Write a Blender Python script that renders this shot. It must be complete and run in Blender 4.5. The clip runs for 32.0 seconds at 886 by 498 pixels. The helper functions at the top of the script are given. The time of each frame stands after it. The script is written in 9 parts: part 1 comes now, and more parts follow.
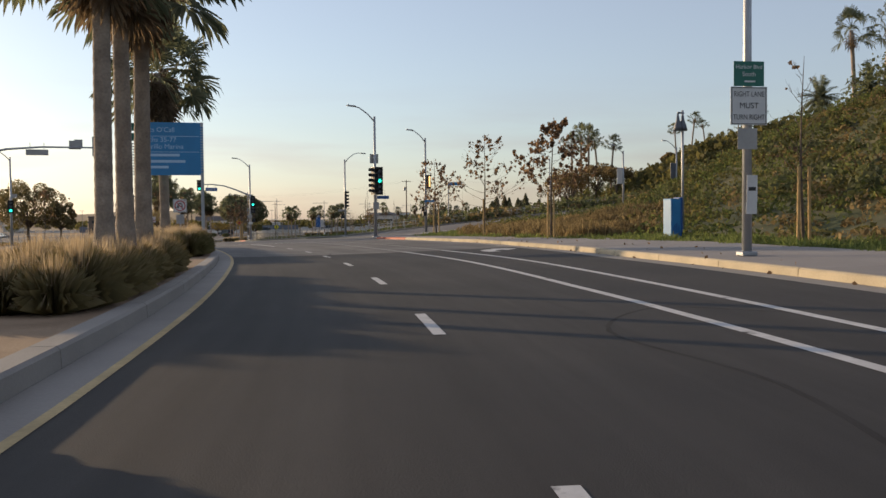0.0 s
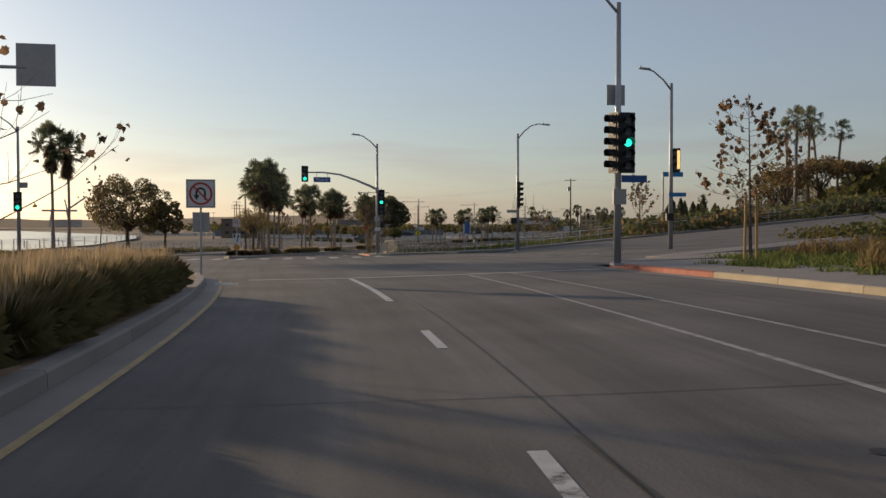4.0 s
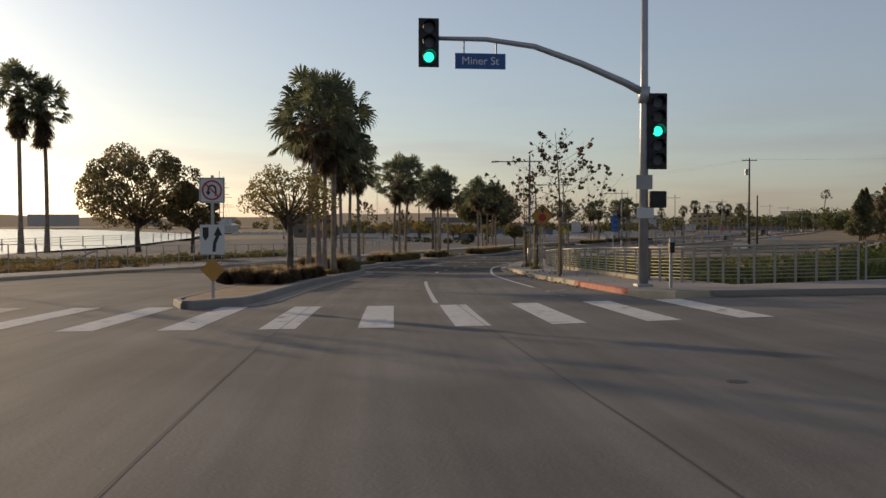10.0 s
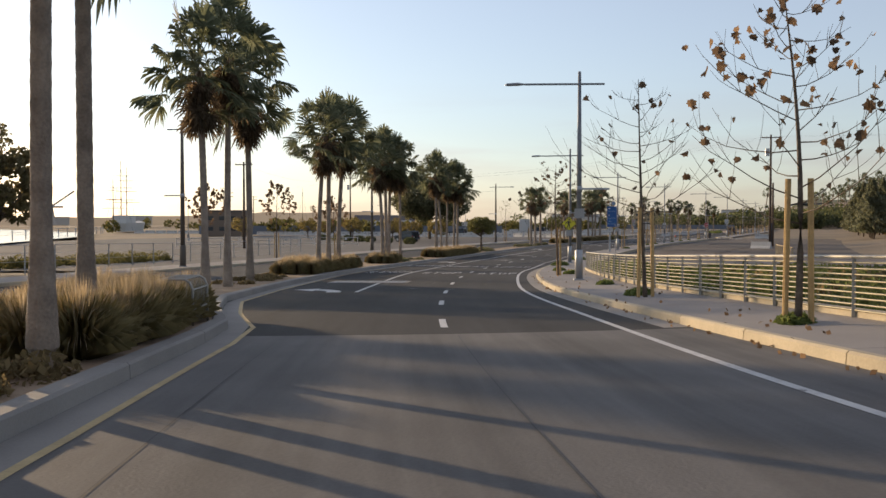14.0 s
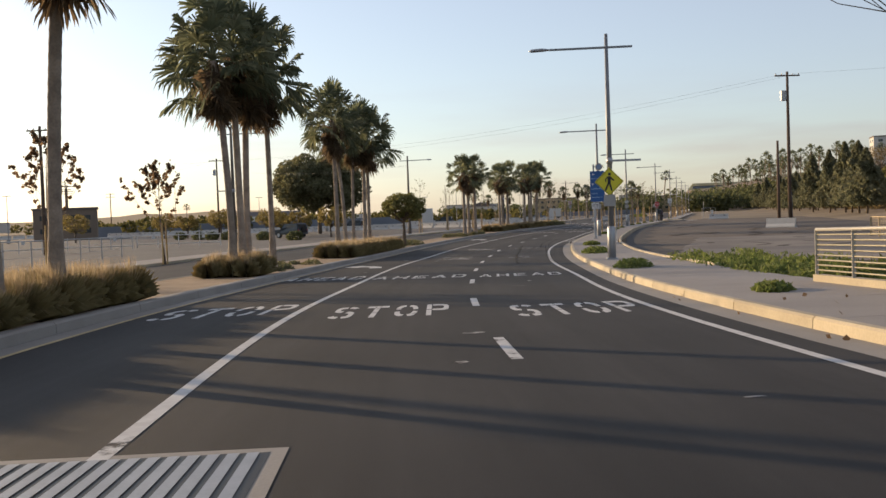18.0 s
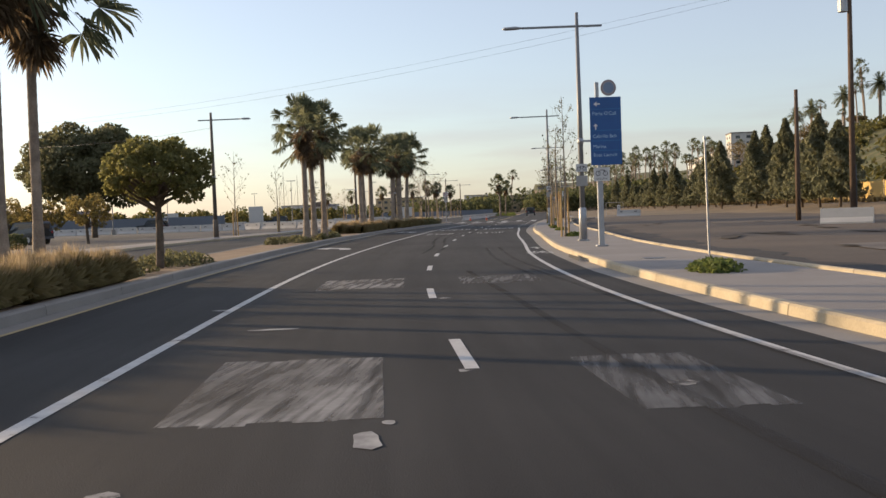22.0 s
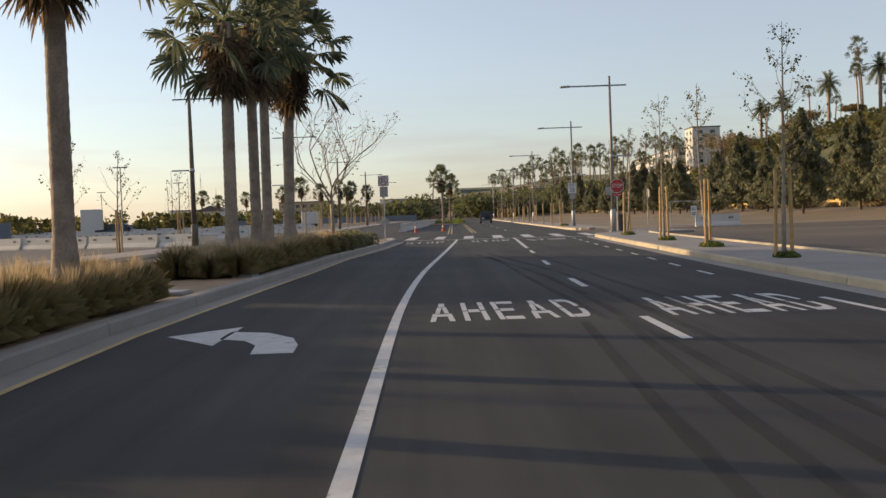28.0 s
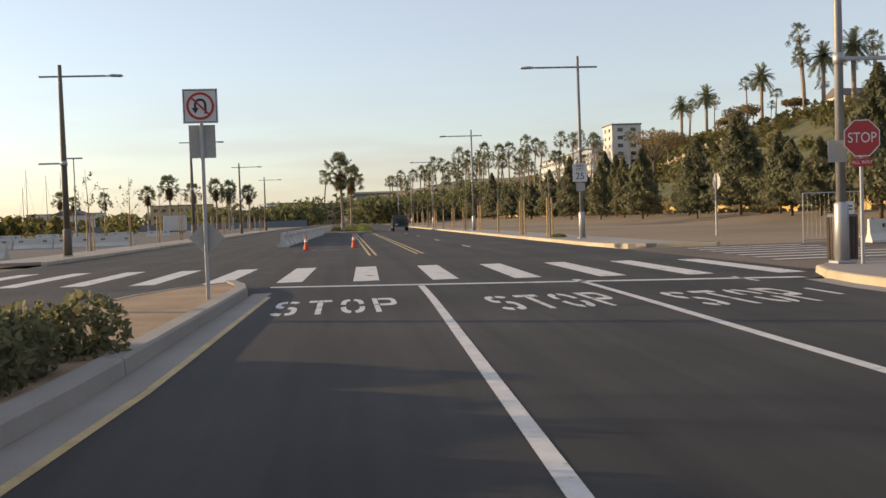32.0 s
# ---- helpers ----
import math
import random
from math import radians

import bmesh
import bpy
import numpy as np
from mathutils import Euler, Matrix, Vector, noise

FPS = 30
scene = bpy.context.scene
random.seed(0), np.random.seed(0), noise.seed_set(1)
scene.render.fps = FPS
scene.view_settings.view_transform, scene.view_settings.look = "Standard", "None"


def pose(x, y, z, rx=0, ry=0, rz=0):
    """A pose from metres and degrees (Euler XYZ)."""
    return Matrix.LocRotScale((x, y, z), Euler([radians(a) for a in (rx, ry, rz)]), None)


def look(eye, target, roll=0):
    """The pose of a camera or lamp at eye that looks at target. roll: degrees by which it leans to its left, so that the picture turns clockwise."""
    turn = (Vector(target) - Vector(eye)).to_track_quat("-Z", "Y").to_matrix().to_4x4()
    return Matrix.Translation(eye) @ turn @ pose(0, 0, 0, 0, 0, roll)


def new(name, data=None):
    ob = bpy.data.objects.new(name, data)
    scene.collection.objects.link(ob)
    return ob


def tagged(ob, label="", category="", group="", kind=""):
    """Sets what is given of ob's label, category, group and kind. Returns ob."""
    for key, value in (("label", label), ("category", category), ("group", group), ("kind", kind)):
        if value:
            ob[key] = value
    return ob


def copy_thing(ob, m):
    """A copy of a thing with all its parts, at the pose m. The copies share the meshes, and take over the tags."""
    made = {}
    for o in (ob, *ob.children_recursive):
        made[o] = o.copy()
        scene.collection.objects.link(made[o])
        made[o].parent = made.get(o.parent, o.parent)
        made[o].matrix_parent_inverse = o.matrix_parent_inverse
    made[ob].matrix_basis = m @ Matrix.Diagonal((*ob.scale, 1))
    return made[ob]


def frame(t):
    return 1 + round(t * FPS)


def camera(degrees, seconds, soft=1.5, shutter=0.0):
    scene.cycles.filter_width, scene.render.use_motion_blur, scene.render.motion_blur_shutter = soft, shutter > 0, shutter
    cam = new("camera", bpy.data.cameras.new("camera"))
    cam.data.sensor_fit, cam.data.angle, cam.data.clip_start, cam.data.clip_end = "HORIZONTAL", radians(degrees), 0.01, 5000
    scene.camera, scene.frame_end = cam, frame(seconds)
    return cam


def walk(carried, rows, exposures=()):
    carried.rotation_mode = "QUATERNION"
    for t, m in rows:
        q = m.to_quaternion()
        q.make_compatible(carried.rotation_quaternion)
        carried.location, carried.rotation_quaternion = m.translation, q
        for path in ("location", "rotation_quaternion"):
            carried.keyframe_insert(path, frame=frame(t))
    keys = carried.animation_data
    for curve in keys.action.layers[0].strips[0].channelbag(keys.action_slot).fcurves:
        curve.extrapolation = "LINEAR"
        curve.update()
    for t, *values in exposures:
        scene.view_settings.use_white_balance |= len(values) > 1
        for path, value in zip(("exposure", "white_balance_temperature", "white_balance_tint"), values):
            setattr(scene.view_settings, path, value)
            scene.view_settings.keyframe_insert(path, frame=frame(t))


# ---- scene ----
cam = camera(50.0, 32.0)
METRES, EYE, TILT, LEAN, TURN = 285.0, 4.8, 0.0, 0.0, 13.5
PATH = [
    (0, (0.041, -0.069, 4.847), (-0.423, 1.875, 4.779), -0.5),
    (0.5, (-1.368, 3.998, 4.873), (-1.853, 5.937, 4.809), -0.6),
    (1, (-2.839, 8.075, 4.899), (-3.358, 10.005, 4.836), -0.8),
    (1.5, (-4.321, 12.001, 4.89), (-4.875, 13.922, 4.829), 0.1),
    (2, (-5.877, 15.92, 4.867), (-6.464, 17.831, 4.807), -0.3),
    (2.5, (-7.607, 20.059, 4.883), (-8.228, 21.959, 4.823), -0.6),
    (3, (-9.435, 24.046, 4.871), (-10.098, 25.931, 4.811), -0.7),
    (3.5, (-11.387, 28.124, 4.854), (-12.091, 29.995, 4.797), -0.8),
    (4, (-13.336, 32.159, 4.835), (-14.086, 34.012, 4.779), -0.0),
    (4.5, (-15.41, 36.175, 4.791), (-16.187, 38.017, 4.738), -0.3),
    (6.5, (-23.595, 50.583, 4.623), (-24.432, 52.398, 4.568), -0.2),
    (7, (-25.649, 53.927, 4.569), (-26.574, 55.699, 4.515), -0.3),
    (7.5, (-27.785, 57.173, 4.538), (-28.763, 58.917, 4.482), -0.2),
    (8, (-30.048, 60.388, 4.472), (-31.033, 62.128, 4.417), 0.4),
    (8.5, (-32.22, 63.525, 4.371), (-33.18, 65.278, 4.321), 0.3),
    (9, (-34.363, 66.829, 4.288), (-35.304, 68.593, 4.238), 0.1),
    (9.5, (-36.512, 70.132, 4.207), (-37.433, 71.907, 4.149), 0.1),
    (10, (-38.636, 73.467, 4.095), (-39.542, 75.249, 4.038), 0.0),
    (10.5, (-40.744, 76.946, 4.005), (-41.637, 78.734, 3.947), 0.4),
    (11, (-42.855, 80.544, 3.901), (-43.737, 82.339, 3.846), 0.3),
    (11.5, (-45.007, 83.962, 3.827), (-45.875, 85.763, 3.772), 0.1),
    (12, (-47.36, 87.892, 3.679), (-48.203, 89.706, 3.63), 0.6),
    (12.5, (-49.456, 91.587, 3.622), (-50.276, 93.411, 3.569), 0.8),
    (13, (-51.415, 95.23, 3.479), (-52.217, 97.061, 3.421), 0.2),
    (13.5, (-53.435, 99.045, 3.323), (-54.219, 100.884, 3.263), 0.3),
    (14, (-55.348, 102.71, 3.252), (-56.116, 104.556, 3.195), 0.0),
    (14.5, (-57.332, 106.522, 3.103), (-58.082, 108.375, 3.046), -0.5),
    (16.5, (-64.635, 122.295, 2.471), (-65.295, 124.181, 2.402), -1.3),
    (17, (-66.445, 126.46, 2.322), (-67.069, 128.359, 2.252), -2.0),
    (17.5, (-68.252, 130.647, 2.211), (-68.836, 132.559, 2.14), -2.1),
    (18, (-69.909, 134.934, 2.099), (-70.455, 136.857, 2.029), -2.0),
    (18.5, (-71.539, 139.237, 2.006), (-72.037, 141.172, 1.936), -1.3),
    (19, (-73.064, 143.946, 1.895), (-73.513, 145.894, 1.823), -1.6),
    (19.5, (-74.409, 148.571, 1.786), (-74.808, 150.529, 1.711), -2.0),
    (20, (-75.619, 153.304, 1.738), (-75.97, 155.272, 1.662), -2.2),
    (20.5, (-76.747, 157.919, 1.665), (-77.055, 159.894, 1.586), -2.2),
    (21, (-77.932, 162.654, 1.575), (-78.202, 164.634, 1.497), -2.2),
    (21.5, (-78.961, 167.518, 1.458), (-79.2, 169.502, 1.38), -2.3),
    (22, (-79.912, 172.435, 1.372), (-80.122, 174.423, 1.295), -2.1),
    (22.5, (-80.851, 177.436, 1.322), (-81.031, 179.426, 1.246), -2.1),
    (23, (-81.701, 182.364, 1.296), (-81.854, 184.357, 1.218), -1.9),
    (23.5, (-82.505, 187.323, 1.309), (-82.638, 189.317, 1.23), -2.1),
    (24, (-83.257, 192.419, 1.278), (-83.367, 194.415, 1.2), -1.5),
    (24.5, (-83.955, 197.307, 1.286), (-84.047, 199.303, 1.207), -1.0),
    (26.5, (-85.85, 216.07, 1.376), (-85.866, 218.068, 1.305), -1.5),
    (27, (-86.314, 220.825, 1.372), (-86.334, 222.824, 1.302), -1.7),
    (27.5, (-86.81, 225.627, 1.391), (-86.83, 227.626, 1.321), -1.6),
    (28, (-87.267, 230.408, 1.439), (-87.29, 232.407, 1.368), -2.0),
    (28.5, (-87.728, 235.188, 1.42), (-87.736, 237.187, 1.352), -1.6),
    (29, (-88.138, 239.94, 1.44), (-88.116, 241.938, 1.373), -1.8),
    (29.5, (-88.471, 244.637, 1.468), (-88.41, 246.635, 1.398), -1.7),
    (30, (-88.686, 249.378, 1.486), (-88.588, 251.374, 1.415), -1.8),
    (30.5, (-88.798, 254.023, 1.457), (-88.664, 256.017, 1.387), -2.1),
    (31, (-88.773, 258.234, 1.423), (-88.611, 260.226, 1.355), -1.7),
    (31.5, (-88.708, 262.177, 1.426), (-88.523, 264.168, 1.357), -1.9),
    (32, (-88.633, 265.523, 1.404), (-88.427, 267.511, 1.337), -1.9),
]
walk(cam, [(t, look(eye, target, roll)) for t, eye, target, roll in PATH],
     [(0.0, 0.46, 6500, 10), (2.0, 0.61, 6500, 10), (3.0, 0.41, 6500, 10), (4.5, -0.24, 6500, 10), (6.5, -0.23, 6750, 10), (9.0, -0.2, 6650, 10), (11.0, -0.06, 6550, 10), (12.0, 0.16, 6550, 10), (13.0, 0.85, 6700, 10), (14.0, 0.61, 6500, 10), (19.0, 0.76, 6700, 10), (23.0, 0.85, 6650, 10), (27.0, 0.7, 6600, 10), (29.0, 0.78, 7000, 10), (32.0, 0.91, 6950, 10)])
import itertools

# ---------- world, sun and exposure ----------
SUN_AZ, SUN_EL = 68.0, 10.0          # degrees left of +y, degrees above the horizon
world = bpy.data.worlds.new("world")
scene.world = world
world.use_nodes = True
wn = world.node_tree.nodes
sky = wn.new("ShaderNodeTexSky")
sky.sky_type, sky.sun_disc = "NISHITA", False
sky.sun_elevation, sky.sun_rotation = radians(SUN_EL), radians(-SUN_AZ)
sky.air_density, sky.dust_density, sky.ozone_density, sky.altitude = 1.0, 0.9, 3.0, 0
wn["Background"].inputs[1].default_value = 0.15
# hazy evening air: the sky's colours washed out towards a pale warm grey
tone, haze = wn.new("ShaderNodeHueSaturation"), wn.new("ShaderNodeMix")
tone.inputs["Saturation"].default_value = 0.78
haze.data_type, haze.inputs[0].default_value, haze.inputs[7].default_value = "RGBA", 0.27, (2.9, 2.5, 2.6, 1)
world.node_tree.links.new(sky.outputs[0], tone.inputs["Color"])
world.node_tree.links.new(tone.outputs[0], haze.inputs[6])
# thin pinkish cloud banks low over the horizon
wl = world.node_tree.links
w_tc, w_map, w_no, w_sep = wn.new("ShaderNodeTexCoord"), wn.new("ShaderNodeMapping"), wn.new("ShaderNodeTexNoise"), wn.new("ShaderNodeSeparateXYZ")
w_map.inputs["Scale"].default_value = (3.0, 3.0, 26.0)
w_no.inputs["Scale"].default_value, w_no.inputs["Detail"].default_value = 1.4, 7
w_low, w_thick, w_both, cloud = wn.new("ShaderNodeMapRange"), wn.new("ShaderNodeMapRange"), wn.new("ShaderNodeMath"), wn.new("ShaderNodeMix")
w_low.inputs[1].default_value, w_low.inputs[2].default_value, w_low.inputs[3].default_value, w_low.inputs[4].default_value = 0.06, 0.15, 1.0, 0.0
w_thick.inputs[1].default_value, w_thick.inputs[2].default_value, w_thick.inputs[4].default_value = 0.46, 0.66, 0.6
w_both.operation = "MULTIPLY"
cloud.data_type, cloud.blend_type, cloud.inputs[7].default_value = "RGBA", "MULTIPLY", (0.88, 0.78, 0.80, 1)
wl.new(w_tc.outputs["Generated"], w_map.inputs[0]), wl.new(w_map.outputs[0], w_no.inputs["Vector"]), wl.new(w_tc.outputs["Generated"], w_sep.inputs[0])
wl.new(w_sep.outputs[2], w_low.inputs[0]), wl.new(w_no.outputs[0], w_thick.inputs[0])
wl.new(w_low.outputs[0], w_both.inputs[0]), wl.new(w_thick.outputs[0], w_both.inputs[1]), wl.new(w_both.outputs[0], cloud.inputs[0])
wl.new(haze.outputs[2], cloud.inputs[6]), wl.new(cloud.outputs[2], wn["Background"].inputs[0])
sun = new("sun", bpy.data.lights.new("sun", "SUN"))
sun.data.energy, sun.data.angle, sun.data.color = 3.3, radians(0.7), (1.0, 0.72, 0.43)
se = Vector((-math.sin(radians(SUN_AZ)) * math.cos(radians(SUN_EL)), math.cos(radians(SUN_AZ)) * math.cos(radians(SUN_EL)), math.sin(radians(SUN_EL))))
sun.matrix_world = look(se * 100, (0, 0, 0))


# ---------- materials ----------
def mat(name, col, rough=0.8, metal=0.0, var=0.25, scale=3.0, fine=60.0, bump=0.15, col2=None, spec=0.5, rnd=0.0, coords="Object"):
    m = bpy.data.materials.new(name)
    m.use_nodes = True
    n, l = m.node_tree.nodes, m.node_tree.links
    b = n["Principled BSDF"]
    b.inputs["Roughness"].default_value, b.inputs["Metallic"].default_value = rough, metal
    b.inputs["Specular IOR Level"].default_value = spec
    tc = n.new("ShaderNodeTexCoord")
    big, small = n.new("ShaderNodeTexNoise"), n.new("ShaderNodeTexNoise")
    big.inputs["Scale"].default_value, big.inputs["Detail"].default_value = scale, 6
    small.inputs["Scale"].default_value, small.inputs["Detail"].default_value = fine, 4
    l.new(tc.outputs[coords], big.inputs["Vector"]), l.new(tc.outputs[coords], small.inputs["Vector"])
    mix = n.new("ShaderNodeMix")
    mix.data_type = "RGBA"
    c2 = col2 or tuple(c * (1 - var) for c in col)
    mix.inputs[6].default_value, mix.inputs[7].default_value = (*col, 1), (*c2, 1)
    ramp = n.new("ShaderNodeMapRange")
    ramp.inputs[1].default_value, ramp.inputs[2].default_value = 0.35, 0.65
    l.new(big.outputs[0], ramp.inputs[0]), l.new(ramp.outputs[0], mix.inputs[0])
    hsv = n.new("ShaderNodeHueSaturation")
    l.new(mix.outputs[2], hsv.inputs["Color"])
    val = n.new("ShaderNodeMapRange")
    val.inputs[3].default_value, val.inputs[4].default_value = 1 - var, 1 + var
    l.new(small.outputs[0], val.inputs[0])
    out = val.outputs[0]
    if rnd:
        oi, mr, mul = n.new("ShaderNodeObjectInfo"), n.new("ShaderNodeMapRange"), n.new("ShaderNodeMath")
        mr.inputs[3].default_value, mr.inputs[4].default_value, mul.operation = 1 - rnd, 1 + rnd, "MULTIPLY"
        l.new(oi.outputs["Random"], mr.inputs[0]), l.new(mr.outputs[0], mul.inputs[0]), l.new(out, mul.inputs[1])
        out = mul.outputs[0]
    l.new(out, hsv.inputs["Value"]), l.new(hsv.outputs[0], b.inputs["Base Color"])
    if bump:
        bp = n.new("ShaderNodeBump")
        bp.inputs["Strength"].default_value, bp.inputs["Distance"].default_value = bump, 0.02
        l.new(small.outputs[0], bp.inputs["Height"]), l.new(bp.outputs[0], b.inputs["Normal"])
    return m


def leafmat(name, c1, c2, c3, rough=0.65):
    """Leaves whose tint varies from leaf to leaf and through the crown, a little light passing through."""
    m = bpy.data.materials.new(name)
    m.use_nodes = True
    n, l = m.node_tree.nodes, m.node_tree.links
    b = n["Principled BSDF"]
    b.inputs["Roughness"].default_value, b.inputs["Specular IOR Level"].default_value = rough, 0.3
    g, r, tc, no = n.new("ShaderNodeNewGeometry"), n.new("ShaderNodeValToRGB"), n.new("ShaderNodeTexCoord"), n.new("ShaderNodeTexNoise")
    no.inputs["Scale"].default_value = 0.8
    add = n.new("ShaderNodeMath")
    add.operation = "MULTIPLY_ADD"
    add.inputs[1].default_value = 0.6
    l.new(tc.outputs["Object"], no.inputs["Vector"]), l.new(g.outputs["Random Per Island"], add.inputs[0])
    sub = n.new("ShaderNodeMath")
    sub.operation, sub.inputs[1].default_value = "MULTIPLY", 0.4
    l.new(no.outputs[0], sub.inputs[0]), l.new(sub.outputs[0], add.inputs[2]), l.new(add.outputs[0], r.inputs[0])
    e = r.color_ramp.elements
    e[0].color, e[1].color, e[0].position, e[1].position = (*c1, 1), (*c3, 1), 0.15, 0.85
    e.new(0.5).color = (*c2, 1)
    l.new(r.outputs[0], b.inputs["Base Color"])
    tr, mx = n.new("ShaderNodeBsdfTranslucent"), n.new("ShaderNodeMixShader")
    mx.inputs[0].default_value = 0.6
    l.new(r.outputs[0], tr.inputs[0]), l.new(b.outputs[0], mx.inputs[1]), l.new(tr.outputs[0], mx.inputs[2])
    l.new(mx.outputs[0], n["Material Output"].inputs[0])
    return m


ASPHALT = mat("asphalt", (0.030, 0.0285, 0.027), 0.8, var=0.3, scale=0.25, fine=90, bump=0.22, col2=(0.019, 0.0182, 0.0175), spec=0.3)


def road_wear(m, amount, lanes):
    """Long streaks, wheel tracks and blotches along the road, in the road's own coordinates (along, across)."""
    n, l = m.node_tree.nodes, m.node_tree.links
    b = n["Principled BSDF"]
    src = b.inputs["Base Color"].links[0].from_socket
    at_, sep = n.new("ShaderNodeAttribute"), n.new("ShaderNodeSeparateXYZ")
    at_.attribute_name = "road"
    l.new(at_.outputs["Vector"], sep.inputs[0])
    total = None
    for sx, sy, w in ((0.035, 2.6, 1.0), (0.12, 0.5, 0.8), (0.5, 7.0, 0.5)):
        mp, no = n.new("ShaderNodeMapping"), n.new("ShaderNodeTexNoise")
        mp.inputs["Scale"].default_value = (sx, sy, 1.0)
        no.inputs["Scale"].default_value, no.inputs["Detail"].default_value = 1.0, 5
        l.new(at_.outputs["Vector"], mp.inputs[0]), l.new(mp.outputs[0], no.inputs["Vector"])
        q = n.new("ShaderNodeMath")
        q.operation, q.inputs[1].default_value = "MULTIPLY_ADD", w
        l.new(no.outputs[0], q.inputs[0])
        if total:
            l.new(total, q.inputs[2])
        else:
            q.inputs[2].default_value = 0.0
        total = q.outputs[0]
    track = n.new("ShaderNodeMath")
    track.operation, track.inputs[1].default_value = "MULTIPLY", 2 * math.pi / lanes
    l.new(sep.outputs[1], track.inputs[0])
    co = n.new("ShaderNodeMath")
    co.operation = "COSINE"
    l.new(track.outputs[0], co.inputs[0])
    q = n.new("ShaderNodeMath")
    q.operation, q.inputs[1].default_value = "MULTIPLY_ADD", 0.10
    l.new(co.outputs[0], q.inputs[0]), l.new(total, q.inputs[2])
    mr = n.new("ShaderNodeMapRange")
    mr.inputs[1].default_value, mr.inputs[2].default_value = 0.75, 1.55
    mr.inputs[3].default_value, mr.inputs[4].default_value = 1 - amount, 1 + amount
    l.new(q.outputs[0], mr.inputs[0])
    hs = n.new("ShaderNodeHueSaturation")
    l.new(src, hs.inputs["Color"]), l.new(mr.outputs[0], hs.inputs["Value"])
    l.new(hs.outputs[0], b.inputs["Base Color"])


road_wear(ASPHALT, 0.42, 1.75)


def lighter_along(m, s0, s1, gain):
    """Asphalt that grows lighter further along the road, from s0 to s1."""
    n, l = m.node_tree.nodes, m.node_tree.links
    b = n["Principled BSDF"]
    src = b.inputs["Base Color"].links[0].from_socket
    at_, sep, mr, hs = n.new("ShaderNodeAttribute"), n.new("ShaderNodeSeparateXYZ"), n.new("ShaderNodeMapRange"), n.new("ShaderNodeHueSaturation")
    at_.attribute_name = "road"
    mr.inputs[1].default_value, mr.inputs[2].default_value, mr.inputs[3].default_value, mr.inputs[4].default_value = s0, s1, 1.0, gain
    l.new(at_.outputs["Vector"], sep.inputs[0]), l.new(sep.outputs[0], mr.inputs[0])
    l.new(src, hs.inputs["Color"]), l.new(mr.outputs[0], hs.inputs["Value"]), l.new(hs.outputs[0], b.inputs["Base Color"])


lighter_along(ASPHALT, 190, 250, 1.5)
ASPHALT_WORN = mat("asphalt_worn", (0.046, 0.0425, 0.038), 0.8, var=0.3, scale=0.25, fine=90, bump=0.22, col2=(0.032, 0.0305, 0.029), spec=0.3)
road_wear(ASPHALT_WORN, 0.36, 1.75)
ASPHALT_OLD = mat("asphalt_old", (0.10, 0.095, 0.088), 0.9, var=0.2, scale=0.2, fine=40, bump=0.3)
LOT_PAVING = mat("lot_paving", (0.135, 0.103, 0.075), 0.92, var=0.3, scale=0.1, fine=8, bump=0.3, col2=(0.07, 0.056, 0.045))
LOT_SLAB = mat("lot_slab", (0.21, 0.18, 0.15), 0.9, var=0.25, scale=0.22, fine=6, bump=0.3, col2=(0.13, 0.112, 0.095))
LOT_EARTH = mat("lot_earth", (0.06, 0.046, 0.034), 0.95, var=0.3, scale=2, fine=20, bump=0.5)
ASPHALT_OLD_DARK = mat("asphalt_margin", (0.05, 0.045, 0.042), 0.9, var=0.3, scale=0.4, fine=30, bump=0.3, col2=(0.032, 0.03, 0.028))
CONCRETE_ROAD = mat("concrete_road", (0.16, 0.152, 0.14), 0.85, var=0.16, scale=0.35, fine=30, bump=0.2, col2=(0.112, 0.107, 0.10), spec=0.35)
road_wear(CONCRETE_ROAD, 0.30, 1.75)
CONCRETE = mat("concrete", (0.30, 0.28, 0.25), 0.85, var=0.14, scale=0.8, fine=40, bump=0.2, rnd=0.06)
PAVING = mat("paving_concrete", (0.29, 0.265, 0.24), 0.85, var=0.12, scale=0.6, fine=35, bump=0.15, rnd=0.05)
KERB = mat("kerb_concrete", (0.48, 0.41, 0.29), 0.85, var=0.18, scale=1.2, fine=30, bump=0.2, rnd=0.12)
KERB_RED = mat("kerb_red_paint", (0.42, 0.10, 0.055), 0.7, var=0.3, scale=2, fine=25, bump=0.15)
PAINT = mat("road_paint_white", (0.60, 0.595, 0.57), 0.7, var=0.12, scale=5.0, fine=40, bump=0.1, col2=(0.5, 0.49, 0.47))


def chipped(m, scale, start, end):
    """Lets the road show through where paint has chipped away."""
    n, l = m.node_tree.nodes, m.node_tree.links
    tc, no, mr, clear, mx = n.new("ShaderNodeTexCoord"), n.new("ShaderNodeTexNoise"), n.new("ShaderNodeMapRange"), n.new("ShaderNodeBsdfTransparent"), n.new("ShaderNodeMixShader")
    no.inputs["Scale"].default_value, no.inputs["Detail"].default_value, no.inputs["Roughness"].default_value = scale, 9, 0.7
    mr.inputs[1].default_value, mr.inputs[2].default_value = start, end
    l.new(tc.outputs["Object"], no.inputs["Vector"]), l.new(no.outputs[0], mr.inputs[0]), l.new(mr.outputs[0], mx.inputs[0])
    l.new(n["Principled BSDF"].outputs[0], mx.inputs[1]), l.new(clear.outputs[0], mx.inputs[2]), l.new(mx.outputs[0], n["Material Output"].inputs[0])


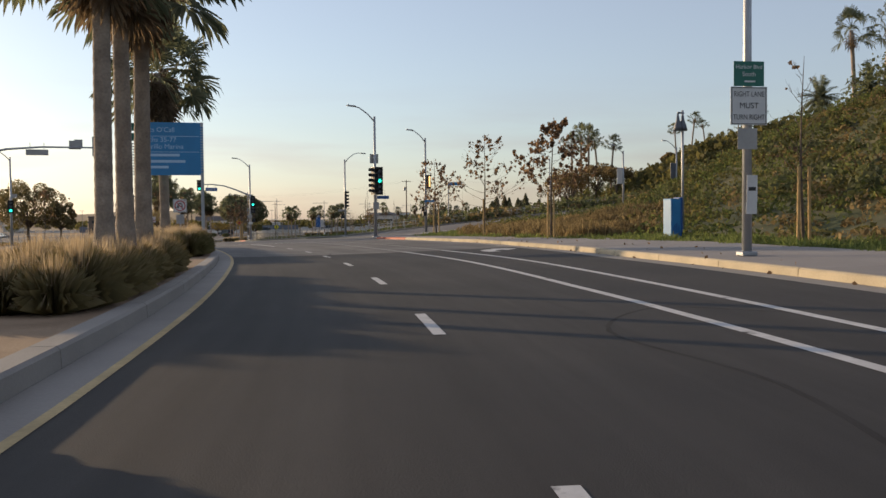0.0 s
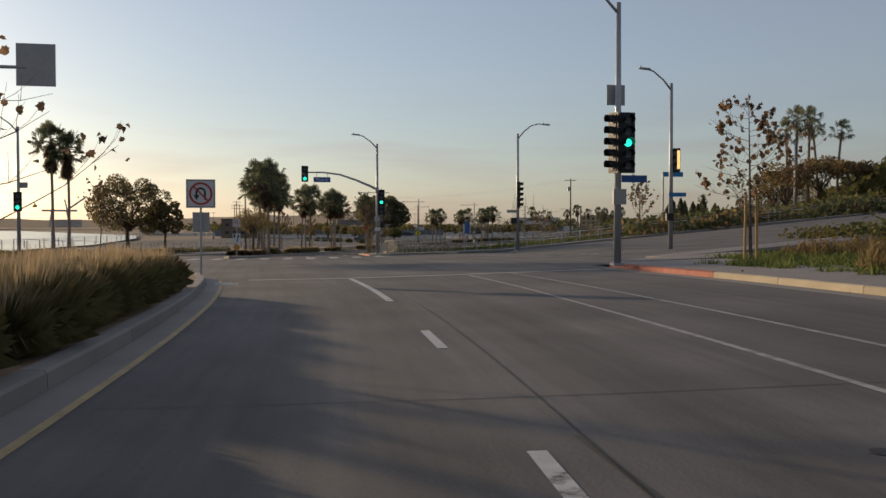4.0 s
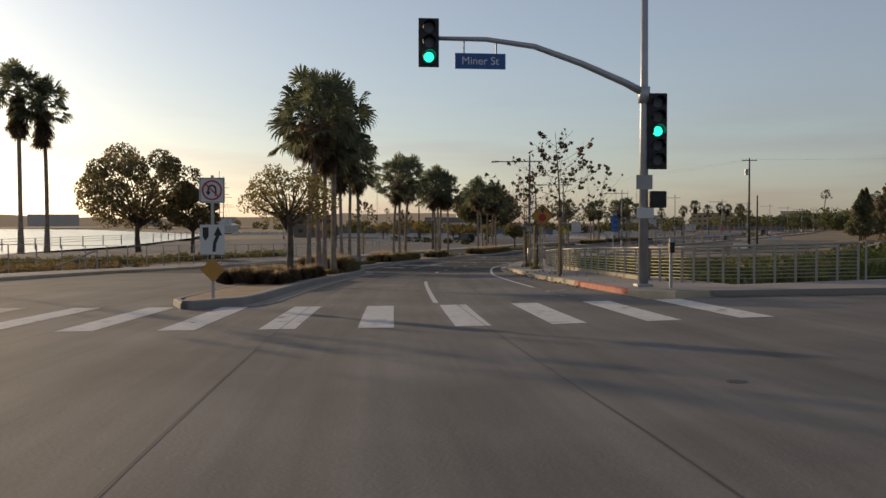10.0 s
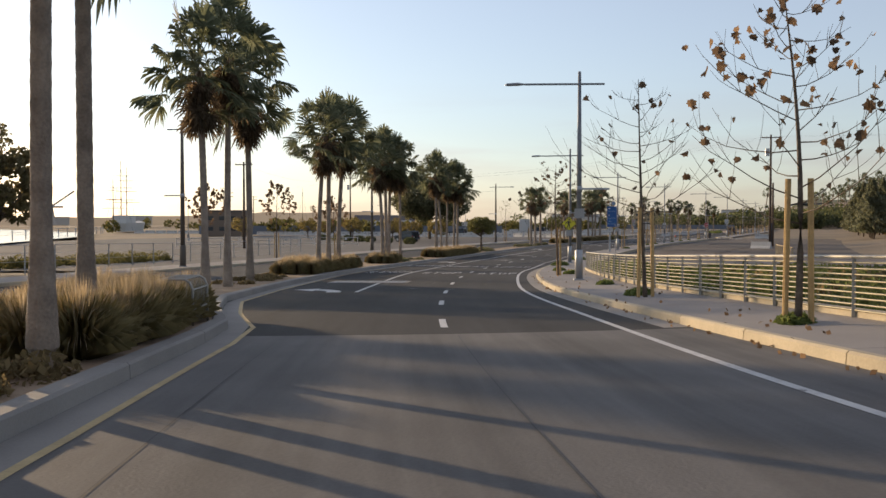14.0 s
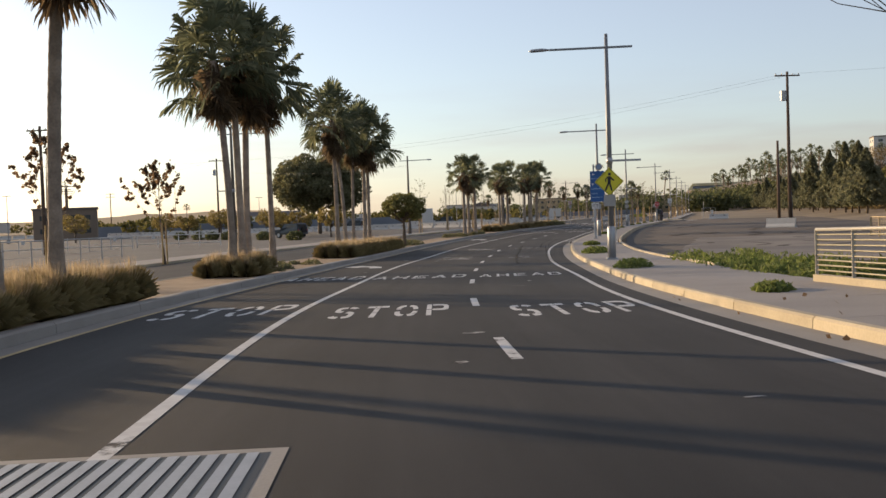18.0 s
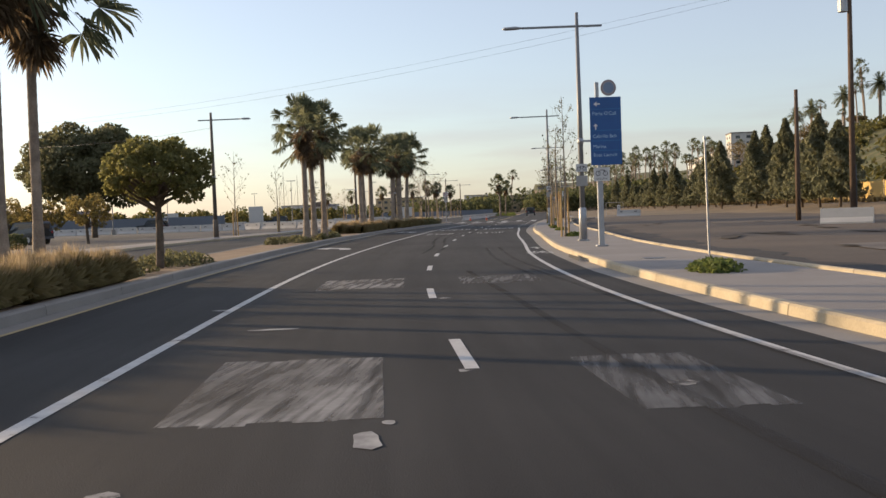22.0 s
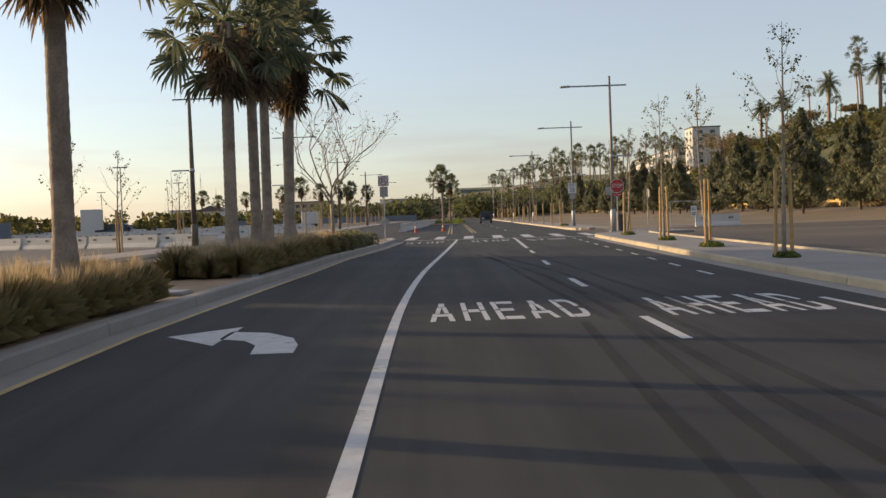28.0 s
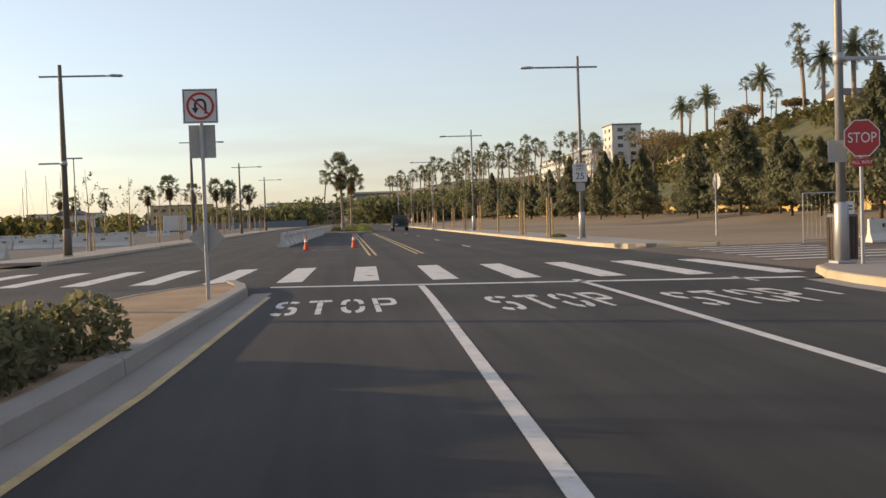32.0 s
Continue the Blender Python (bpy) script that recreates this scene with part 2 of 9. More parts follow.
chipped(PAINT, 2.2, 0.58, 0.72)
PAINT_WORN = mat("road_paint_worn", (0.36, 0.35, 0.33), 0.8, var=0.3, scale=4.0, fine=20, bump=0.1, col2=(0.14, 0.135, 0.13))
chipped(PAINT_WORN, 4.0, 0.5, 0.62)
PAINT_SLAB = mat("road_paint_slab", (0.45, 0.44, 0.41), 0.75, var=0.2, scale=5.0, fine=30, bump=0.1, col2=(0.26, 0.25, 0.24))
chipped(PAINT_SLAB, 3.0, 0.6, 0.74)
PAINT_YELLOW = mat("road_paint_yellow", (0.56, 0.42, 0.2), 0.75, var=0.25, scale=2, fine=25, bump=0.1)
PAINT_GHOST = mat("road_paint_ground_off", (0.30, 0.295, 0.285), 0.85, var=0.2, scale=1.0, fine=14, bump=0.1, col2=(0.12, 0.117, 0.112))
gn, gl = PAINT_GHOST.node_tree.nodes, PAINT_GHOST.node_tree.links
g_tc, g_map, g_no, g_rng = gn.new("ShaderNodeTexCoord"), gn.new("ShaderNodeMapping"), gn.new("ShaderNodeTexNoise"), gn.new("ShaderNodeMapRange")
g_clear, g_mix = gn.new("ShaderNodeBsdfTransparent"), gn.new("ShaderNodeMixShader")
g_map.inputs["Scale"].default_value = (9.0, 0.7, 1.0)
g_no.inputs["Scale"].default_value, g_no.inputs["Detail"].default_value = 1.0, 8
g_rng.inputs[1].default_value, g_rng.inputs[2].default_value, g_rng.inputs[4].default_value = 0.3, 0.62, 0.95
gl.new(g_tc.outputs["Object"], g_map.inputs[0]), gl.new(g_map.outputs[0], g_no.inputs["Vector"]), gl.new(g_no.outputs[0], g_rng.inputs[0])
gl.new(g_rng.outputs[0], g_mix.inputs[0]), gl.new(g_clear.outputs[0], g_mix.inputs[1]), gl.new(gn["Principled BSDF"].outputs[0], g_mix.inputs[2])
gl.new(g_mix.outputs[0], gn["Material Output"].inputs[0])
PAINT_SCRAPED = PAINT_GHOST.copy()
PAINT_SCRAPED.name = "road_paint_scraped"
for n_ in PAINT_SCRAPED.node_tree.nodes:
    if n_.bl_idname == "ShaderNodeMix":
        n_.inputs[6].default_value, n_.inputs[7].default_value = (0.15, 0.155, 0.16, 1), (0.07, 0.072, 0.075, 1)
RUBBER_MARK = mat("tyre_mark", (0.022, 0.022, 0.022), 0.8, var=0.3, scale=3, fine=40, bump=0.1)
gn, gl = RUBBER_MARK.node_tree.nodes, RUBBER_MARK.node_tree.links
g_tc, g_no, g_rng = gn.new("ShaderNodeTexCoord"), gn.new("ShaderNodeTexNoise"), gn.new("ShaderNodeMapRange")
g_clear, g_mix = gn.new("ShaderNodeBsdfTransparent"), gn.new("ShaderNodeMixShader")
g_no.inputs["Scale"].default_value, g_no.inputs["Detail"].default_value = 0.5, 6
g_rng.inputs[1].default_value, g_rng.inputs[2].default_value, g_rng.inputs[4].default_value = 0.2, 0.8, 0.62
gl.new(g_tc.outputs["Object"], g_no.inputs["Vector"]), gl.new(g_no.outputs[0], g_rng.inputs[0])
gl.new(g_rng.outputs[0], g_mix.inputs[0]), gl.new(g_clear.outputs[0], g_mix.inputs[1]), gl.new(gn["Principled BSDF"].outputs[0], g_mix.inputs[2])
gl.new(g_mix.outputs[0], gn["Material Output"].inputs[0])
CRACK = mat("tar_seam", (0.05, 0.047, 0.044), 0.7, var=0.2, bump=0)
EARTH = mat("median_earth", (0.34, 0.24, 0.15), 0.95, var=0.25, scale=1.2, fine=30, bump=0.5, col2=(0.25, 0.17, 0.10))
DRY_EARTH = mat("dry_earth", (0.25, 0.185, 0.115), 0.95, var=0.3, scale=0.06, fine=4, bump=0.5, col2=(0.17, 0.13, 0.08))
HILL_EARTH = mat("hill_earth", (0.11, 0.10, 0.045), 0.95, var=0.35, scale=0.3, fine=4, bump=0.6, col2=(0.05, 0.065, 0.02))
STEEL = mat("galvanised_steel", (0.42, 0.43, 0.44), 0.5, 0.6, var=0.12, scale=3, fine=50, bump=0.05)
STEEL_DARK = mat("dark_steel", (0.12, 0.13, 0.145), 0.5, 0.4, var=0.12, scale=3, fine=50, bump=0.05)
POLE_GREY = mat("pole_grey_paint", (0.23, 0.235, 0.24), 0.5, 0.25, var=0.1, scale=2, fine=40, bump=0.04)
FENCE_PAINT = mat("fence_paint", (0.40, 0.38, 0.33), 0.5, 0.3, var=0.1, scale=3, fine=40, bump=0.05)
BLACK = mat("black_housing", (0.012, 0.012, 0.012), 0.5, var=0.2, bump=0.03)
WHITE_SIGN = mat("white_sign_sheet", (0.62, 0.62, 0.60), 0.5, var=0.06, scale=3, fine=20, bump=0)
SIGN_BACK = mat("sign_back_aluminium", (0.38, 0.37, 0.35), 0.55, 0.3, var=0.1, scale=3, fine=20, bump=0)
BLUE_SIGN = mat("blue_sign_sheet", (0.02, 0.10, 0.30), 0.45, var=0.08, scale=2, fine=20, bump=0)
LIGHT_BLUE = mat("light_blue_sheet", (0.03, 0.22, 0.46), 0.45, var=0.1, scale=2, fine=20, bump=0)
GREEN_SIGN = mat("green_sign_sheet", (0.015, 0.14, 0.10), 0.45, var=0.08, bump=0)
RED_SIGN = mat("red_sign_sheet", (0.42, 0.03, 0.03), 0.45, var=0.06, bump=0)
YELLOW_SIGN = mat("fluorescent_yellow_sheet", (0.70, 0.62, 0.03), 0.5, var=0.05, bump=0)
AMBER_SIGN = mat("amber_sign_sheet", (0.46, 0.235, 0.04), 0.5, var=0.08, bump=0)
TEXT_BLACK = mat("sign_black", (0.02, 0.02, 0.02), 0.5, var=0.1, bump=0)
TEXT_WHITE = mat("sign_white", (0.7, 0.7, 0.68), 0.5, var=0.05, bump=0)
BARK = mat("palm_bark", (0.36, 0.285, 0.215), 0.9, var=0.38, scale=3, fine=26, bump=1.0, col2=(0.22, 0.172, 0.13), rnd=0.12)
BARK_TREE = mat("tree_bark", (0.17, 0.13, 0.095), 0.9, var=0.3, scale=6, fine=25, bump=0.7, col2=(0.09, 0.07, 0.05))
BARK_PALE = mat("pale_tree_bark", (0.36, 0.3, 0.23), 0.9, var=0.25, scale=6, fine=25, bump=0.5, col2=(0.22, 0.18, 0.14))
BADGE_BLUE = mat("badge_blue_grey", (0.2, 0.27, 0.38), 0.5, var=0.1, bump=0)
BADGE_RIM = mat("badge_rim", (0.34, 0.26, 0.27), 0.5, var=0.1, bump=0)
TIMBER = mat("stake_timber", (0.52, 0.34, 0.14), 0.8, var=0.2, scale=5, fine=30, bump=0.3, rnd=0.1)
POLE_BROWN = mat("weathered_pole", (0.16, 0.135, 0.11), 0.7, 0.2, var=0.2, scale=3, fine=20, bump=0.1)
POLE_TIMBER = mat("utility_pole_timber", (0.12, 0.08, 0.055), 0.9, var=0.25, scale=4, fine=25, bump=0.5)
WALL_PALE = mat("pale_wall", (0.58, 0.56, 0.52), 0.85, var=0.08, scale=0.3, fine=6, bump=0.05)
WALL_TAN = mat("tan_wall", (0.42, 0.33, 0.2), 0.85, var=0.12, scale=0.3, fine=6, bump=0.1)
WALL_BROWN = mat("brown_wall", (0.2, 0.15, 0.11), 0.85, var=0.12, scale=0.3, fine=6, bump=0.1)
WALL_OCHRE = mat("ochre_wall", (0.55, 0.38, 0.13), 0.85, var=0.12, scale=0.3, fine=6, bump=0.1)
WALL_GREY = mat("grey_blue_wall", (0.16, 0.18, 0.21), 0.8, var=0.1, scale=0.2, fine=5, bump=0.1)
ROOF = mat("roof_sheet", (0.13, 0.11, 0.10), 0.8, var=0.15, scale=0.4, fine=6, bump=0.1)
WINDOW = mat("window_glass", (0.03, 0.04, 0.05), 0.12, var=0.1, bump=0, spec=0.8)
BARRIER = mat("barrier_concrete", (0.56, 0.54, 0.50), 0.85, var=0.12, scale=1, fine=25, bump=0.15, rnd=0.05)
LEAF_PALM = leafmat("palm_leaf", (0.095, 0.11, 0.065), (0.15, 0.168, 0.098), (0.25, 0.255, 0.155))
LEAF_DEAD = leafmat("palm_leaf_dead", (0.10, 0.075, 0.05), (0.16, 0.118, 0.075), (0.25, 0.18, 0.11), 0.9)
LEAF_FICUS = leafmat("dark_tree_leaf", (0.07, 0.082, 0.038), (0.11, 0.122, 0.055), (0.175, 0.18, 0.08))
LEAF_OLIVE = leafmat("olive_tree_leaf", (0.08, 0.08, 0.028), (0.125, 0.12, 0.042), (0.2, 0.17, 0.06))
LEAF_SHORE = leafmat("shore_tree_leaf", (0.14, 0.12, 0.055), (0.20, 0.168, 0.08), (0.30, 0.245, 0.12))
LEAF_PINE = leafmat("conifer_leaf", (0.11, 0.118, 0.068), (0.17, 0.176, 0.104), (0.255, 0.25, 0.155))
LEAF_BROWN = leafmat("autumn_leaf", (0.10, 0.07, 0.045), (0.19, 0.125, 0.075), (0.32, 0.205, 0.115))
LEAF_BRIGHT = leafmat("bright_olive_leaf", (0.13, 0.135, 0.05), (0.205, 0.2, 0.075), (0.31, 0.285, 0.11))
LEAF_HEDGE = leafmat("hedge_leaf", (0.11, 0.115, 0.06), (0.17, 0.17, 0.09), (0.25, 0.235, 0.13))
LEAF_SHRUB = leafmat("shrub_leaf", (0.09, 0.125, 0.035), (0.15, 0.19, 0.055), (0.24, 0.265, 0.085))
LEAF_HILL = leafmat("hill_creeper_leaf", (0.065, 0.085, 0.028), (0.11, 0.135, 0.042), (0.18, 0.195, 0.065))
LEAF_DRY = leafmat("dry_scrub_leaf", (0.14, 0.105, 0.05), (0.22, 0.165, 0.08), (0.33, 0.25, 0.125), 0.9)
GRASS_TAN = leafmat("fountain_grass", (0.25, 0.215, 0.10), (0.34, 0.285, 0.14), (0.45, 0.37, 0.20), 0.9)
GRASS_OLIVE = leafmat("fountain_grass_olive", (0.19, 0.175, 0.075), (0.265, 0.24, 0.105), (0.36, 0.31, 0.15), 0.9)
GRASS_DUN = leafmat("fountain_grass_dun", (0.11, 0.085, 0.055), (0.165, 0.125, 0.08), (0.24, 0.185, 0.12), 0.9)
GRASS_PLUME = leafmat("fountain_grass_plume", (0.37, 0.29, 0.18), (0.46, 0.36, 0.23), (0.56, 0.45, 0.30), 0.9)
LEAF_FEATHER = leafmat("feathery_tree_leaf", (0.16, 0.13, 0.045), (0.25, 0.2, 0.07), (0.36, 0.28, 0.11))
# Distance haze in the colours: walls paled, land given a warm glow.
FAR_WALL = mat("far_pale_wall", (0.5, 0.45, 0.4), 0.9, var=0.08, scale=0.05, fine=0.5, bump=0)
FAR_LAND = mat("far_land_haze_glow", (0.26, 0.22, 0.17), 0.95, var=0.1, scale=0.02, fine=0.3, bump=0)
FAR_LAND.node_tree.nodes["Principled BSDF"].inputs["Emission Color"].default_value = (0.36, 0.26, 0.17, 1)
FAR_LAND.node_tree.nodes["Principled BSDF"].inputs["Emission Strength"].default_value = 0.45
FENCE_DARK = mat("fence_slat_paint", (0.40, 0.36, 0.25), 0.5, 0.3, var=0.1, scale=3, fine=40, bump=0.05)


def glow(name, col, strength):
    m = bpy.data.materials.new(name)
    m.use_nodes = True
    b = m.node_tree.nodes["Principled BSDF"]
    b.inputs["Base Color"].default_value = (*col, 1)
    b.inputs["Emission Color"].default_value, b.inputs["Emission Strength"].default_value = (*col, 1), strength
    return m


GREEN_LIGHT = glow("green_signal_light", (0.03, 0.9, 0.6), 1.5)
# Emission that paints low sun on one signal face; no lamp there.
AMBER_SUN = glow("amber_sunlight_glow", (1.0, 0.62, 0.22), 1.2)
water_m = bpy.data.materials.new("harbour_water")
water_m.use_nodes = True
wb = water_m.node_tree.nodes["Principled BSDF"]
wb.inputs["Base Color"].default_value, wb.inputs["Roughness"].default_value = (0.05, 0.07, 0.08, 1), 0.18
wno, wbu, wtc = (water_m.node_tree.nodes.new("ShaderNodeTex" + "Noise"), water_m.node_tree.nodes.new("ShaderNodeBump"), water_m.node_tree.nodes.new("ShaderNodeTexCoord"))
wno.inputs["Scale"].default_value, wbu.inputs["Strength"].default_value = 0.5, 0.25
water_m.node_tree.links.new(wtc.outputs["Object"], wno.inputs["Vector"]), water_m.node_tree.links.new(wno.outputs[0], wbu.inputs["Height"])
water_m.node_tree.links.new(wbu.outputs[0], wb.inputs["Normal"])

# ---------- the road's line, heights and edges ----------
LINE = [(18, -56), (9, -27), (0, 0), (-5.9, 16), (-13.4, 32.2), (-21.9, 47.8), (-30.3, 60.8), (-38.6, 73.6), (-47.2, 87.8), (-55.4, 102.7), (-63, 118.4), (-69.8, 135), (-75.7, 153.2), (-80, 172.5), (-83.3, 192.3), (-85.5, 211.4), (-87, 230.4), (-87.6, 249.3), (-87.8, 270), (-87.8, 330), (-87.8, 460), (-87.8, 700)]
_p = np.array(LINE, float)
_q = np.vstack([2 * _p[0] - _p[1], _p, 2 * _p[-1] - _p[-2]])
_r = []
for i in range(1, len(_q) - 2):
    a, b, c, d = _q[i - 1:i + 3]
    for k in range(12):
        u = k / 12
        _r.append(0.5 * (2 * b + (c - a) * u + (2 * a - 5 * b + 4 * c - d) * u * u + (3 * b - a - 3 * c + d) * u ** 3))
R = np.array(_r + [_q[-2]])
SEG = np.diff(R, axis=0)
SL = np.linalg.norm(SEG, axis=1)
ST = np.concatenate([[0], np.cumsum(SL)])
ST -= ST[24]
LEVEL = np.array([(-60, 3.6), (0, 3.67), (12, 3.68), (24, 3.63), (36, 3.46), (58, 3.2), (72, 2.98), (80, 2.8), (88, 2.62), (97, 2.44), (106, 2.22), (115, 1.98), (124, 1.7), (136, 1.32), (142, 1.11), (146, 0.99), (150, 0.881), (160, 0.643), (180, 0.242), (190, 0.09), (200, -0.04), (212, -0.056), (225, -0.073), (230, -0.059), (232, -0.05), (240, 0.0), (900, 0.0)])
CROSS = np.array([(-60, 0.02), (10, 0.02), (30, 0.03), (140, 0.03), (190, 0), (900, 0)])


_s = np.arange(-80.0, 760.0, 0.5)
_k = np.hanning(31) / np.hanning(31).sum()
_lev = np.convolve(np.pad(np.interp(_s, LEVEL[:, 0], LEVEL[:, 1]), 15, "edge"), _k, "valid")
_crs = np.convolve(np.pad(np.interp(_s, CROSS[:, 0], CROSS[:, 1]), 15, "edge"), _k, "valid")


def height(s, o):
    """The road's level s metres along its line, o metres to the right of it."""
    o = np.clip(np.asarray(o, float), -80, 75)
    q = 0.5 * (o - 1.5 + np.sqrt((o - 1.5) ** 2 + 9)) - 0.93
    w = 0.5 * (o - 14.5 + np.sqrt((o - 14.5) ** 2 + 9))
    u, v = np.clip((np.asarray(s, float) - 58) / 16, 0, 1), np.clip((np.asarray(s, float) - 118) / 34, 0, 1)
    climb = 0.085 * np.clip(o - 15, 0, 60) * u * u * (3 - 2 * u) * (1 - v * v * (3 - 2 * v))
    return np.interp(s, _s, _lev) + np.interp(s, _s, _crs) * (q - 0.67 * w) + climb


def xy(s, o):
    k = int(np.clip(np.searchsorted(ST, s) - 1, 0, len(SL) - 1))
    d = SEG[k] / SL[k]
    j = min(k + 1, len(SL) - 1)
    u = (s - ST[k]) / SL[k]
    p = R[k] + u * SEG[k]
    n = d * (1 - u) + SEG[j] / SL[j] * u if 0 <= u <= 1 else d
    n = n / np.linalg.norm(n)
    return p[0] + n[1] * o, p[1] - n[0] * o


def at(s, o, dz=0.0):
    x, y = xy(s, o)
    return Vector((x, y, float(height(s, o)) + dz))


def yaw(s):
    """The road's direction there, degrees left of +y."""
    a, b = xy(s - 0.5, 0), xy(s + 0.5, 0)
    return math.degrees(math.atan2(a[0] - b[0], b[1] - a[1]))


def station(x, y):
    """Arrays of s and o for arrays of x and y."""
    x, y = np.asarray(x, float), np.asarray(y, float)
    best = np.full(x.shape, 1e9)
    s, o = np.zeros(x.shape), np.zeros(x.shape)
    for k in range(0, len(SL), 3):
        e = min(k + 3, len(SL))
        v = R[e] - R[k]
        n = np.linalg.norm(v)
        wx, wy = x - R[k, 0], y - R[k, 1]
        t = np.clip((wx * v[0] + wy * v[1]) / n ** 2, 0, 1)
        dx, dy = wx - t * v[0], wy - t * v[1]
        dd = np.hypot(dx, dy)
        m = dd < best
        best = np.where(m, dd, best)
        s = np.where(m, ST[k] + t * (ST[e] - ST[k]), s)
        o = np.where(m, -np.sign(v[0] * wy - v[1] * wx) * dd, o)
    return s, o


def table(rows):
    r = np.array(rows, float)
    return lambda s: float(np.interp(s, r[:, 0], r[:, 1]))


def flowing(rows, reach=7.0):
    """The same, with its corners rounded off over some metres."""
    f = table(rows)
    w = [(k / 6 * reach, 1 + math.cos(math.pi * k / 7)) for k in range(-6, 7)]
    n = sum(b for a, b in w)
    return lambda s: sum(f(s + a) * b for a, b in w) / n


KERB_R1 = table([(-60, 7.2), (12, 7.66), (18, 7.79), (23, 7.87), (24, 7.97), (30, 8.52), (36, 9.06), (42, 9.63), (43, 9.73), (48, 9.77), (54, 9.84), (62, 9.96), (66, 10.4), (68, 11.6), (69.5, 14.0)])
KERB_R2 = table([(103, 12.0), (103.6, 9.0), (104.5, 6.6), (106, 5.86), (115, 5.47), (118, 5.33), (121, 5.27), (127, 5.16), (130, 5.11), (133, 5.06), (139, 4.95), (145, 4.83), (150, 4.7), (151, 4.7), (157, 4.73), (163, 4.77), (169, 4.87), (170, 4.89), (175, 4.97), (181, 5.08), (187, 5.1), (190, 5.07), (193, 5.07), (199, 5.06), (205, 5.07), (211, 5.09), (212, 5.09), (217, 5.25), (223, 5.45), (226, 5.56), (229, 5.72), (235, 6.04), (240, 6.29), (241, 6.32), (247, 6.48), (253, 6.65), (256, 6.73), (259, 6.82), (265, 6.99), (270, 7.11), (271, 7.15), (277, 7.35), (283, 7.55), (285, 7.61), (289, 7.72), (295, 7.9), (301, 8.11), (303, 8.5), (304.5, 9.4), (305.2, 11.0)])
KERB_R3 = table([(319, 13), (319.8, 10.6), (321, 9.6), (323, 9.3), (700, 9.3)])
MED_R1 = table([(-60, -1.7), (6, -1.83), (12, -1.93), (18, -2.03), (22, -2.07), (24, -2.08), (30, -2.1), (33, -2.11), (36, -2.13), (42, -2.21), (48, -2.29), (52, -2.35), (62, -2.49), (66, -2.74), (67.4, -3.56)])
MED_L1 = table([(-60, -8.2), (30, -7.6), (50, -6.4), (62, -5.4), (66, -5.0), (67.4, -4.2)])
MED_R2 = table([(103.4, -3.54), (104, -2.84), (106, -2.54), (112, -2.4), (115, -2.34), (121, -2.24), (124, -2.19), (127, -2.19), (131, -2.2), (133, -2.33), (134, -2.4), (138, -3.4), (139, -3.6), (143, -4.39), (145, -4.47), (150, -4.68), (151, -4.7), (157, -4.83), (163, -4.96), (165, -5.0), (169, -5.0), (175, -5.0), (181, -5.0), (187, -5.04), (193, -5.09), (195, -5.1), (199, -5.03), (205, -4.93), (207, -4.9), (211, -4.88), (217, -4.85), (223, -4.82), (228, -4.79), (229, -4.75), (235, -4.49), (240, -4.28), (241, -4.24), (247, -4.04), (250, -3.95), (253, -3.96), (259, -4.01), (262, -4.02), (265, -3.91), (271, -3.63), (275, -3.43), (277, -3.38), (283, -3.26), (289, -2.84), (293, -2.58), (295, -2.52), (304, -2.29), (306, -2.81)])
MED_L2 = table([(103.4, -4.2), (104, -4.7), (112, -4.8), (123, -5.2), (135, -6.2), (150, -8.4), (168, -9), (200, -9), (215, -8.2), (236, -7.6), (275, -6.6), (300, -5.4), (304, -4.6), (306, -3.4)])
FAR_K = table([(-60, -18), (67, -18), (104, -15.6), (150, -15.6), (172, -15.8), (205, -17), (222, -16), (240, -14.7), (265, -14.2), (300, -13), (330, -12.6), (700, -12.6)])
MED_R3 = table([(384, -1.0), (386, 1.6), (390, 2.4), (700, 2.4)])
MED_L3 = table([(384, -3.4), (386, -4.6), (390, -5.2), (700, -5.2)])


_m1, _m2 = MED_R1, MED_R2
MED_R1, MED_R2 = (lambda s: _m1(s) - 0.38), (lambda s: _m2(s) - 0.38)


def meshob(name, verts, faces, material, parent=None, label="", smooth=False, matrix=None):
    me = bpy.data.meshes.new(name)
    me.from_pydata([tuple(v) for v in verts], [], faces)
    if smooth:
        me.polygons.foreach_set("use_smooth", [True] * len(me.polygons))
    for mm in (material if isinstance(material, (list, tuple)) else [material]):
        me.materials.append(mm)
    ob = new(name, me)
    ob.parent = parent
    if matrix is not None:
        ob.matrix_basis = matrix
    if label:
        tagged(ob, label)
    return ob


def part(name, bm, material, parent, label=""):
    me = bpy.data.meshes.new(name)
    bm.to_mesh(me)
    bm.free()
    me.materials.append(material)
    ob = new(name, me)
    ob.parent = parent
    if label:
        tagged(ob, label)
    return ob


def thing(name, m, label, category, group="", kind=""):
    return tagged_at(new(name), m, label, category, group, kind)


def tagged_at(ob, m, label, category, group="", kind=""):
    ob.matrix_basis = m
    return tagged(ob, label, category, group, kind)


def stations(s0, s1, step=2.0):
    n = max(1, round((s1 - s0) / step))
    return [s0 + (s1 - s0) * i / n for i in range(n + 1)]


def fn(v):
    return v if callable(v) else (lambda s: v)


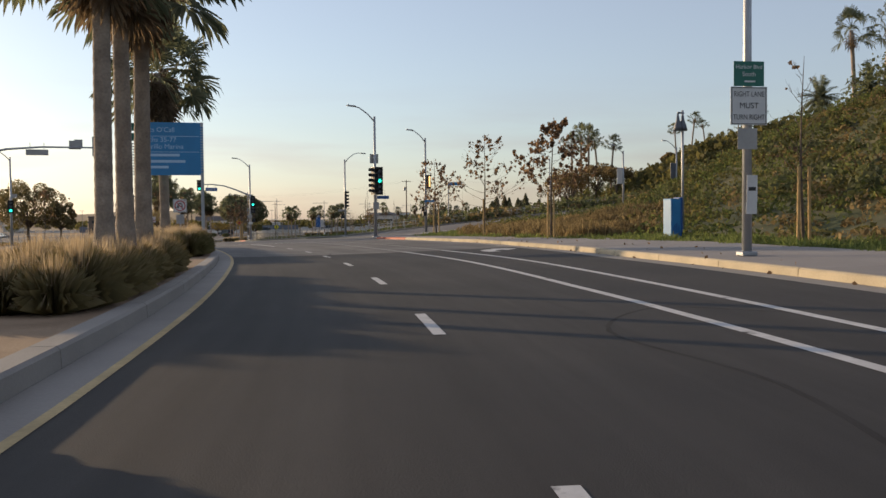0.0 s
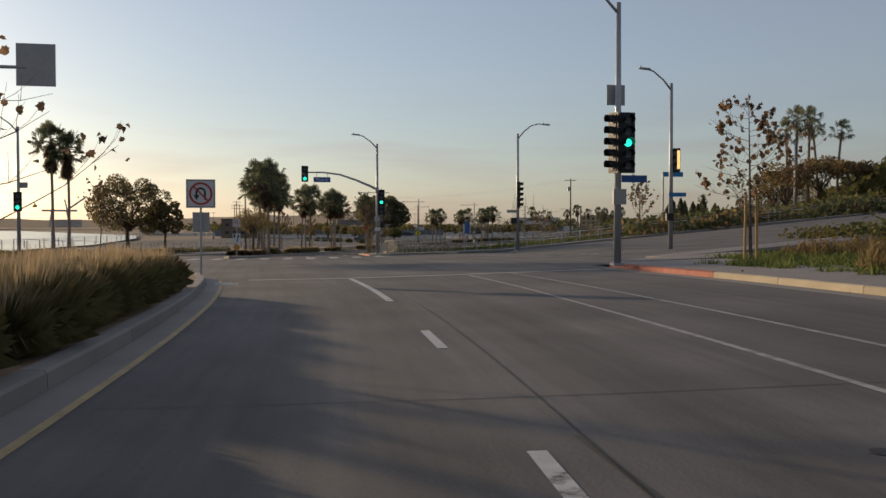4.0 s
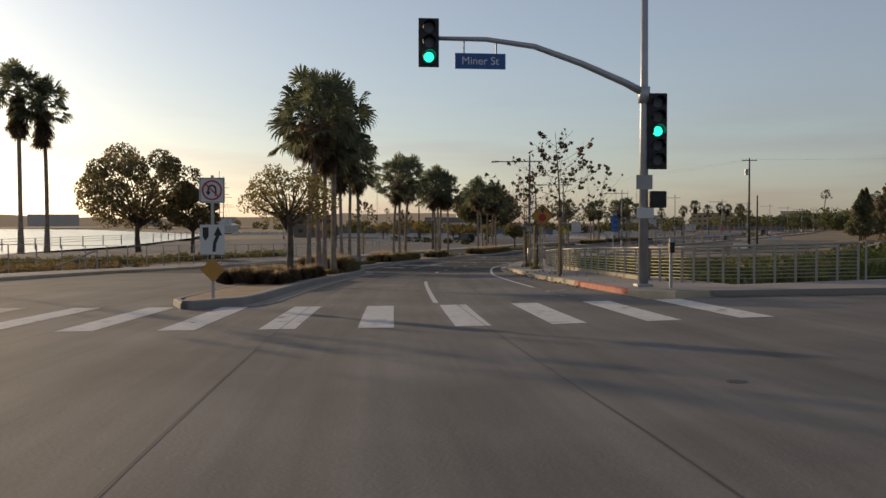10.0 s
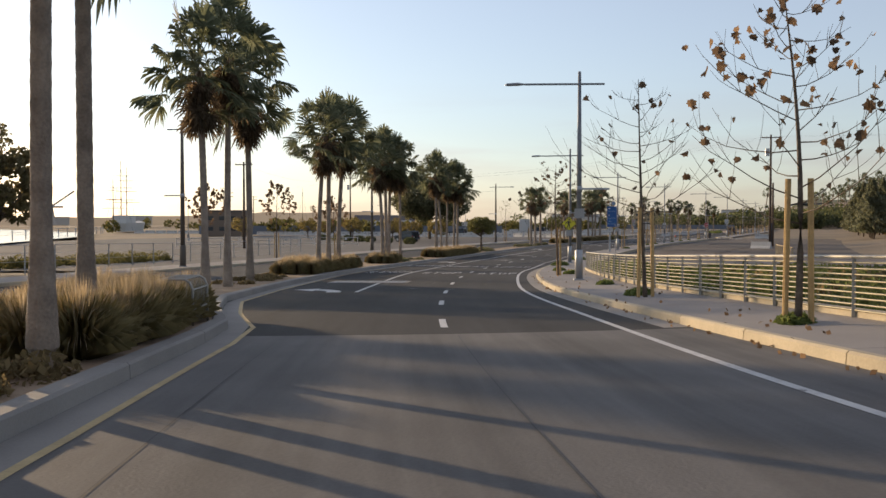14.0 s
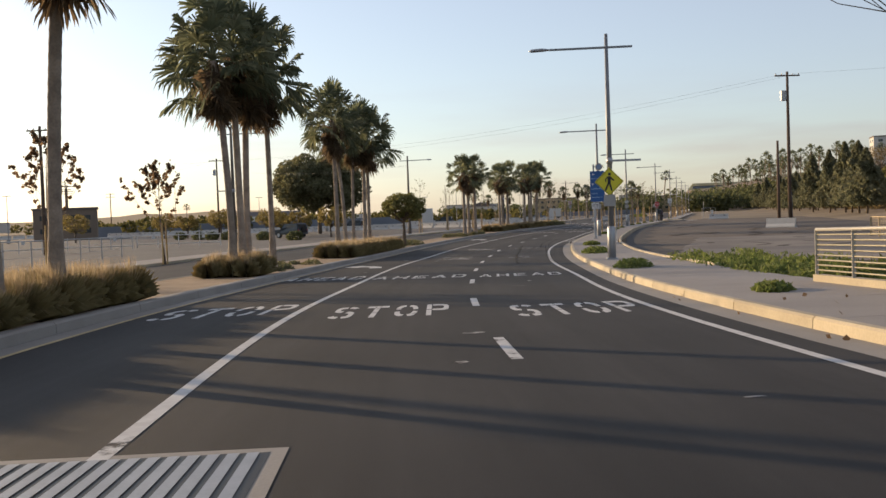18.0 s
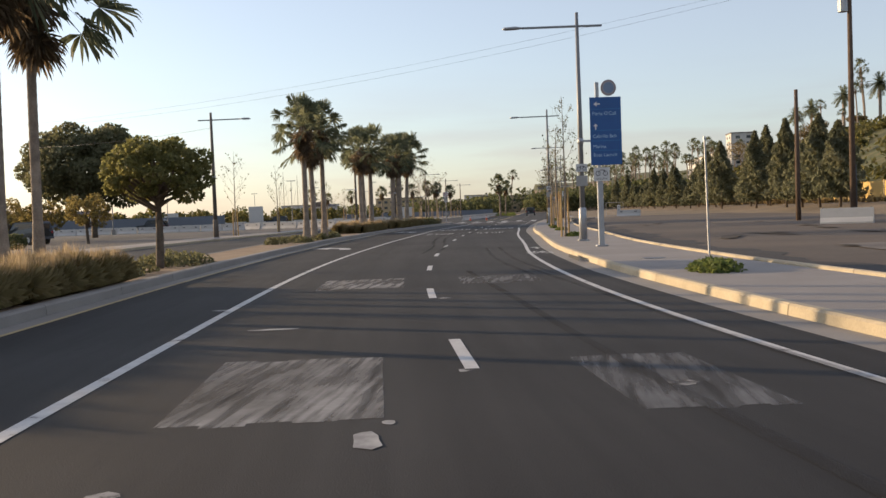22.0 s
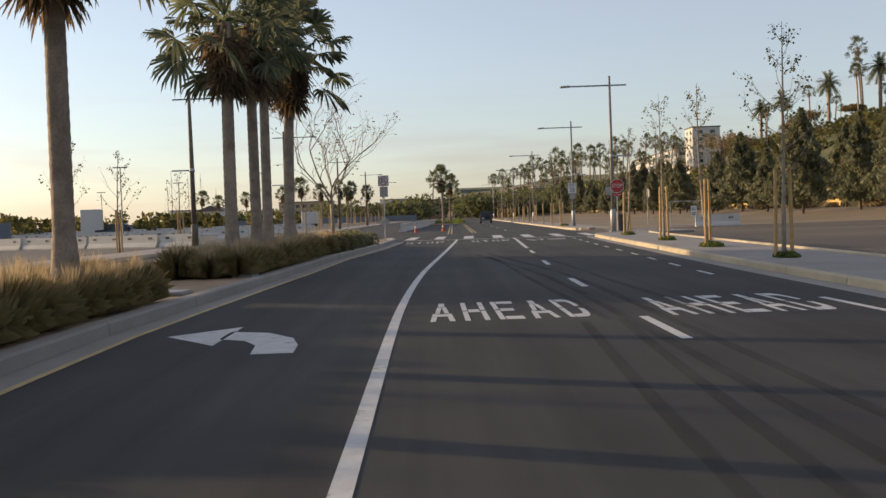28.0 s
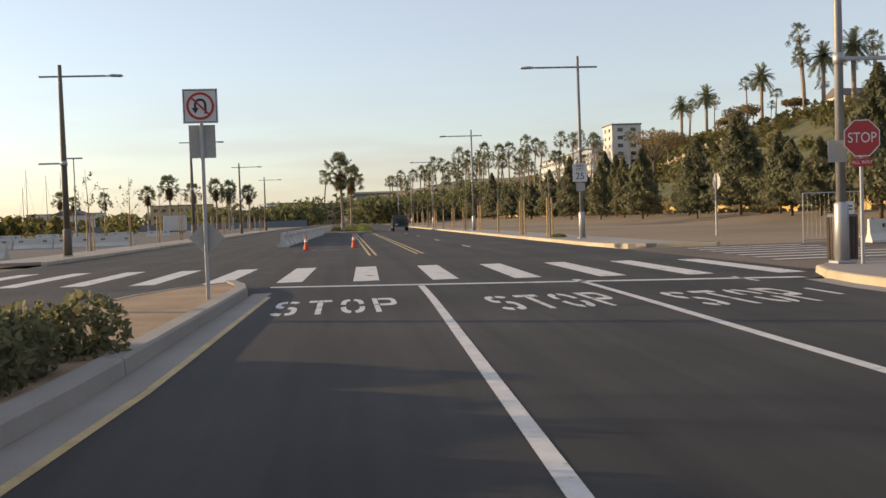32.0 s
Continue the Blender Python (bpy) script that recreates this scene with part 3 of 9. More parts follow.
def strip(name, s0, s1, oa, ob, dz, material, step=2.0, cols=1, parent=None, kind=None, label="", category="", thick=0.0):
    """A sheet along the road from offset oa to ob; with thick, a slab whose sides go down."""
    oa, ob = fn(oa), fn(ob)
    ss = stations(s0, s1, step)
    v, f, own = [], [], []
    for s in ss:
        a, b = oa(s), ob(s)
        for j in range(cols + 1):
            v.append(at(s, a + (b - a) * j / cols, dz))
            own += [s, a + (b - a) * j / cols, 0.0]
    w = cols + 1
    for i in range(len(ss) - 1):
        for j in range(cols):
            f.append((i * w + j, i * w + j + 1, (i + 1) * w + j + 1, (i + 1) * w + j))
    if thick:
        n = len(v)
        v += [p - Vector((0, 0, thick)) for p in v]
        for i in range(len(ss) - 1):
            for j in (0, w - 1):
                q = (i * w + j, (i + 1) * w + j, n + (i + 1) * w + j, n + i * w + j)
                f.append(q if j == 0 else q[::-1])
        for i in (0, len(ss) - 1):
            for j in range(cols):
                f.append((i * w + j, i * w + j + 1, n + i * w + j + 1, n + i * w + j))
    o = meshob(name, v, f, material, parent)
    if not thick and cols > 20:
        o.data.attributes.new("road", "FLOAT_VECTOR", "POINT").data.foreach_set("vector", own)
    if kind or label:
        tagged(o, label, category, "", kind or "")
    return o


def box(bm, x0, x1, y0, y1, z0, z1, bev=0.0):
    r = bmesh.ops.create_cube(bm, size=1, matrix=Matrix.Translation(((x0 + x1) / 2, (y0 + y1) / 2, (z0 + z1) / 2)) @ Matrix.Diagonal((x1 - x0, y1 - y0, z1 - z0, 1)))
    if bev:
        bmesh.ops.bevel(bm, geom=list({e for v in r["verts"] for e in v.link_edges}), offset=bev, segments=1, affect="EDGES")
    return bm


def rod(bm, a, b, r0, r1=None, seg=10):
    a, b = Vector(a), Vector(b)
    d = b - a
    m = Matrix.Translation((a + b) / 2) @ d.to_track_quat("Z", "Y").to_matrix().to_4x4()
    bmesh.ops.create_cone(bm, cap_ends=True, segments=seg, radius1=r0, radius2=r0 if r1 is None else r1, depth=d.length, matrix=m)
    return bm


def tube(bm, pts, radii, seg=10):
    """A round tube through points, with a radius at each."""
    rings = []
    for i, p in enumerate(pts):
        p = Vector(p)
        d = Vector(pts[min(i + 1, len(pts) - 1)]) - Vector(pts[max(i - 1, 0)])
        q = d.to_track_quat("Z", "Y")
        rings.append([bm.verts.new(p + q @ Vector((math.cos(2 * math.pi * k / seg) * radii[i], math.sin(2 * math.pi * k / seg) * radii[i], 0))) for k in range(seg)])
    for a, b in zip(rings, rings[1:]):
        for k in range(seg):
            fc = bm.faces.new((a[k], a[(k + 1) % seg], b[(k + 1) % seg], b[k]))
            fc.smooth = True
    bm.faces.new(rings[0][::-1]), bm.faces.new(rings[-1])
    return bm


def B():
    return bmesh.new()


def poly(bm, pts, y=0.0):
    """A flat face in the x-z plane, facing -y."""
    return bm.faces.new([bm.verts.new((x, y, z)) for x, z in pts])

# ---------- ground: one sheet to the horizon ----------
def smooth(a, b, v):
    t = np.clip((v - a) / (b - a), 0, 1)
    return t * t * (3 - 2 * t)


def shore(y):
    return np.interp(y, [-300, 100, 149, 186, 250, 300, 420], [-70, -124, -139, -156, -199, -240, -420])


def terrain(x, y):
    x, y = np.asarray(x, float), np.asarray(y, float)
    s, o = station(x, y)
    z = height(s, o)
    left = smooth(-20, -42, o)
    z = z * (1 - left) + np.minimum(z, 1.45) * left
    hill = smooth(14.2, 42, o) * 8.6 + smooth(42, 110, o) * 8 + 0.9 * np.sin(x * 0.21 + 1) * np.cos(y * 0.17) * smooth(17, 26, o)
    z = z + hill * (1 - smooth(41, 67, s - 0.33 * np.clip(o - 17, 0, 60)))
    bank = smooth(30, 44, o) * 0.9 + smooth(48, 110, o) * 21.0
    z = z + bank * smooth(125, 205, s)
    sh = smooth(6, -6, x - shore(y))
    z = z * (1 - sh) - 1.6 * sh
    return z - 0.09


gx = np.unique(np.concatenate([np.linspace(-3000, -300, 14), np.arange(-300, 130, 5.0), np.linspace(130, 2500, 14)]))
gy = np.unique(np.concatenate([np.linspace(-1500, -80, 9), np.arange(-80, 420, 5.0), np.linspace(420, 3500, 18)]))
GX, GY = np.meshgrid(gx, gy)
gv = np.column_stack([GX.ravel(), GY.ravel(), terrain(GX, GY).ravel()])
nx = len(gx)
gf = [(j * nx + i, j * nx + i + 1, (j + 1) * nx + i + 1, (j + 1) * nx + i) for j in range(len(gy) - 1) for i in range(nx - 1)]
ground = tagged(meshob("ground", gv, gf, [DRY_EARTH, HILL_EARTH], smooth=True), "dry bare earth reaching the horizon", "ground", kind="structure")
fc = np.array([(gv[a] + gv[b] + gv[c] + gv[d]) / 4 for a, b, c, d in gf])
gs, go = station(fc[:, 0], fc[:, 1])
ground.data.polygons.foreach_set("material_index", (((gs < 100) & (go > 11)) | ((gs > 99) & (gs < 150) & (go > 26)) | ((gs > 110) & (go > 50)) | ((gs > 105) & (gs < 180) & (go > 6) & (go < 30))).astype(int).tolist())
wv = [(-3000, -1500), (shore(-300) + 3, -1500)] + [(shore(v) + 3, v) for v in (-300, 100, 149, 186, 250, 300, 420)] + [(-3000, 420)]
tagged(meshob("water", [(x, y, 0.25) for x, y in wv], [tuple(range(len(wv)))], water_m), "calm grey harbour water shining in low sun", "water", kind="structure")

# ---------- carriageways ----------
UP = 0.0
strip("road_south", -60, 34.7, FAR_K, lambda s: KERB_R1(s), UP, ASPHALT_WORN, 1, 26, kind="structure", label="dark worn asphalt road before the junction", category="road")
strip("road_junction", 34.7, 67.5, FAR_K, lambda s: KERB_R1(min(s, 66)), UP, CONCRETE_ROAD, 1, 26, kind="structure", label="pale concrete slab road at the junction", category="road")
strip("road_crossing", 67.5, 104.2, -75, 48, UP, CONCRETE_ROAD, 1, 100, kind="structure", label="pale concrete crossing with seams and tyre marks", category="road")
strip("road_slab_north", 104.2, 132.3, FAR_K, lambda s: KERB_R2(max(s, 106)), UP, CONCRETE_ROAD, 1, 26, kind="structure", label="pale concrete slab road past the crossing", category="road")
strip("road_north", 132.3, 560, FAR_K, lambda s: KERB_R2(min(s, 300)) if s < 303 else 9.4, UP, ASPHALT, 1, 26, kind="structure", label="dark smooth asphalt road in a long bend", category="road")
strip("side_road", 305, 319.5, 9.3, 60, UP - 0.01, LOT_PAVING, 2, 6, kind="structure", label="worn side road to the empty lot", category="road")
strip("side_road_west", 303, 322, -45, -12.6, UP - 0.01, ASPHALT_OLD, 2, 6, kind="structure", label="grey asphalt side road to the car park", category="road")
# a paler worn slab with ragged edges inside the lot, and the dark asphalt margin beside the pavement
rs = np.random.RandomState(91)
edge_w = np.cumsum(rs.normal(0, 0.09, 40)) * 0.5
gx, gy = np.linspace(-71.4, -44.0, 28), np.linspace(166.0, 202.6, 40)
px_, py_ = np.meshgrid(gx, gy)
px_[:, 0] += edge_w + rs.uniform(-0.12, 0.12, 40)
py_[-1, :] += np.linspace(0, 2.6, 28) + rs.uniform(-0.25, 0.25, 28)
ps, po = station(px_.ravel(), py_.ravel())
lot_z = height(ps, po) + 0.045
lot_v = [(float(a), float(b), float(c)) for a, b, c in zip(px_.ravel(), py_.ravel(), lot_z)]
lot_f = [(i * 28 + j, i * 28 + j + 1, (i + 1) * 28 + j + 1, (i + 1) * 28 + j) for i in range(39) for j in range(27)]
tagged(meshob("lot_slab", lot_v, lot_f, LOT_SLAB), "pale cracked concrete slab in the empty lot", "slab", kind="structure")
strip("lot_margin", 178, 300, lambda s: KERB_R2(s) + 3.4, lambda s: KERB_R2(s) + 5.0 + 0.35 * math.sin(s * 0.7) + 0.2 * math.sin(s * 2.3), 0.03, ASPHALT_OLD_DARK, 0.7, 1, kind="structure", label="dark crumbling asphalt margin beside the pavement", category="asphalt")
rs = np.random.RandomState(92)
for k in range(26):
    s, o = rs.uniform(193, 262), rs.uniform(11, 24)
    bm = B()
    n = rs.randint(7, 11)
    l, w = rs.uniform(0.5, 2.4), rs.uniform(0.12, 0.4)
    turn = rs.uniform(-0.5, 0.5) + 1.57
    c = at(s, o, 0.052)
    ring_ = [bm.verts.new((c.x + l * math.cos(a) * math.cos(turn) * q - w * math.sin(a) * math.sin(turn) * q, c.y + l * math.cos(a) * math.sin(turn) * q + w * math.sin(a) * math.cos(turn) * q, c.z)) for a, q in ((6.283 * i / n, rs.uniform(0.6, 1.2)) for i in range(n))]
    bm.faces.new(ring_)
    me = bpy.data.meshes.new("pothole")
    bm.to_mesh(me)
    me.materials.append(LOT_EARTH)
    tagged(new("pothole", me), "dark broken patch in the lot paving", "pothole", kind="structure")
strip("lot_east", 178, 304, lambda s: KERB_R2(s) + 3.4, 46, 0.02, LOT_PAVING, 3, 8, kind="structure", label="empty lot of cracked worn paving", category="lot")
strip("lot_west", 168, 520, -92, lambda s: FAR_K(s) - 3.4, 0.02, ASPHALT_OLD, 4, 10, kind="structure", label="wide grey asphalt car park", category="car park")

# ---------- kerbs, gutters and pavements ----------
def kerb_run(name, s0, s1, off, side, material, label, step=3.0, h=0.15, w=0.16, red=None):
    """Kerb pieces with open joints along one edge; side +1: the pavement lies to the right."""
    base = tagged(new(name), label, "kerb", kind="structure")
    ss = stations(s0, s1, step)
    for a, b in zip(ss, ss[1:]):
        g = 0.012
        v, f = [], []
        sub = stations(a + g, b - g, 1.5)
        for s in sub:
            o = off(s)
            for do, dz in ((0, -0.1), (0.015, h - 0.03), (0.045, h), (w, h), (w, -0.1)):
                v.append(at(s, o + side * do, dz))
        for i in range(len(sub) - 1):
            for j in range(4):
                q = (i * 5 + j, i * 5 + j + 1, (i + 1) * 5 + j + 1, (i + 1) * 5 + j)
                f.append(q if side < 0 else q[::-1])
        n = len(v)
        f += [tuple(range(5)), tuple(range(n - 5, n))[::-1]]
        meshob("kerb_piece", v, f, KERB_RED if red and red[0] <= a and b <= red[1] + 1 else material, base)
    return base


kerb_run("kerb_east_south", -40, 69.5, KERB_R1, 1, KERB, "sunlit concrete kerb with red paint at the corner", red=(55, 67))
kerb_run("kerb_east_north", 103, 305.2, KERB_R2, 1, KERB, "sunlit concrete kerb with red paint near the corner", red=(105, 113))
kerb_run("kerb_east_far", 319, 480, KERB_R3, 1, KERB, "pale concrete kerb past the side road", 6)
kerb_run("kerb_median_south", -40, 67.4, MED_R1, -1, CONCRETE, "broad grey concrete median kerb", 4, 0.18, 0.26)
kerb_run("kerb_median_south_west", -40, 67.4, MED_L1, 1, CONCRETE, "grey concrete median kerb facing the far lanes", 6)
kerb_run("kerb_median_north", 103.4, 306, MED_R2, -1, CONCRETE, "broad grey concrete median kerb along the bend", 4, 0.18, 0.26)
kerb_run("kerb_median_north_west", 103.4, 306, MED_L2, 1, CONCRETE, "grey concrete median kerb facing the far lanes", 6)
kerb_run("kerb_median_far", 384, 480, MED_R3, -1, CONCRETE, "concrete kerb of the far planted median", 6)
kerb_run("kerb_west_south", -40, 66, FAR_K, -1, KERB, "concrete kerb across the far lanes", 8)
kerb_run("kerb_west", 106, 302, FAR_K, -1, KERB, "concrete kerb across the far lanes", 6)
kerb_run("kerb_west_far", 324, 480, FAR_K, -1, KERB, "concrete kerb of the far pavement", 8)


def slab_run(name, s0, s1, oa, ob, dz, label, step, mat_=None):
    base = tagged(new(name), label, "pavement", kind="structure")
    for a, b in zip(stations(s0, s1, step), stations(s0, s1, step)[1:]):
        strip("paving_slab", a + 0.008, b - 0.008, oa, ob, dz, mat_ or PAVING, 1.0, 1, base, thick=0.12)
    return base


slab_run("pavement_east_south", -40, 66, lambda s: KERB_R1(s) + 0.165, lambda s: KERB_R1(s) + 4.2, 0.147, "broad concrete pavement below the hill", 3)
slab_run("pavement_corner", 66, 69.4, lambda s: KERB_R1(s) + 0.165, 17, 0.147, "concrete pavement at the street corner", 1.2)
slab_run("pavement_cross_street", 69.5, 71.5, 14.2, 70, 0.14, "concrete pavement of the cross street", 2)
slab_run("pavement_east_north", 106.5, 303, lambda s: KERB_R2(s) + 0.165, lambda s: KERB_R2(s) + 2.9, 0.147, "concrete pavement with scored joints", 3)
slab_run("pavement_corner_north", 103.2, 106.4, lambda s: KERB_R2(s) + 0.165, 16, 0.147, "concrete pavement at the far street corner", 1.1)
slab_run("pavement_cross_north", 104.4, 107.5, 16.1, 70, 0.147, "concrete pavement along the cross street fence", 3.1)
slab_run("pavement_side_corner", 302.9, 305.2, lambda s: KERB_R2(s) + 0.165, 14, 0.145, "concrete pavement round the side road corner", 0.8)
slab_run("pavement_east_far", 320, 480, lambda s: KERB_R3(s) + 0.165, lambda s: KERB_R3(s) + 2.9, 0.147, "concrete pavement past the side road", 8)
slab_run("pavement_west", 106, 302, lambda s: FAR_K(s) - 2.8, lambda s: FAR_K(s) - 0.165, 0.147, "concrete pavement beside the car park", 6)
slab_run("pavement_west_far", 324, 480, lambda s: FAR_K(s) - 2.8, lambda s: FAR_K(s) - 0.165, 0.147, "concrete pavement beside the car park", 8)
strip("pavement_west_south", -40, 66, -21.5, lambda s: FAR_K(s) - 0.165, 0.147, PAVING, 4, 1, kind="structure", label="concrete pavement across the far lanes", category="pavement", thick=0.15)
kerb_run("edging_east", 180, 303, lambda s: KERB_R2(s) + 2.95, 1, KERB, "low concrete edging behind the pavement", 3, 0.2, 0.15)
strip("median_south", -40, 67.2, lambda s: MED_L1(s) + 0.16, lambda s: MED_R1(s) - 0.26, 0.14, EARTH, 2, 2, kind="structure", label="raised median of sandy decomposed granite", category="median")
strip("median_north", 103.6, 305.6, lambda s: MED_L2(s) + 0.16, lambda s: MED_R2(s) - 0.26, 0.14, EARTH, 2, 2, kind="structure", label="raised median of sandy decomposed granite", category="median")
strip("median_far", 385, 480, lambda s: MED_L3(s), lambda s: MED_R3(s) - 0.26, 0.14, EARTH, 3, 2, kind="structure", label="far raised median of sandy earth", category="median", thick=0.2)
GUT = 0.0025
for nm, a, b, f0, f1 in (("gutter_south", -40, 66, lambda s: MED_R1(s), lambda s: MED_R1(s) + 0.38), ("gutter_north", 104.5, 304, lambda s: MED_R2(s), lambda s: MED_R2(s) + 0.38), ("gutter_east_south", -40, 65, lambda s: KERB_R1(s) - 0.5, KERB_R1), ("gutter_east", 132.5, 302, lambda s: KERB_R2(s) - 0.45, KERB_R2)):
    strip(nm, a, b, f0, f1, GUT, CONCRETE, 2, 1, kind="structure", label="concrete gutter along the kerb", category="gutter")

# ---------- road markings ----------
MK = 0.005


def stripe(name, s0, s1, off, w, label, material=None, dz=MK, step=1.0):
    off = fn(off)
    return strip(name, s0, s1, lambda s: off(s) - w / 2, lambda s: off(s) + w / 2, dz, material or PAINT, step, kind="structure", label=label, category="road marking")


INNER = table([(-60, 3.7), (6, 3.86), (12, 3.84), (15, 3.83), (18, 3.89), (24, 4.0), (30, 4.09), (33, 4.16), (36, 4.21), (42, 4.34), (45, 4.4), (48, 4.44), (53, 4.52), (54, 4.57), (67, 5.1)])
OUTER = flowing([(-60, 4.9), (8, 5.06), (12, 5.08), (13, 5.08), (18, 5.24), (24, 5.41), (25.7, 5.44), (30, 5.51), (31, 5.52), (36, 5.69), (42, 5.87), (45, 5.97), (48, 5.99), (54, 6.06), (56, 6.11), (67, 6.5)])
stripe("lane_line_inner", -40, 34.7, INNER, 0.15, "white lane line beside the turning lane")
stripe("lane_line_inner_slab", 34.7, 63.5, INNER, 0.1, "worn white lane line on concrete", PAINT_SLAB)
stripe("lane_line_outer", -40, 34.7, OUTER, 0.15, "white bicycle lane line")
stripe("lane_line_outer_slab", 34.7, 63.5, OUTER, 0.09, "worn white bicycle lane line on concrete", PAINT_SLAB)
DASH_O = flowing([(-60, 0.9), (9, 0.94), (12, 0.94), (18, 0.94), (24, 0.94), (30, 1.04), (32, 1.07), (36, 1.11), (41, 1.18), (42, 1.17), (48, 1.17), (53, 1.17), (54, 1.18), (60, 1.28), (64, 1.34), (66, 1.34), (72, 1.32), (78, 1.29), (84, 1.27), (90, 1.25), (96, 1.24), (102, 1.22), (108, 1.2), (113, 1.18), (114, 1.15), (118, 1.04), (120, 1.04), (126, 1.03), (132, 1.03), (134, 1.03), (138, 1.06), (144, 1.13), (148, 1.17), (150, 1.18), (156, 1.17), (162, 1.15), (163, 1.15), (168, 1.14), (171, 1.16), (174, 1.17), (179, 1.15), (180, 1.13), (186, 1.01), (187, 0.99), (192, 0.95), (193, 0.94), (198, 0.93), (204, 0.91), (209, 0.89), (210, 0.91), (216, 1.04), (222, 1.21), (224, 1.27), (228, 1.44), (232, 1.6), (234, 1.71), (240, 2.04), (246, 2.37), (252, 2.53), (254, 2.58), (258, 2.63), (262, 2.69), (264, 2.71), (270, 2.79), (276, 3.04), (278, 3.12), (282, 3.28), (285, 3.39), (288, 3.48), (294, 3.68), (300, 3.9), (303, 4.0)])
for k in range(-6, 6):
    s = 9.2 + 7.34 * k
    stripe("lane_dash", s, s + 2.05, DASH_O, 0.13, "white lane dash", step=1.1)
stripe("lane_line_approach", 53.7, 63.8, DASH_O, 0.15, "white lane line before the crossing")
strip("limit_line", 64.0, 64.3, -1.7, 9.5, MK, PAINT, 0.3, 8, kind="structure", label="white limit line before the crossing", category="road marking")
yl = lambda s: MED_R1(s) + 0.42
stripe("edge_line_yellow", -40, 64, yl, 0.09, "thin tan-yellow line along the edge of the gutter", PAINT_YELLOW)
# Past s 150 this stripe colours in the sunlit lip of the gutter.
stripe("edge_line_yellow_north", 105, 303, lambda s: MED_R2(s) + 0.42, 0.09, "thin tan-yellow line along the edge of the gutter", PAINT_YELLOW)
for j in range(-8, 5):
    o = -0.13 + 1.57 * j
    strip("crosswalk_bar", 98.5 + 0.036 * j, 104.0, o - 0.18, o + 0.4, MK, PAINT_SLAB if j < -4 else PAINT, 3, kind="structure", label="broad white crosswalk bar", category="crosswalk")
for j in range(9):
    s, o = 82.4 + 1.5 * j, 12.6 - 0.26 * j
    strip("crosswalk_bar", s, s + 0.42, o, o + 3.6, MK, PAINT_SLAB, 0.5, 4, kind="structure", label="worn white crosswalk bar across the side street", category="crosswalk")
for k in range(4):
    p0 = [(83.2, -2.96, -2.69), (84.7, -1.35, -0.97), (86.1, 0.34, 0.77), (87.3, 2.18, 2.53)][k]
    strip("guide_dash", p0[0], p0[0] + 0.12, p0[1], p0[2], MK, PAINT_SLAB, 0.2, kind="structure", label="worn white turning guide dash", category="road marking")
    p0 = [(81.6, 1.54, 1.85), (82.8, 3.0, 3.34), (84.0, 4.51, 4.81), (85.2, 6.0, 6.3)][k]
    strip("guide_dash", p0[0], p0[0] + 0.14, p0[1], p0[2] + 0.05, MK, PAINT_SLAB, 0.2, kind="structure", label="worn white turning guide dash", category="road marking")
stripe("lane_line_slab", 104.8, 118.8, DASH_O, 0.115, "white lane line on the concrete slab")
for s in (133.6, 141.0, 147.5, 154.6, 162.0, 169.4, 177.3, 185.0, 192.4, 199.6, 207.0, 214.9, 222.6, 230.2, 237.3, 244.6, 252.3, 260.0, 267.6, 275.4, 283.1):
    stripe("lane_dash", s, s + (2.3 if s > 255 else 2.1), DASH_O, 0.13, "white lane dash", step=1.1)
BIKE = flowing([(106, 4.43), (112, 4.29), (113, 4.26), (118, 4.14), (124, 3.94), (130, 3.94), (135, 3.97), (136, 3.96), (142, 3.87), (148, 3.76), (150, 3.72), (154, 3.81), (160, 3.89), (163, 3.91), (166, 3.9), (172, 3.97), (173, 4.0), (178, 4.14), (181, 4.21), (184, 4.08), (188, 3.91), (190, 3.92), (196, 3.89), (202, 3.86), (208, 3.84), (213, 3.99), (214, 4.02), (220, 4.23), (223, 4.34), (226, 4.56), (232, 4.97), (238, 5.14), (244, 5.37), (248, 5.54), (250, 5.62), (256, 5.85), (262, 5.79), (266, 5.76)])
stripe("bike_line", 111, 264, BIKE, 0.12, "white bicycle lane line along the bend")
for k in range(5):
    stripe("bike_dash", 106 + k * 1.25, 106.7 + k * 1.25, BIKE, 0.1, "worn short bicycle lane dash", PAINT_WORN)
DOT_O = table([(264, 5.75), (270, 5.78), (274, 5.97), (280, 6.25), (289, 6.5), (303, 7.0)])
for k in range(11):
    stripe("dotted_dash", 269.6 + 3.25 * k, 270.9 + 3.25 * k, DOT_O, 0.1, "short white dotted lane dash")
POCKET = flowing([(148.6, -1.82), (149, -1.82), (155, -1.84), (157, -1.87), (161, -1.96), (167, -2.09), (173, -2.05), (178, -2.05), (179, -2.08), (185, -2.28), (187, -2.34), (191, -2.41), (193, -2.45), (197, -2.4), (203, -2.33), (207, -2.28), (209, -2.27), (212, -2.25), (215, -2.19), (221, -2.07), (227, -1.89), (228, -1.86), (233, -1.54), (239, -1.17), (245, -0.86), (250.5, -0.74), (251, -0.73), (257, -0.62), (263, -0.65), (265, -0.63), (269, -0.53), (272, -0.45), (275, -0.31), (280, -0.08), (281, -0.04), (287, 0.19), (290, 0.31), (293, 0.4), (299, 0.61), (304.4, 0.77)])
stripe("pocket_line", 148.6, 304.4, POCKET, 0.135, "broad white turning lane line")
stripe("lane_line_end", 288, 304.4, DASH_O, 0.15, "white lane line before the stop line")
v0 = [at(305.5, -2.45, MK), at(305.85, -2.45, MK), at(302.75, 8.1, MK), at(302.4, 8.1, MK)]
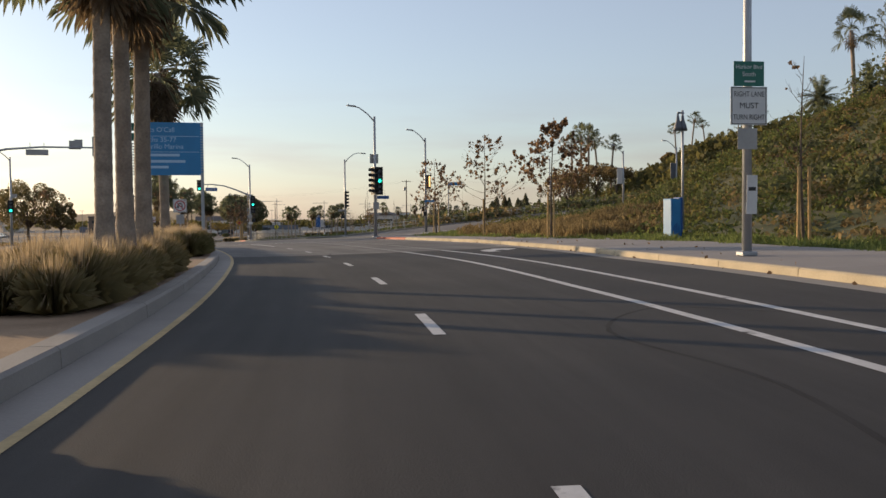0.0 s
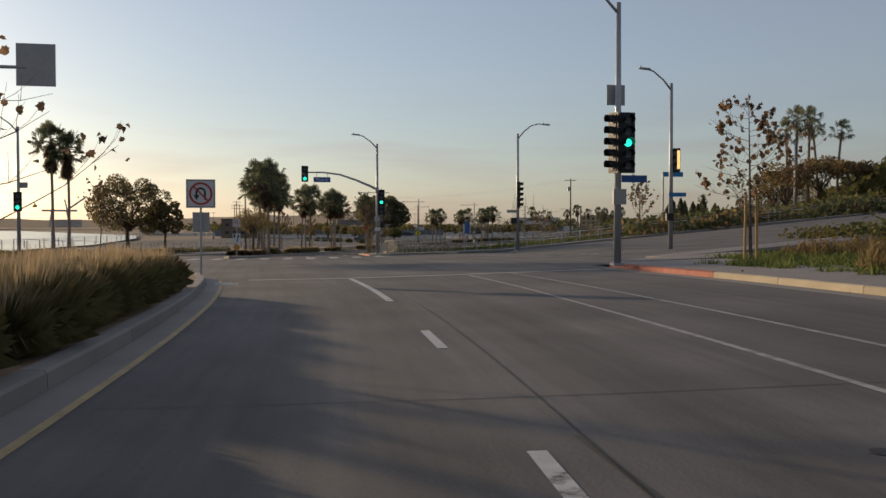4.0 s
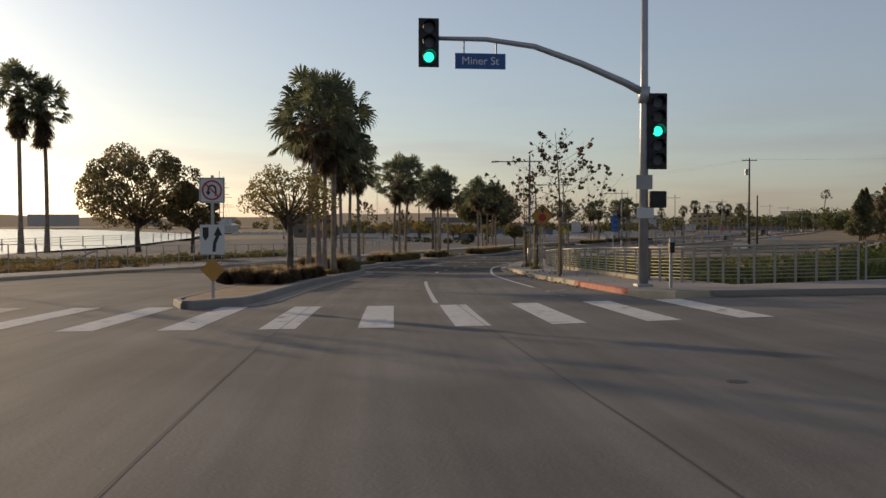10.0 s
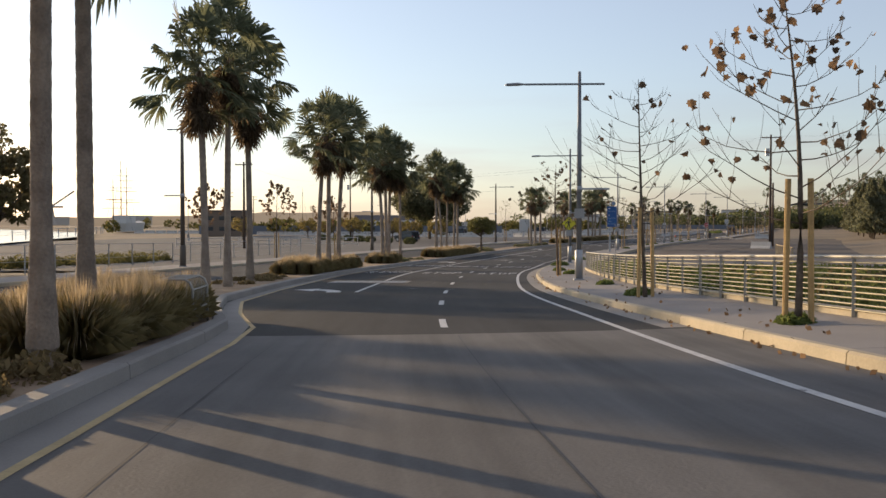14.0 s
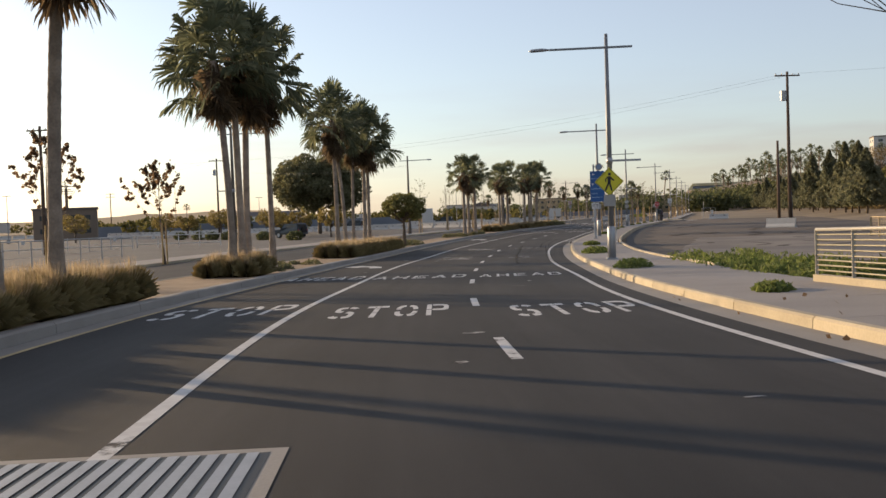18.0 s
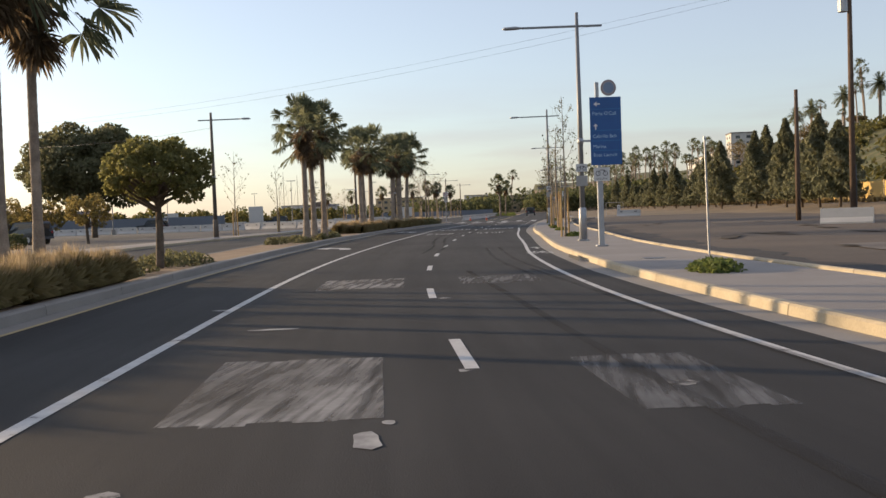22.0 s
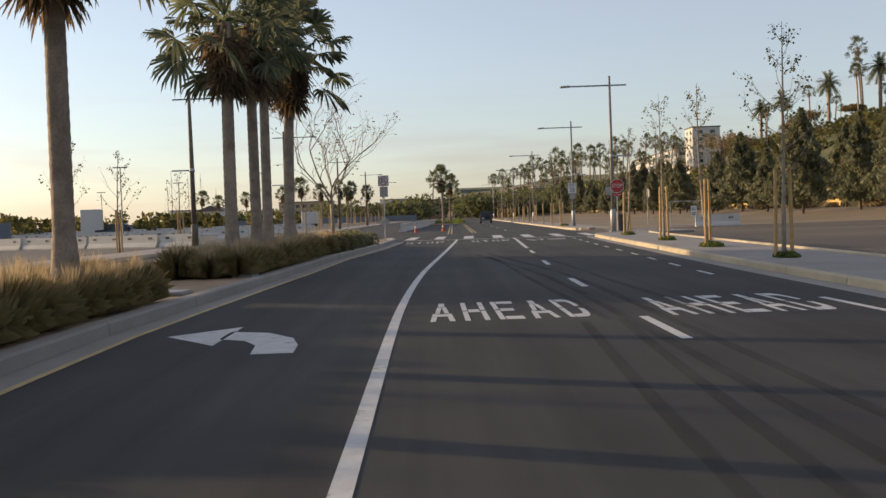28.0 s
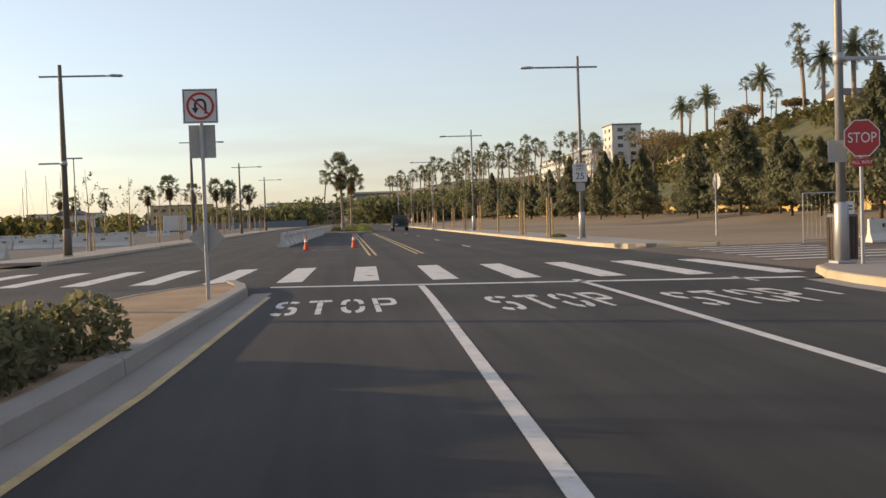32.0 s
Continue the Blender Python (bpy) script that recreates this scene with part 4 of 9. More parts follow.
tagged(meshob("stop_line", v0, [(0, 3, 2, 1)], PAINT), "white stop line across the lanes", "road marking", kind="structure")
for j in range(-6, 6):
    o = -0.35 + 1.78 * j
    a0 = 306.6 - 0.3 * (o + 0.3)
    v0 = [at(a0, o - 0.3, MK), at(a0, o + 0.3, MK), at(a0 + 6.6, o + 0.3 + 0.15, MK), at(a0 + 6.6, o - 0.3 + 0.15, MK)]
    tagged(meshob("crosswalk_bar", v0, [(0, 1, 2, 3)], PAINT), "broad white crosswalk bar", "crosswalk", kind="structure")
for j in range(7):
    strip("crosswalk_bar", 308.6 + 1.45 * j, 309.0 + 1.45 * j, 10.4 + 0.15 * j, 15.5, 0.006, PAINT, 0.6, 2, kind="structure", label="worn white crosswalk bar on the side road", category="crosswalk")
    strip("crosswalk_bar", 305.5 + 1.6 * j, 305.9 + 1.6 * j, -21.5, -15.8, 0.006, PAINT_WORN, 0.6, 2, kind="structure", label="worn white crosswalk bar to the car park", category="crosswalk")
for o, w in ((0.15, 0.1), (0.4, 0.1), (2.0, 0.1), (2.25, 0.1)):
    stripe("centre_line_yellow", 322, 384, o, w, "yellow centre line", PAINT_YELLOW, step=6)
for s in (328, 342, 357, 372, 388, 404, 420):
    stripe("lane_dash", s, s + 3, 4.9, 0.12, "white lane dash", step=3)
strip("far_stop_bar", 331, 331.3, -2.4, 0, MK, PAINT_WORN, 1, kind="structure", label="worn white line in the far lane", category="road marking")

# stencilled words, letters as pieces with bridges between
# strokes of the stencil: (x0, y0, x1, y1) bars, (cx, cy, rx, ry, thickness x, thickness y, from, to) arcs in degrees
GLYPH = {
    "S": [(0.5, 0.74, 0.5, 0.26, 0.22, 0.15, 20, 86), (0.5, 0.74, 0.5, 0.26, 0.22, 0.15, 94, 262), (0.5, 0.29, 0.5, 0.29, 0.22, 0.15, -82, 82), (0.5, 0.29, 0.5, 0.29, 0.22, 0.15, 200, 266)],
    "T": [(0, 0.84, 0.37, 1), (0.40, 0.84, 0.60, 1), (0.63, 0.84, 1, 1), (0.38, 0.44, 0.62, 0.81), (0.38, 0, 0.62, 0.41)],
    "O": [(0.5, 0.5, 0.5, 0.5, 0.22, 0.15, -84, -5), (0.5, 0.5, 0.5, 0.5, 0.22, 0.15, 5, 84), (0.5, 0.5, 0.5, 0.5, 0.22, 0.15, 96, 175), (0.5, 0.5, 0.5, 0.5, 0.22, 0.15, 185, 264)],
    "P": [(0, 0.52, 0.22, 1), (0, 0, 0.22, 0.48), (0.26, 0.86, 0.6, 1), (0.26, 0.42, 0.6, 0.56), (0.6, 0.71, 0.4, 0.29, 0.22, 0.15, -90, 90)],
    "A": [(0.36, 0.78, 0.64, 1), (0.2, 0.4, 0.4, 0.76), (0.6, 0.4, 0.8, 0.76), (0, 0, 0.22, 0.38), (0.78, 0, 1, 0.38), (0.28, 0.24, 0.72, 0.36)],
    "H": [(0, 0.52, 0.22, 1), (0, 0, 0.22, 0.48), (0.78, 0.52, 1, 1), (0.78, 0, 1, 0.48), (0.26, 0.42, 0.74, 0.58)],
    "E": [(0, 0.52, 0.22, 1), (0, 0, 0.22, 0.48), (0.26, 0.85, 1, 1), (0.26, 0.43, 0.85, 0.57), (0.26, 0, 1, 0.15)],
    "D": [(0, 0.52, 0.22, 1), (0, 0, 0.22, 0.48), (0.26, 0.86, 0.5, 1), (0.26, 0, 0.5, 0.14), (0.5, 0.5, 0.5, 0.5, 0.22, 0.15, -90, -4), (0.5, 0.5, 0.5, 0.5, 0.22, 0.15, 4, 90)],
}


def word(text, s0, length, o0, o1, material=None, ds=0.0):
    """Road lettering read by the driver: from s0, length long, between two offsets; ds: how far its right end lies back."""
    w = (o1 - o0) / (len(text) * 1.38 - 0.38)
    base = tagged(new("road_lettering"), "white stencilled road lettering " + text, "road lettering", kind="structure")
    for i, ch in enumerate(text):
        x0 = o0 + i * w * 1.38
        v, f = [], []

        def q(u, t):
            o = x0 + u * w
            v.append(at(s0 + t * length - ds * (o - o0) / (o1 - o0), o, MK))

        for g in GLYPH[ch]:
            k = len(v)
            if len(g) == 4:
                a, b, c, d = g
                sl = 0.10 if ch == "A" and b < 0.7 and (c <= 0.41) else (-0.10 if ch == "A" and a >= 0.59 else 0)
                q(a, b), q(c, b), q(c + sl, d), q(a + sl, d)
                f.append((k, k + 1, k + 2, k + 3))
            else:
                cx, cy, rx, ry, tx, ty, a0, a1 = g
                n = 10
                for m in range(n + 1):
                    a = radians(a0 + (a1 - a0) * m / n)
                    ca, sa = (math.copysign(abs(u) ** 0.68, u) for u in (math.cos(a), math.sin(a)))
                    q(cx + (rx - tx) * ca, cy + (ry - ty) * sa)
                    q(cx + rx * ca, cy + ry * sa)
                f += [(k + 2 * m, k + 2 * m + 1, k + 2 * m + 3, k + 2 * m + 2) for m in range(n)]
        meshob("letter", v, f, material or PAINT, base)
    return base


word("STOP", 168.7, 2.2, -4.65, -2.3, ds=-0.6)
word("STOP", 167.8, 2.4, -1.38, 0.66)
word("STOP", 166.9, 2.3, 1.7, 3.75)
word("AHEAD", 181.7, 1.9, -5.0, -2.45)
word("AHEAD", 181.1, 1.65, -2.0, 0.86)
word("AHEAD", 180.65, 1.65, 1.28, 3.75)
word("STOP", 249.9, 2.6, -0.08, 1.55)
word("STOP", 249.5, 2.6, 3.05, 4.75)
word("AHEAD", 262.5, 2.6, -0.15, 2.1)
word("AHEAD", 262.3, 2.6, 3.1, 5.4)
word("STOP", 299.2, 2.5, -2.0, 0.02)
word("STOP", 298.6, 2.5, 1.5, 3.5)
word("STOP", 298.0, 2.5, 4.4, 6.4)


def arrow(s0, o0, l=2.6, w=1.8, turn=1, label="white left turn arrow on the road"):
    """A turn arrow: stem at the foot, head to the side. turn +1: left."""
    def q(u, t):
        return at(s0 + t * l, o0 - turn * u * w, MK)
    stem = [(-0.42, 0), (-0.16, 0), (-0.12, 0.28), (-0.0, 0.46), (0.2, 0.55), (0.2, 0.84), (-0.1, 0.74), (-0.32, 0.5), (-0.4, 0.25)]
    head = [(0.17, 0.32), (0.62, 0.72), (0.17, 1.05)]
    v = [q(*p) for p in stem] + [q(*p) for p in head]
    f = [(0, 1, 2, 8), (8, 2, 3, 7), (7, 3, 4, 6), (6, 4, 5), (9, 10, 11)]
    tagged(meshob("turn_arrow", v, f if turn < 0 else [x[::-1] for x in f], PAINT), label, "road arrow", kind="structure")


arrow(148.4, -3.1)
arrow(190.2, -3.75)
arrow(231.3, -3.2)
arrow(260.0, -2.4)
arrow(30.6, 7.0, 3.3, 1.7, -1, "white right turn arrow in the turning lane")


def cycle_symbol(s0, o0, w, l, material, label):
    """A stencilled bicycle: two wheels side by side across the lane, frame bars between, and a small chevron ahead."""
    base = tagged(new("cycle_symbol"), label, "road marking", kind="structure")

    def ring(cu, r, th, a0, a1):
        v = []
        for m in range(15):
            a = radians(a0 + (a1 - a0) * m / 14)
            for rr_ in (r - th, r):
                v.append(at(s0 + l * (0.3 + rr_ * 1.1 * math.sin(a)), o0 + w * (cu + rr_ * math.cos(a)), MK))
        meshob("wheel", v, [(2 * m, 2 * m + 1, 2 * m + 3, 2 * m + 2) for m in range(14)], material, base)

    def bar(u0, t0, u1, t1, th):
        d = Vector((u1 - u0, t1 - t0)).normalized()
        e = Vector((d.y, -d.x)) * th / 2
        v = [at(s0 + l * (t + sg * e.y), o0 + w * (u + sg * e.x), MK) for u, t, sg in ((u0, t0, -1), (u0, t0, 1), (u1, t1, 1), (u1, t1, -1))]
        meshob("frame_bar", v, [(0, 1, 2, 3)], material, base)

    ring(-0.28, 0.24, 0.07, 10, 172), ring(-0.28, 0.24, 0.07, 188, 352)
    ring(0.28, 0.24, 0.07, 10, 172), ring(0.28, 0.24, 0.07, 188, 352)
    bar(-0.24, 0.36, -0.1, 0.78, 0.07), bar(-0.08, 0.8, 0.22, 0.74, 0.07), bar(0.2, 0.86, 0.27, 0.4, 0.07), bar(-0.04, 0.36, 0.18, 0.7, 0.07), bar(-0.18, 0.9, -0.02, 0.9, 0.07)


def lane_arrow(s0, o0, l, w, material, label):
    base = tagged(new("lane_arrow"), label, "road arrow", kind="structure")
    for nm, pts in (("arrow_stem", [(-0.09, 0), (0.09, 0), (0.09, 0.55), (-0.09, 0.55)]), ("arrow_head", [(-0.5, 0.5), (0, 0.72), (0.5, 0.5), (0, 1.0)])):
        meshob(nm, [at(s0 + t * l, o0 + u * w, MK) for u, t in pts], [(0, 1, 2, 3)], material, base)


cycle_symbol(222.0, 4.68, 0.85, 1.9, PAINT, "white bicycle symbol in the cycle lane")
lane_arrow(225.8, 4.95, 1.5, 0.6, PAINT, "white arrow in the cycle lane")
cycle_symbol(108.4, 4.75, 0.9, 1.7, PAINT_WORN, "worn white bicycle symbol beside the red kerb")
lane_arrow(111.3, 5.5, 1.3, 0.5, PAINT_WORN, "worn white arrow in the cycle lane")
for s0, s1, o0, o1 in ((197.6, 200.7, -1.42, 0.13), (197.4, 200.1, 1.88, 2.95), (209.6, 212.4, -1.28, 0.43), (209.9, 212.1, 1.6, 3.2)):
    base = tagged(new("ground_off_marking"), "patch of ground-off white road paint", "road marking", kind="structure")
    rr = random.Random(int(s0 * 10))
    n = 5
    for k in range(n):
        a, c = o0 + (o1 - o0) * k / n, o0 + (o1 - o0) * (k + 1) / n
        strip("paint_streak", s0 + rr.uniform(0, 0.12), s1 - rr.uniform(0, 0.12), a, c, 0.0025, PAINT_GHOST if o1 < 1 else PAINT_SCRAPED, 1.5, parent=base)
rr = random.Random(4)
for k in range(24):
    s = rr.choice((rr.uniform(175, 215), rr.uniform(150, 165), rr.uniform(183, 200)))
    o = rr.uniform(-3.5, 3.0)
    w, l = rr.uniform(0.06, 0.26), rr.uniform(0.04, 0.16)
    v = [at(s + l * math.sin(a) * rr.uniform(0.6, 1), o + w * math.cos(a) * rr.uniform(0.6, 1), MK) for a in [i * math.pi / 4 for i in range(8)]]
    tagged(meshob("paint_spot", v, [tuple(range(8))[::-1]], PAINT_WORN), "worn scrap of white road paint", "road marking", kind="structure")
for s, o, l, w in ((203.4, -1.25, 0.1, 0.4), (197.0, 0.02, 0.3, 0.12), (197.5, 0.16, 0.1, 0.06)):
    v = [at(s + l * math.sin(a) * rr.uniform(0.6, 1), o + w * math.cos(a) * rr.uniform(0.6, 1), MK) for a in [i * math.pi / 5 for i in range(10)]]
    tagged(meshob("paint_spot", v, [tuple(range(10))[::-1]], PAINT_SLAB), "ragged scrap of white road paint", "road marking", kind="structure")
# seams in the concrete, and tyre marks
for a, b, o in ((36, 67.5, table([(36, 1.5), (46, 1.6), (67.5, 1.75)])), (67.5, 104, table([(67.5, 1.8), (90, 1.9), (104, 1.65)])), (67.5, 131, -1.54), (104, 132, table([(104, 1.65), (118, 1.3), (132, 1.2)]))):
    stripe("slab_seam", a, b, o, 0.013, "dark open seam between concrete slabs", CRACK, MK + 0.002, 2)
for s in (42.5, 51):
    strip("slab_seam", s, s + 0.016, -2.0, 7.5 if s < 104 else 4.0, 0.003, CRACK, 0.05, 6, kind="structure", label="dark open seam between concrete slabs", category="seam")


MARKS = itertools.count()


def skid(pts, w, label):
    dz = 0.0022 + 0.00045 * (next(MARKS) % 24)
    p = [Vector((a, b)) for a, b in pts]
    out = []
    for i in range(len(p) - 1):
        a, b, c, d = p[max(i - 1, 0)], p[i], p[i + 1], p[min(i + 2, len(p) - 1)]
        for k in range(6):
            u = k / 6
            out.append(0.5 * (2 * b + (c - a) * u + (2 * a - 5 * b + 4 * c - d) * u * u + (3 * b - a - 3 * c + d) * u ** 3))
    out.append(p[-1])
    v, f = [], []
    for i, q in enumerate(out):
        d = (out[min(i + 1, len(out) - 1)] - out[max(i - 1, 0)]).normalized()
        n = Vector((d.y, -d.x)) * w / 2
        v += [at(q.x - n.x, q.y - n.y, dz), at(q.x + n.x, q.y + n.y, dz)]
    f = [(2 * i, 2 * i + 1, 2 * i + 3, 2 * i + 2) for i in range(len(out) - 1)]
    tagged(meshob("tyre_mark", v, f, RUBBER_MARK), label, "tyre mark", kind="structure")


for d in (0, 0.1, 0.19):
    skid([(80.4 + d, 2.9 - d), (81.5, 2.5 - d), (82.8, 2.5 - d), (84.1, 2.85 - d), (85.3 + d, 3.4), (86.2 + d, 4.3), (87.1 + d, 6.4), (87.6 + d, 9)], 0.06, "curved black tyre mark on concrete")
skid([(61.9, 2.4), (62.1, 3.3), (62.6, 3.75), (63.4, 3.6), (63.7, 3.0), (63.3, 2.1), (62.4, 2.0), (61.9, 2.4)], 0.045, "thin round tyre mark on concrete")
skid([(62.7, 0.4), (63.4, 0.2), (63.6, -0.6), (63.2, -1.2)], 0.04, "thin curved tyre mark on concrete")
skid([(3, 2.4), (6, 2.9), (9, 2.6), (11, 3.8), (10, 5)], 0.06, "thin curved tyre mark on asphalt")
for o in (0.35, 0.85):
    skid([(225, o + 0.4), (230, o + 0.7), (234, o + 0.66), (240, o + 0.6), (252, o + 0.9), (262, o + 1.5)], 0.13, "dark braking mark on asphalt")
    skid([(243, o + 1.4), (252, o + 1.9), (262, o + 2.1), (272, o + 2.0), (284, o + 0.9)], 0.14, "dark braking mark on asphalt")
    skid([(212, o + 2.9), (219, o + 2.7), (228, o + 2.8)], 0.12, "faint dark tyre mark on asphalt")
for a, b, o in ((262, 282, 1.9), (190, 214, 2.2)):
    for d in (0, 1.5):
        skid([(a, o + d + 0.3), (a + (b - a) * 0.35, o + d + 0.12), (a + (b - a) * 0.7, o + d), (b, o + d - 0.25)], 0.13, "dark braking mark on asphalt")
skid([(26, 1.4), (31, 1.0), (36, 1.6), (41, 1.5)], 0.05, "dark tar seam on asphalt")

# valve box covers in the median earth
for s, o in ((267.3, -4.9), (272.4, -4.6)):
    cover_box = tagged(new("valve_box"), "grey-green valve box cover in the median earth", "valve box", "valve boxes")
    cover_box.matrix_basis = Matrix.Translation(at(s, o, 0.13)) @ pose(0, 0, 0, 0, 0, yaw(s))
    part("rim", box(B(), -0.26, 0.26, -0.36, 0.36, 0, 0.07, 0.015), CONCRETE, cover_box)
    part("lid", box(B(), -0.22, 0.22, -0.32, 0.32, 0.07, 0.085, 0.006), SIGN_BACK, cover_box)

# ---------- palms ----------
def fan_leaf(v, f, base, direction, stem, size, droop, rng, blades=13):
    """One fan frond: a stem, then narrow blades spread in a folded fan whose ends hang down."""
    d = direction.normalized()
    side = d.cross(Vector((0, 0, 1)))
    side = side.normalized() if side.length > 0.01 else Vector((1, 0, 0))
    roll = rng.uniform(-0.95, 0.95)
    up = side.cross(d)
    side, up = side * math.cos(roll) + up * math.sin(roll), up * math.cos(roll) - side * math.sin(roll)
    mid = base + d * stem * 0.55
    p = base + d * stem + Vector((0, 0, -droop * stem * 0.22))
    k = len(v)
    v += [base - side * 0.03, base + side * 0.03, mid + side * 0.018, p + side * 0.012, p - side * 0.012, mid - side * 0.018]
    f.append((k, k + 1, k + 2, k + 3, k + 4, k + 5))
    for i in range(blades):
        a = radians(-105 + 210 * i / (blades - 1) + rng.uniform(-4, 4))
        fold = abs(math.sin(a))
        bd = (d * math.cos(a) + side * math.sin(a) * 0.9 + up * (0.28 - 0.3 * fold + rng.uniform(-0.08, 0.08))).normalized()
        l = size * (0.78 + 0.22 * math.cos(a)) * rng.uniform(0.88, 1.1)
        n = bd.cross(up).normalized()
        w = size * 0.05
        m = p + bd * l * 0.4
        q = p + bd * l * 0.78 + Vector((0, 0, -droop * l * 0.16))
        t = p + bd * l * 0.9 + Vector((0, 0, -droop * l * (0.34 + 0.2 * fold)))
        k = len(v)
        v += [p, m - n * w, q - n * w * 0.7, t, q + n * w * 0.7, m + n * w]
        f.append((k, k + 1, k + 2, k + 3, k + 4, k + 5))


def palm(name, h, r, crown, seed, fronds=44, dead=40, blades=13, label="", skirt=1.0, m=None, group="", rings=True):
    """A fan palm: h is the height of the crown's heart; crown its radius."""
    rng = random.Random(seed)
    ob = thing(name, m or Matrix(), label, "palm tree", group)
    bm = B()
    lean = Vector((rng.uniform(-0.02, 0.02), rng.uniform(-0.02, 0.02)))
    pts, rad = [], []
    n = 64 if rings else 8
    for i in range(n + 1):
        t = i / n
        pts.append((lean.x * h * t * t * 3, lean.y * h * t * t * 3, h * t - 0.2 * (i == 0)))
        base_r = r * (1.35 - 0.5 * min(t * 5, 1) if t < 0.2 else 0.85 - 0.12 * t)
        rad.append(base_r * (1 + (0.022 if i % 2 else -0.018)))
    tube(bm, pts, rad, 12 if rings else 7)
    part("trunk", bm, BARK, ob)
    heart = Vector(pts[-1])
    v, f = [], []
    for i in range(fronds):
        el = radians(82 - 120 * (i + rng.uniform(-1, 1)) / fronds)
        az = i * 2.399 + rng.uniform(-0.35, 0.35)
        d = Vector((math.cos(az) * math.cos(el), math.sin(az) * math.cos(el), math.sin(el)))
        stem = crown * rng.uniform(0.5, 0.95)
        fan_leaf(v, f, heart + Vector((0, 0, 0.25 * math.sin(el))), d, stem, crown * rng.uniform(0.42, 0.6), rng.uniform(0.1, 0.35) + 0.55 * max(0, math.cos(el)), rng, blades + 8)
    meshob("crown", v, f, LEAF_PALM, ob)
    v, f = [], []
    for i in range(dead):
        az = i * 2.399 + rng.uniform(-0.4, 0.4)
        u = rng.random()
        el = radians(-88 + 44 * u * u)
        d = Vector((math.cos(az) * math.cos(el), math.sin(az) * math.cos(el), math.sin(el)))
        z = 0.1 - rng.uniform(0.0, skirt)
        fan_leaf(v, f, heart + Vector((math.cos(az) * r * 0.9, math.sin(az) * r * 0.9, z)), d, crown * 0.24, crown * rng.uniform(0.28, 0.42), 0.4, rng, max(6, blades - 2))
    meshob("skirt", v, f, LEAF_DEAD, ob, "skirt of dry brown fronds")
    return ob


PALM_LABEL = "tall fan palm with a brown frond skirt in the median"
kinds = [palm("fan_palm", 5.9, 0.17, 1.46, 11, fronds=30, dead=74, skirt=1.15, label=PALM_LABEL, group="median palms", m=Matrix.Translation(at(240.3, -5.7, 0.14))),
         palm("fan_palm", 6.3, 0.165, 1.42, 12, fronds=28, dead=70, skirt=1.3, label=PALM_LABEL, group="median palms", m=Matrix.Translation(at(244.9, -5.5, 0.14))),
         palm("fan_palm", 5.6, 0.175, 1.5, 13, fronds=31, dead=74, skirt=1.1, label=PALM_LABEL, group="median palms", m=Matrix.Translation(at(243.0, -5.75, 0.14)))]
SLIM_LABEL = "slim tall fan palm with a brown frond skirt in the median"
slim = [palm("fan_palm", 6.9, 0.135, 1.72, 14, fronds=30, dead=70, skirt=1.3, label=SLIM_LABEL, group="median palms", m=Matrix.Translation(at(146.9, -6.4, 0.14))),
        palm("fan_palm", 7.8, 0.135, 1.75, 15, fronds=30, dead=70, skirt=1.5, label=SLIM_LABEL, group="median palms", m=Matrix.Translation(at(149.8, -6.45, 0.14))),
        palm("fan_palm", 7.2, 0.14, 1.8, 16, fronds=31, dead=70, skirt=1.3, label=SLIM_LABEL, group="median palms", m=Matrix.Translation(at(153.3, -6.54, 0.14)))]
rng = random.Random(3)


def place_palm(s, o, top, k=None, g=0.14):
    """top: height of the crown's tips above the ground there."""
    k = rng.randrange(3) if k is None else k
    src = (slim if 120 < s < 215 else kinds)[k]
    hh = ((6.9, 7.8, 7.2) if 120 < s < 215 else (5.9, 6.3, 5.6))[k] + 1.3
    sc = top / hh
    p = at(s, o, g)
    return copy_thing(src, Matrix.LocRotScale(p, Euler((0, 0, rng.uniform(0, 6.28))), (sc,) * 3))


for s, o, top in ((13.9, -3.24, 6.6), (15.9, -3.3, 7.0), (18.8, -3.43, 7.5), (38.8, -4.5, 8.6), (42.4, -4.6, 9.4),
                  (122.3, -3.83, 7.6), (124.4, -3.7, 8.0), (126.4, -3.75, 7.3), (127.1, -3.44, 8.3), (129.6, -3.8, 7.8),
                  (164.2, -6.1, 8.1), (166.5, -6.1, 8.6), (168.8, -6.1, 8.7),
                  (183.2, -6.85, 8.4), (184.6, -6.95, 8.9), (185.3, -6.95, 8.6), (186.6, -6.4, 8.2),
                  (205.6, -8.05, 9.0), (207.8, -8.1, 8.4), (209.4, -8.0, 8.2), (210.4, -7.5, 8.4), (213.0, -7.8, 8.3),
                  (257.8, -5.22, 7.0), (260.4, -5.4, 7.4), (263.5, -5.4, 7.6),
                  (273.3, -5.06, 7.7), (275.3, -4.83, 7.9), (278.4, -5.1, 8.3), (280.8, -4.84, 8.4),
                  (393.4, -0.9, 8.4), (397.4, 0.1, 7.4)):
    place_palm(s, o, top)
tall = palm("tall_fan_palm", 14.6, 0.24, 2.3, 21, skirt=3.6, dead=170, label="very tall fan palm with a long brown skirt", group="waterfront palms", m=Matrix.Translation((-111.8, 132.9, 1.4)))
# Two unseen palms, added so that their shadows band the crossing.
slender = palm("tall_fan_palm", 14.6, 0.2, 2.0, 22, fronds=30, skirt=1.2, dead=40, label="unseen tall fan palm added for its shadow on the crossing", group="waterfront palms", m=Matrix.Translation((-93.0, 92.4, 1.4)))
copy_thing(slender, pose(-93.0, 95.2, 1.4, 0, 0, 200))
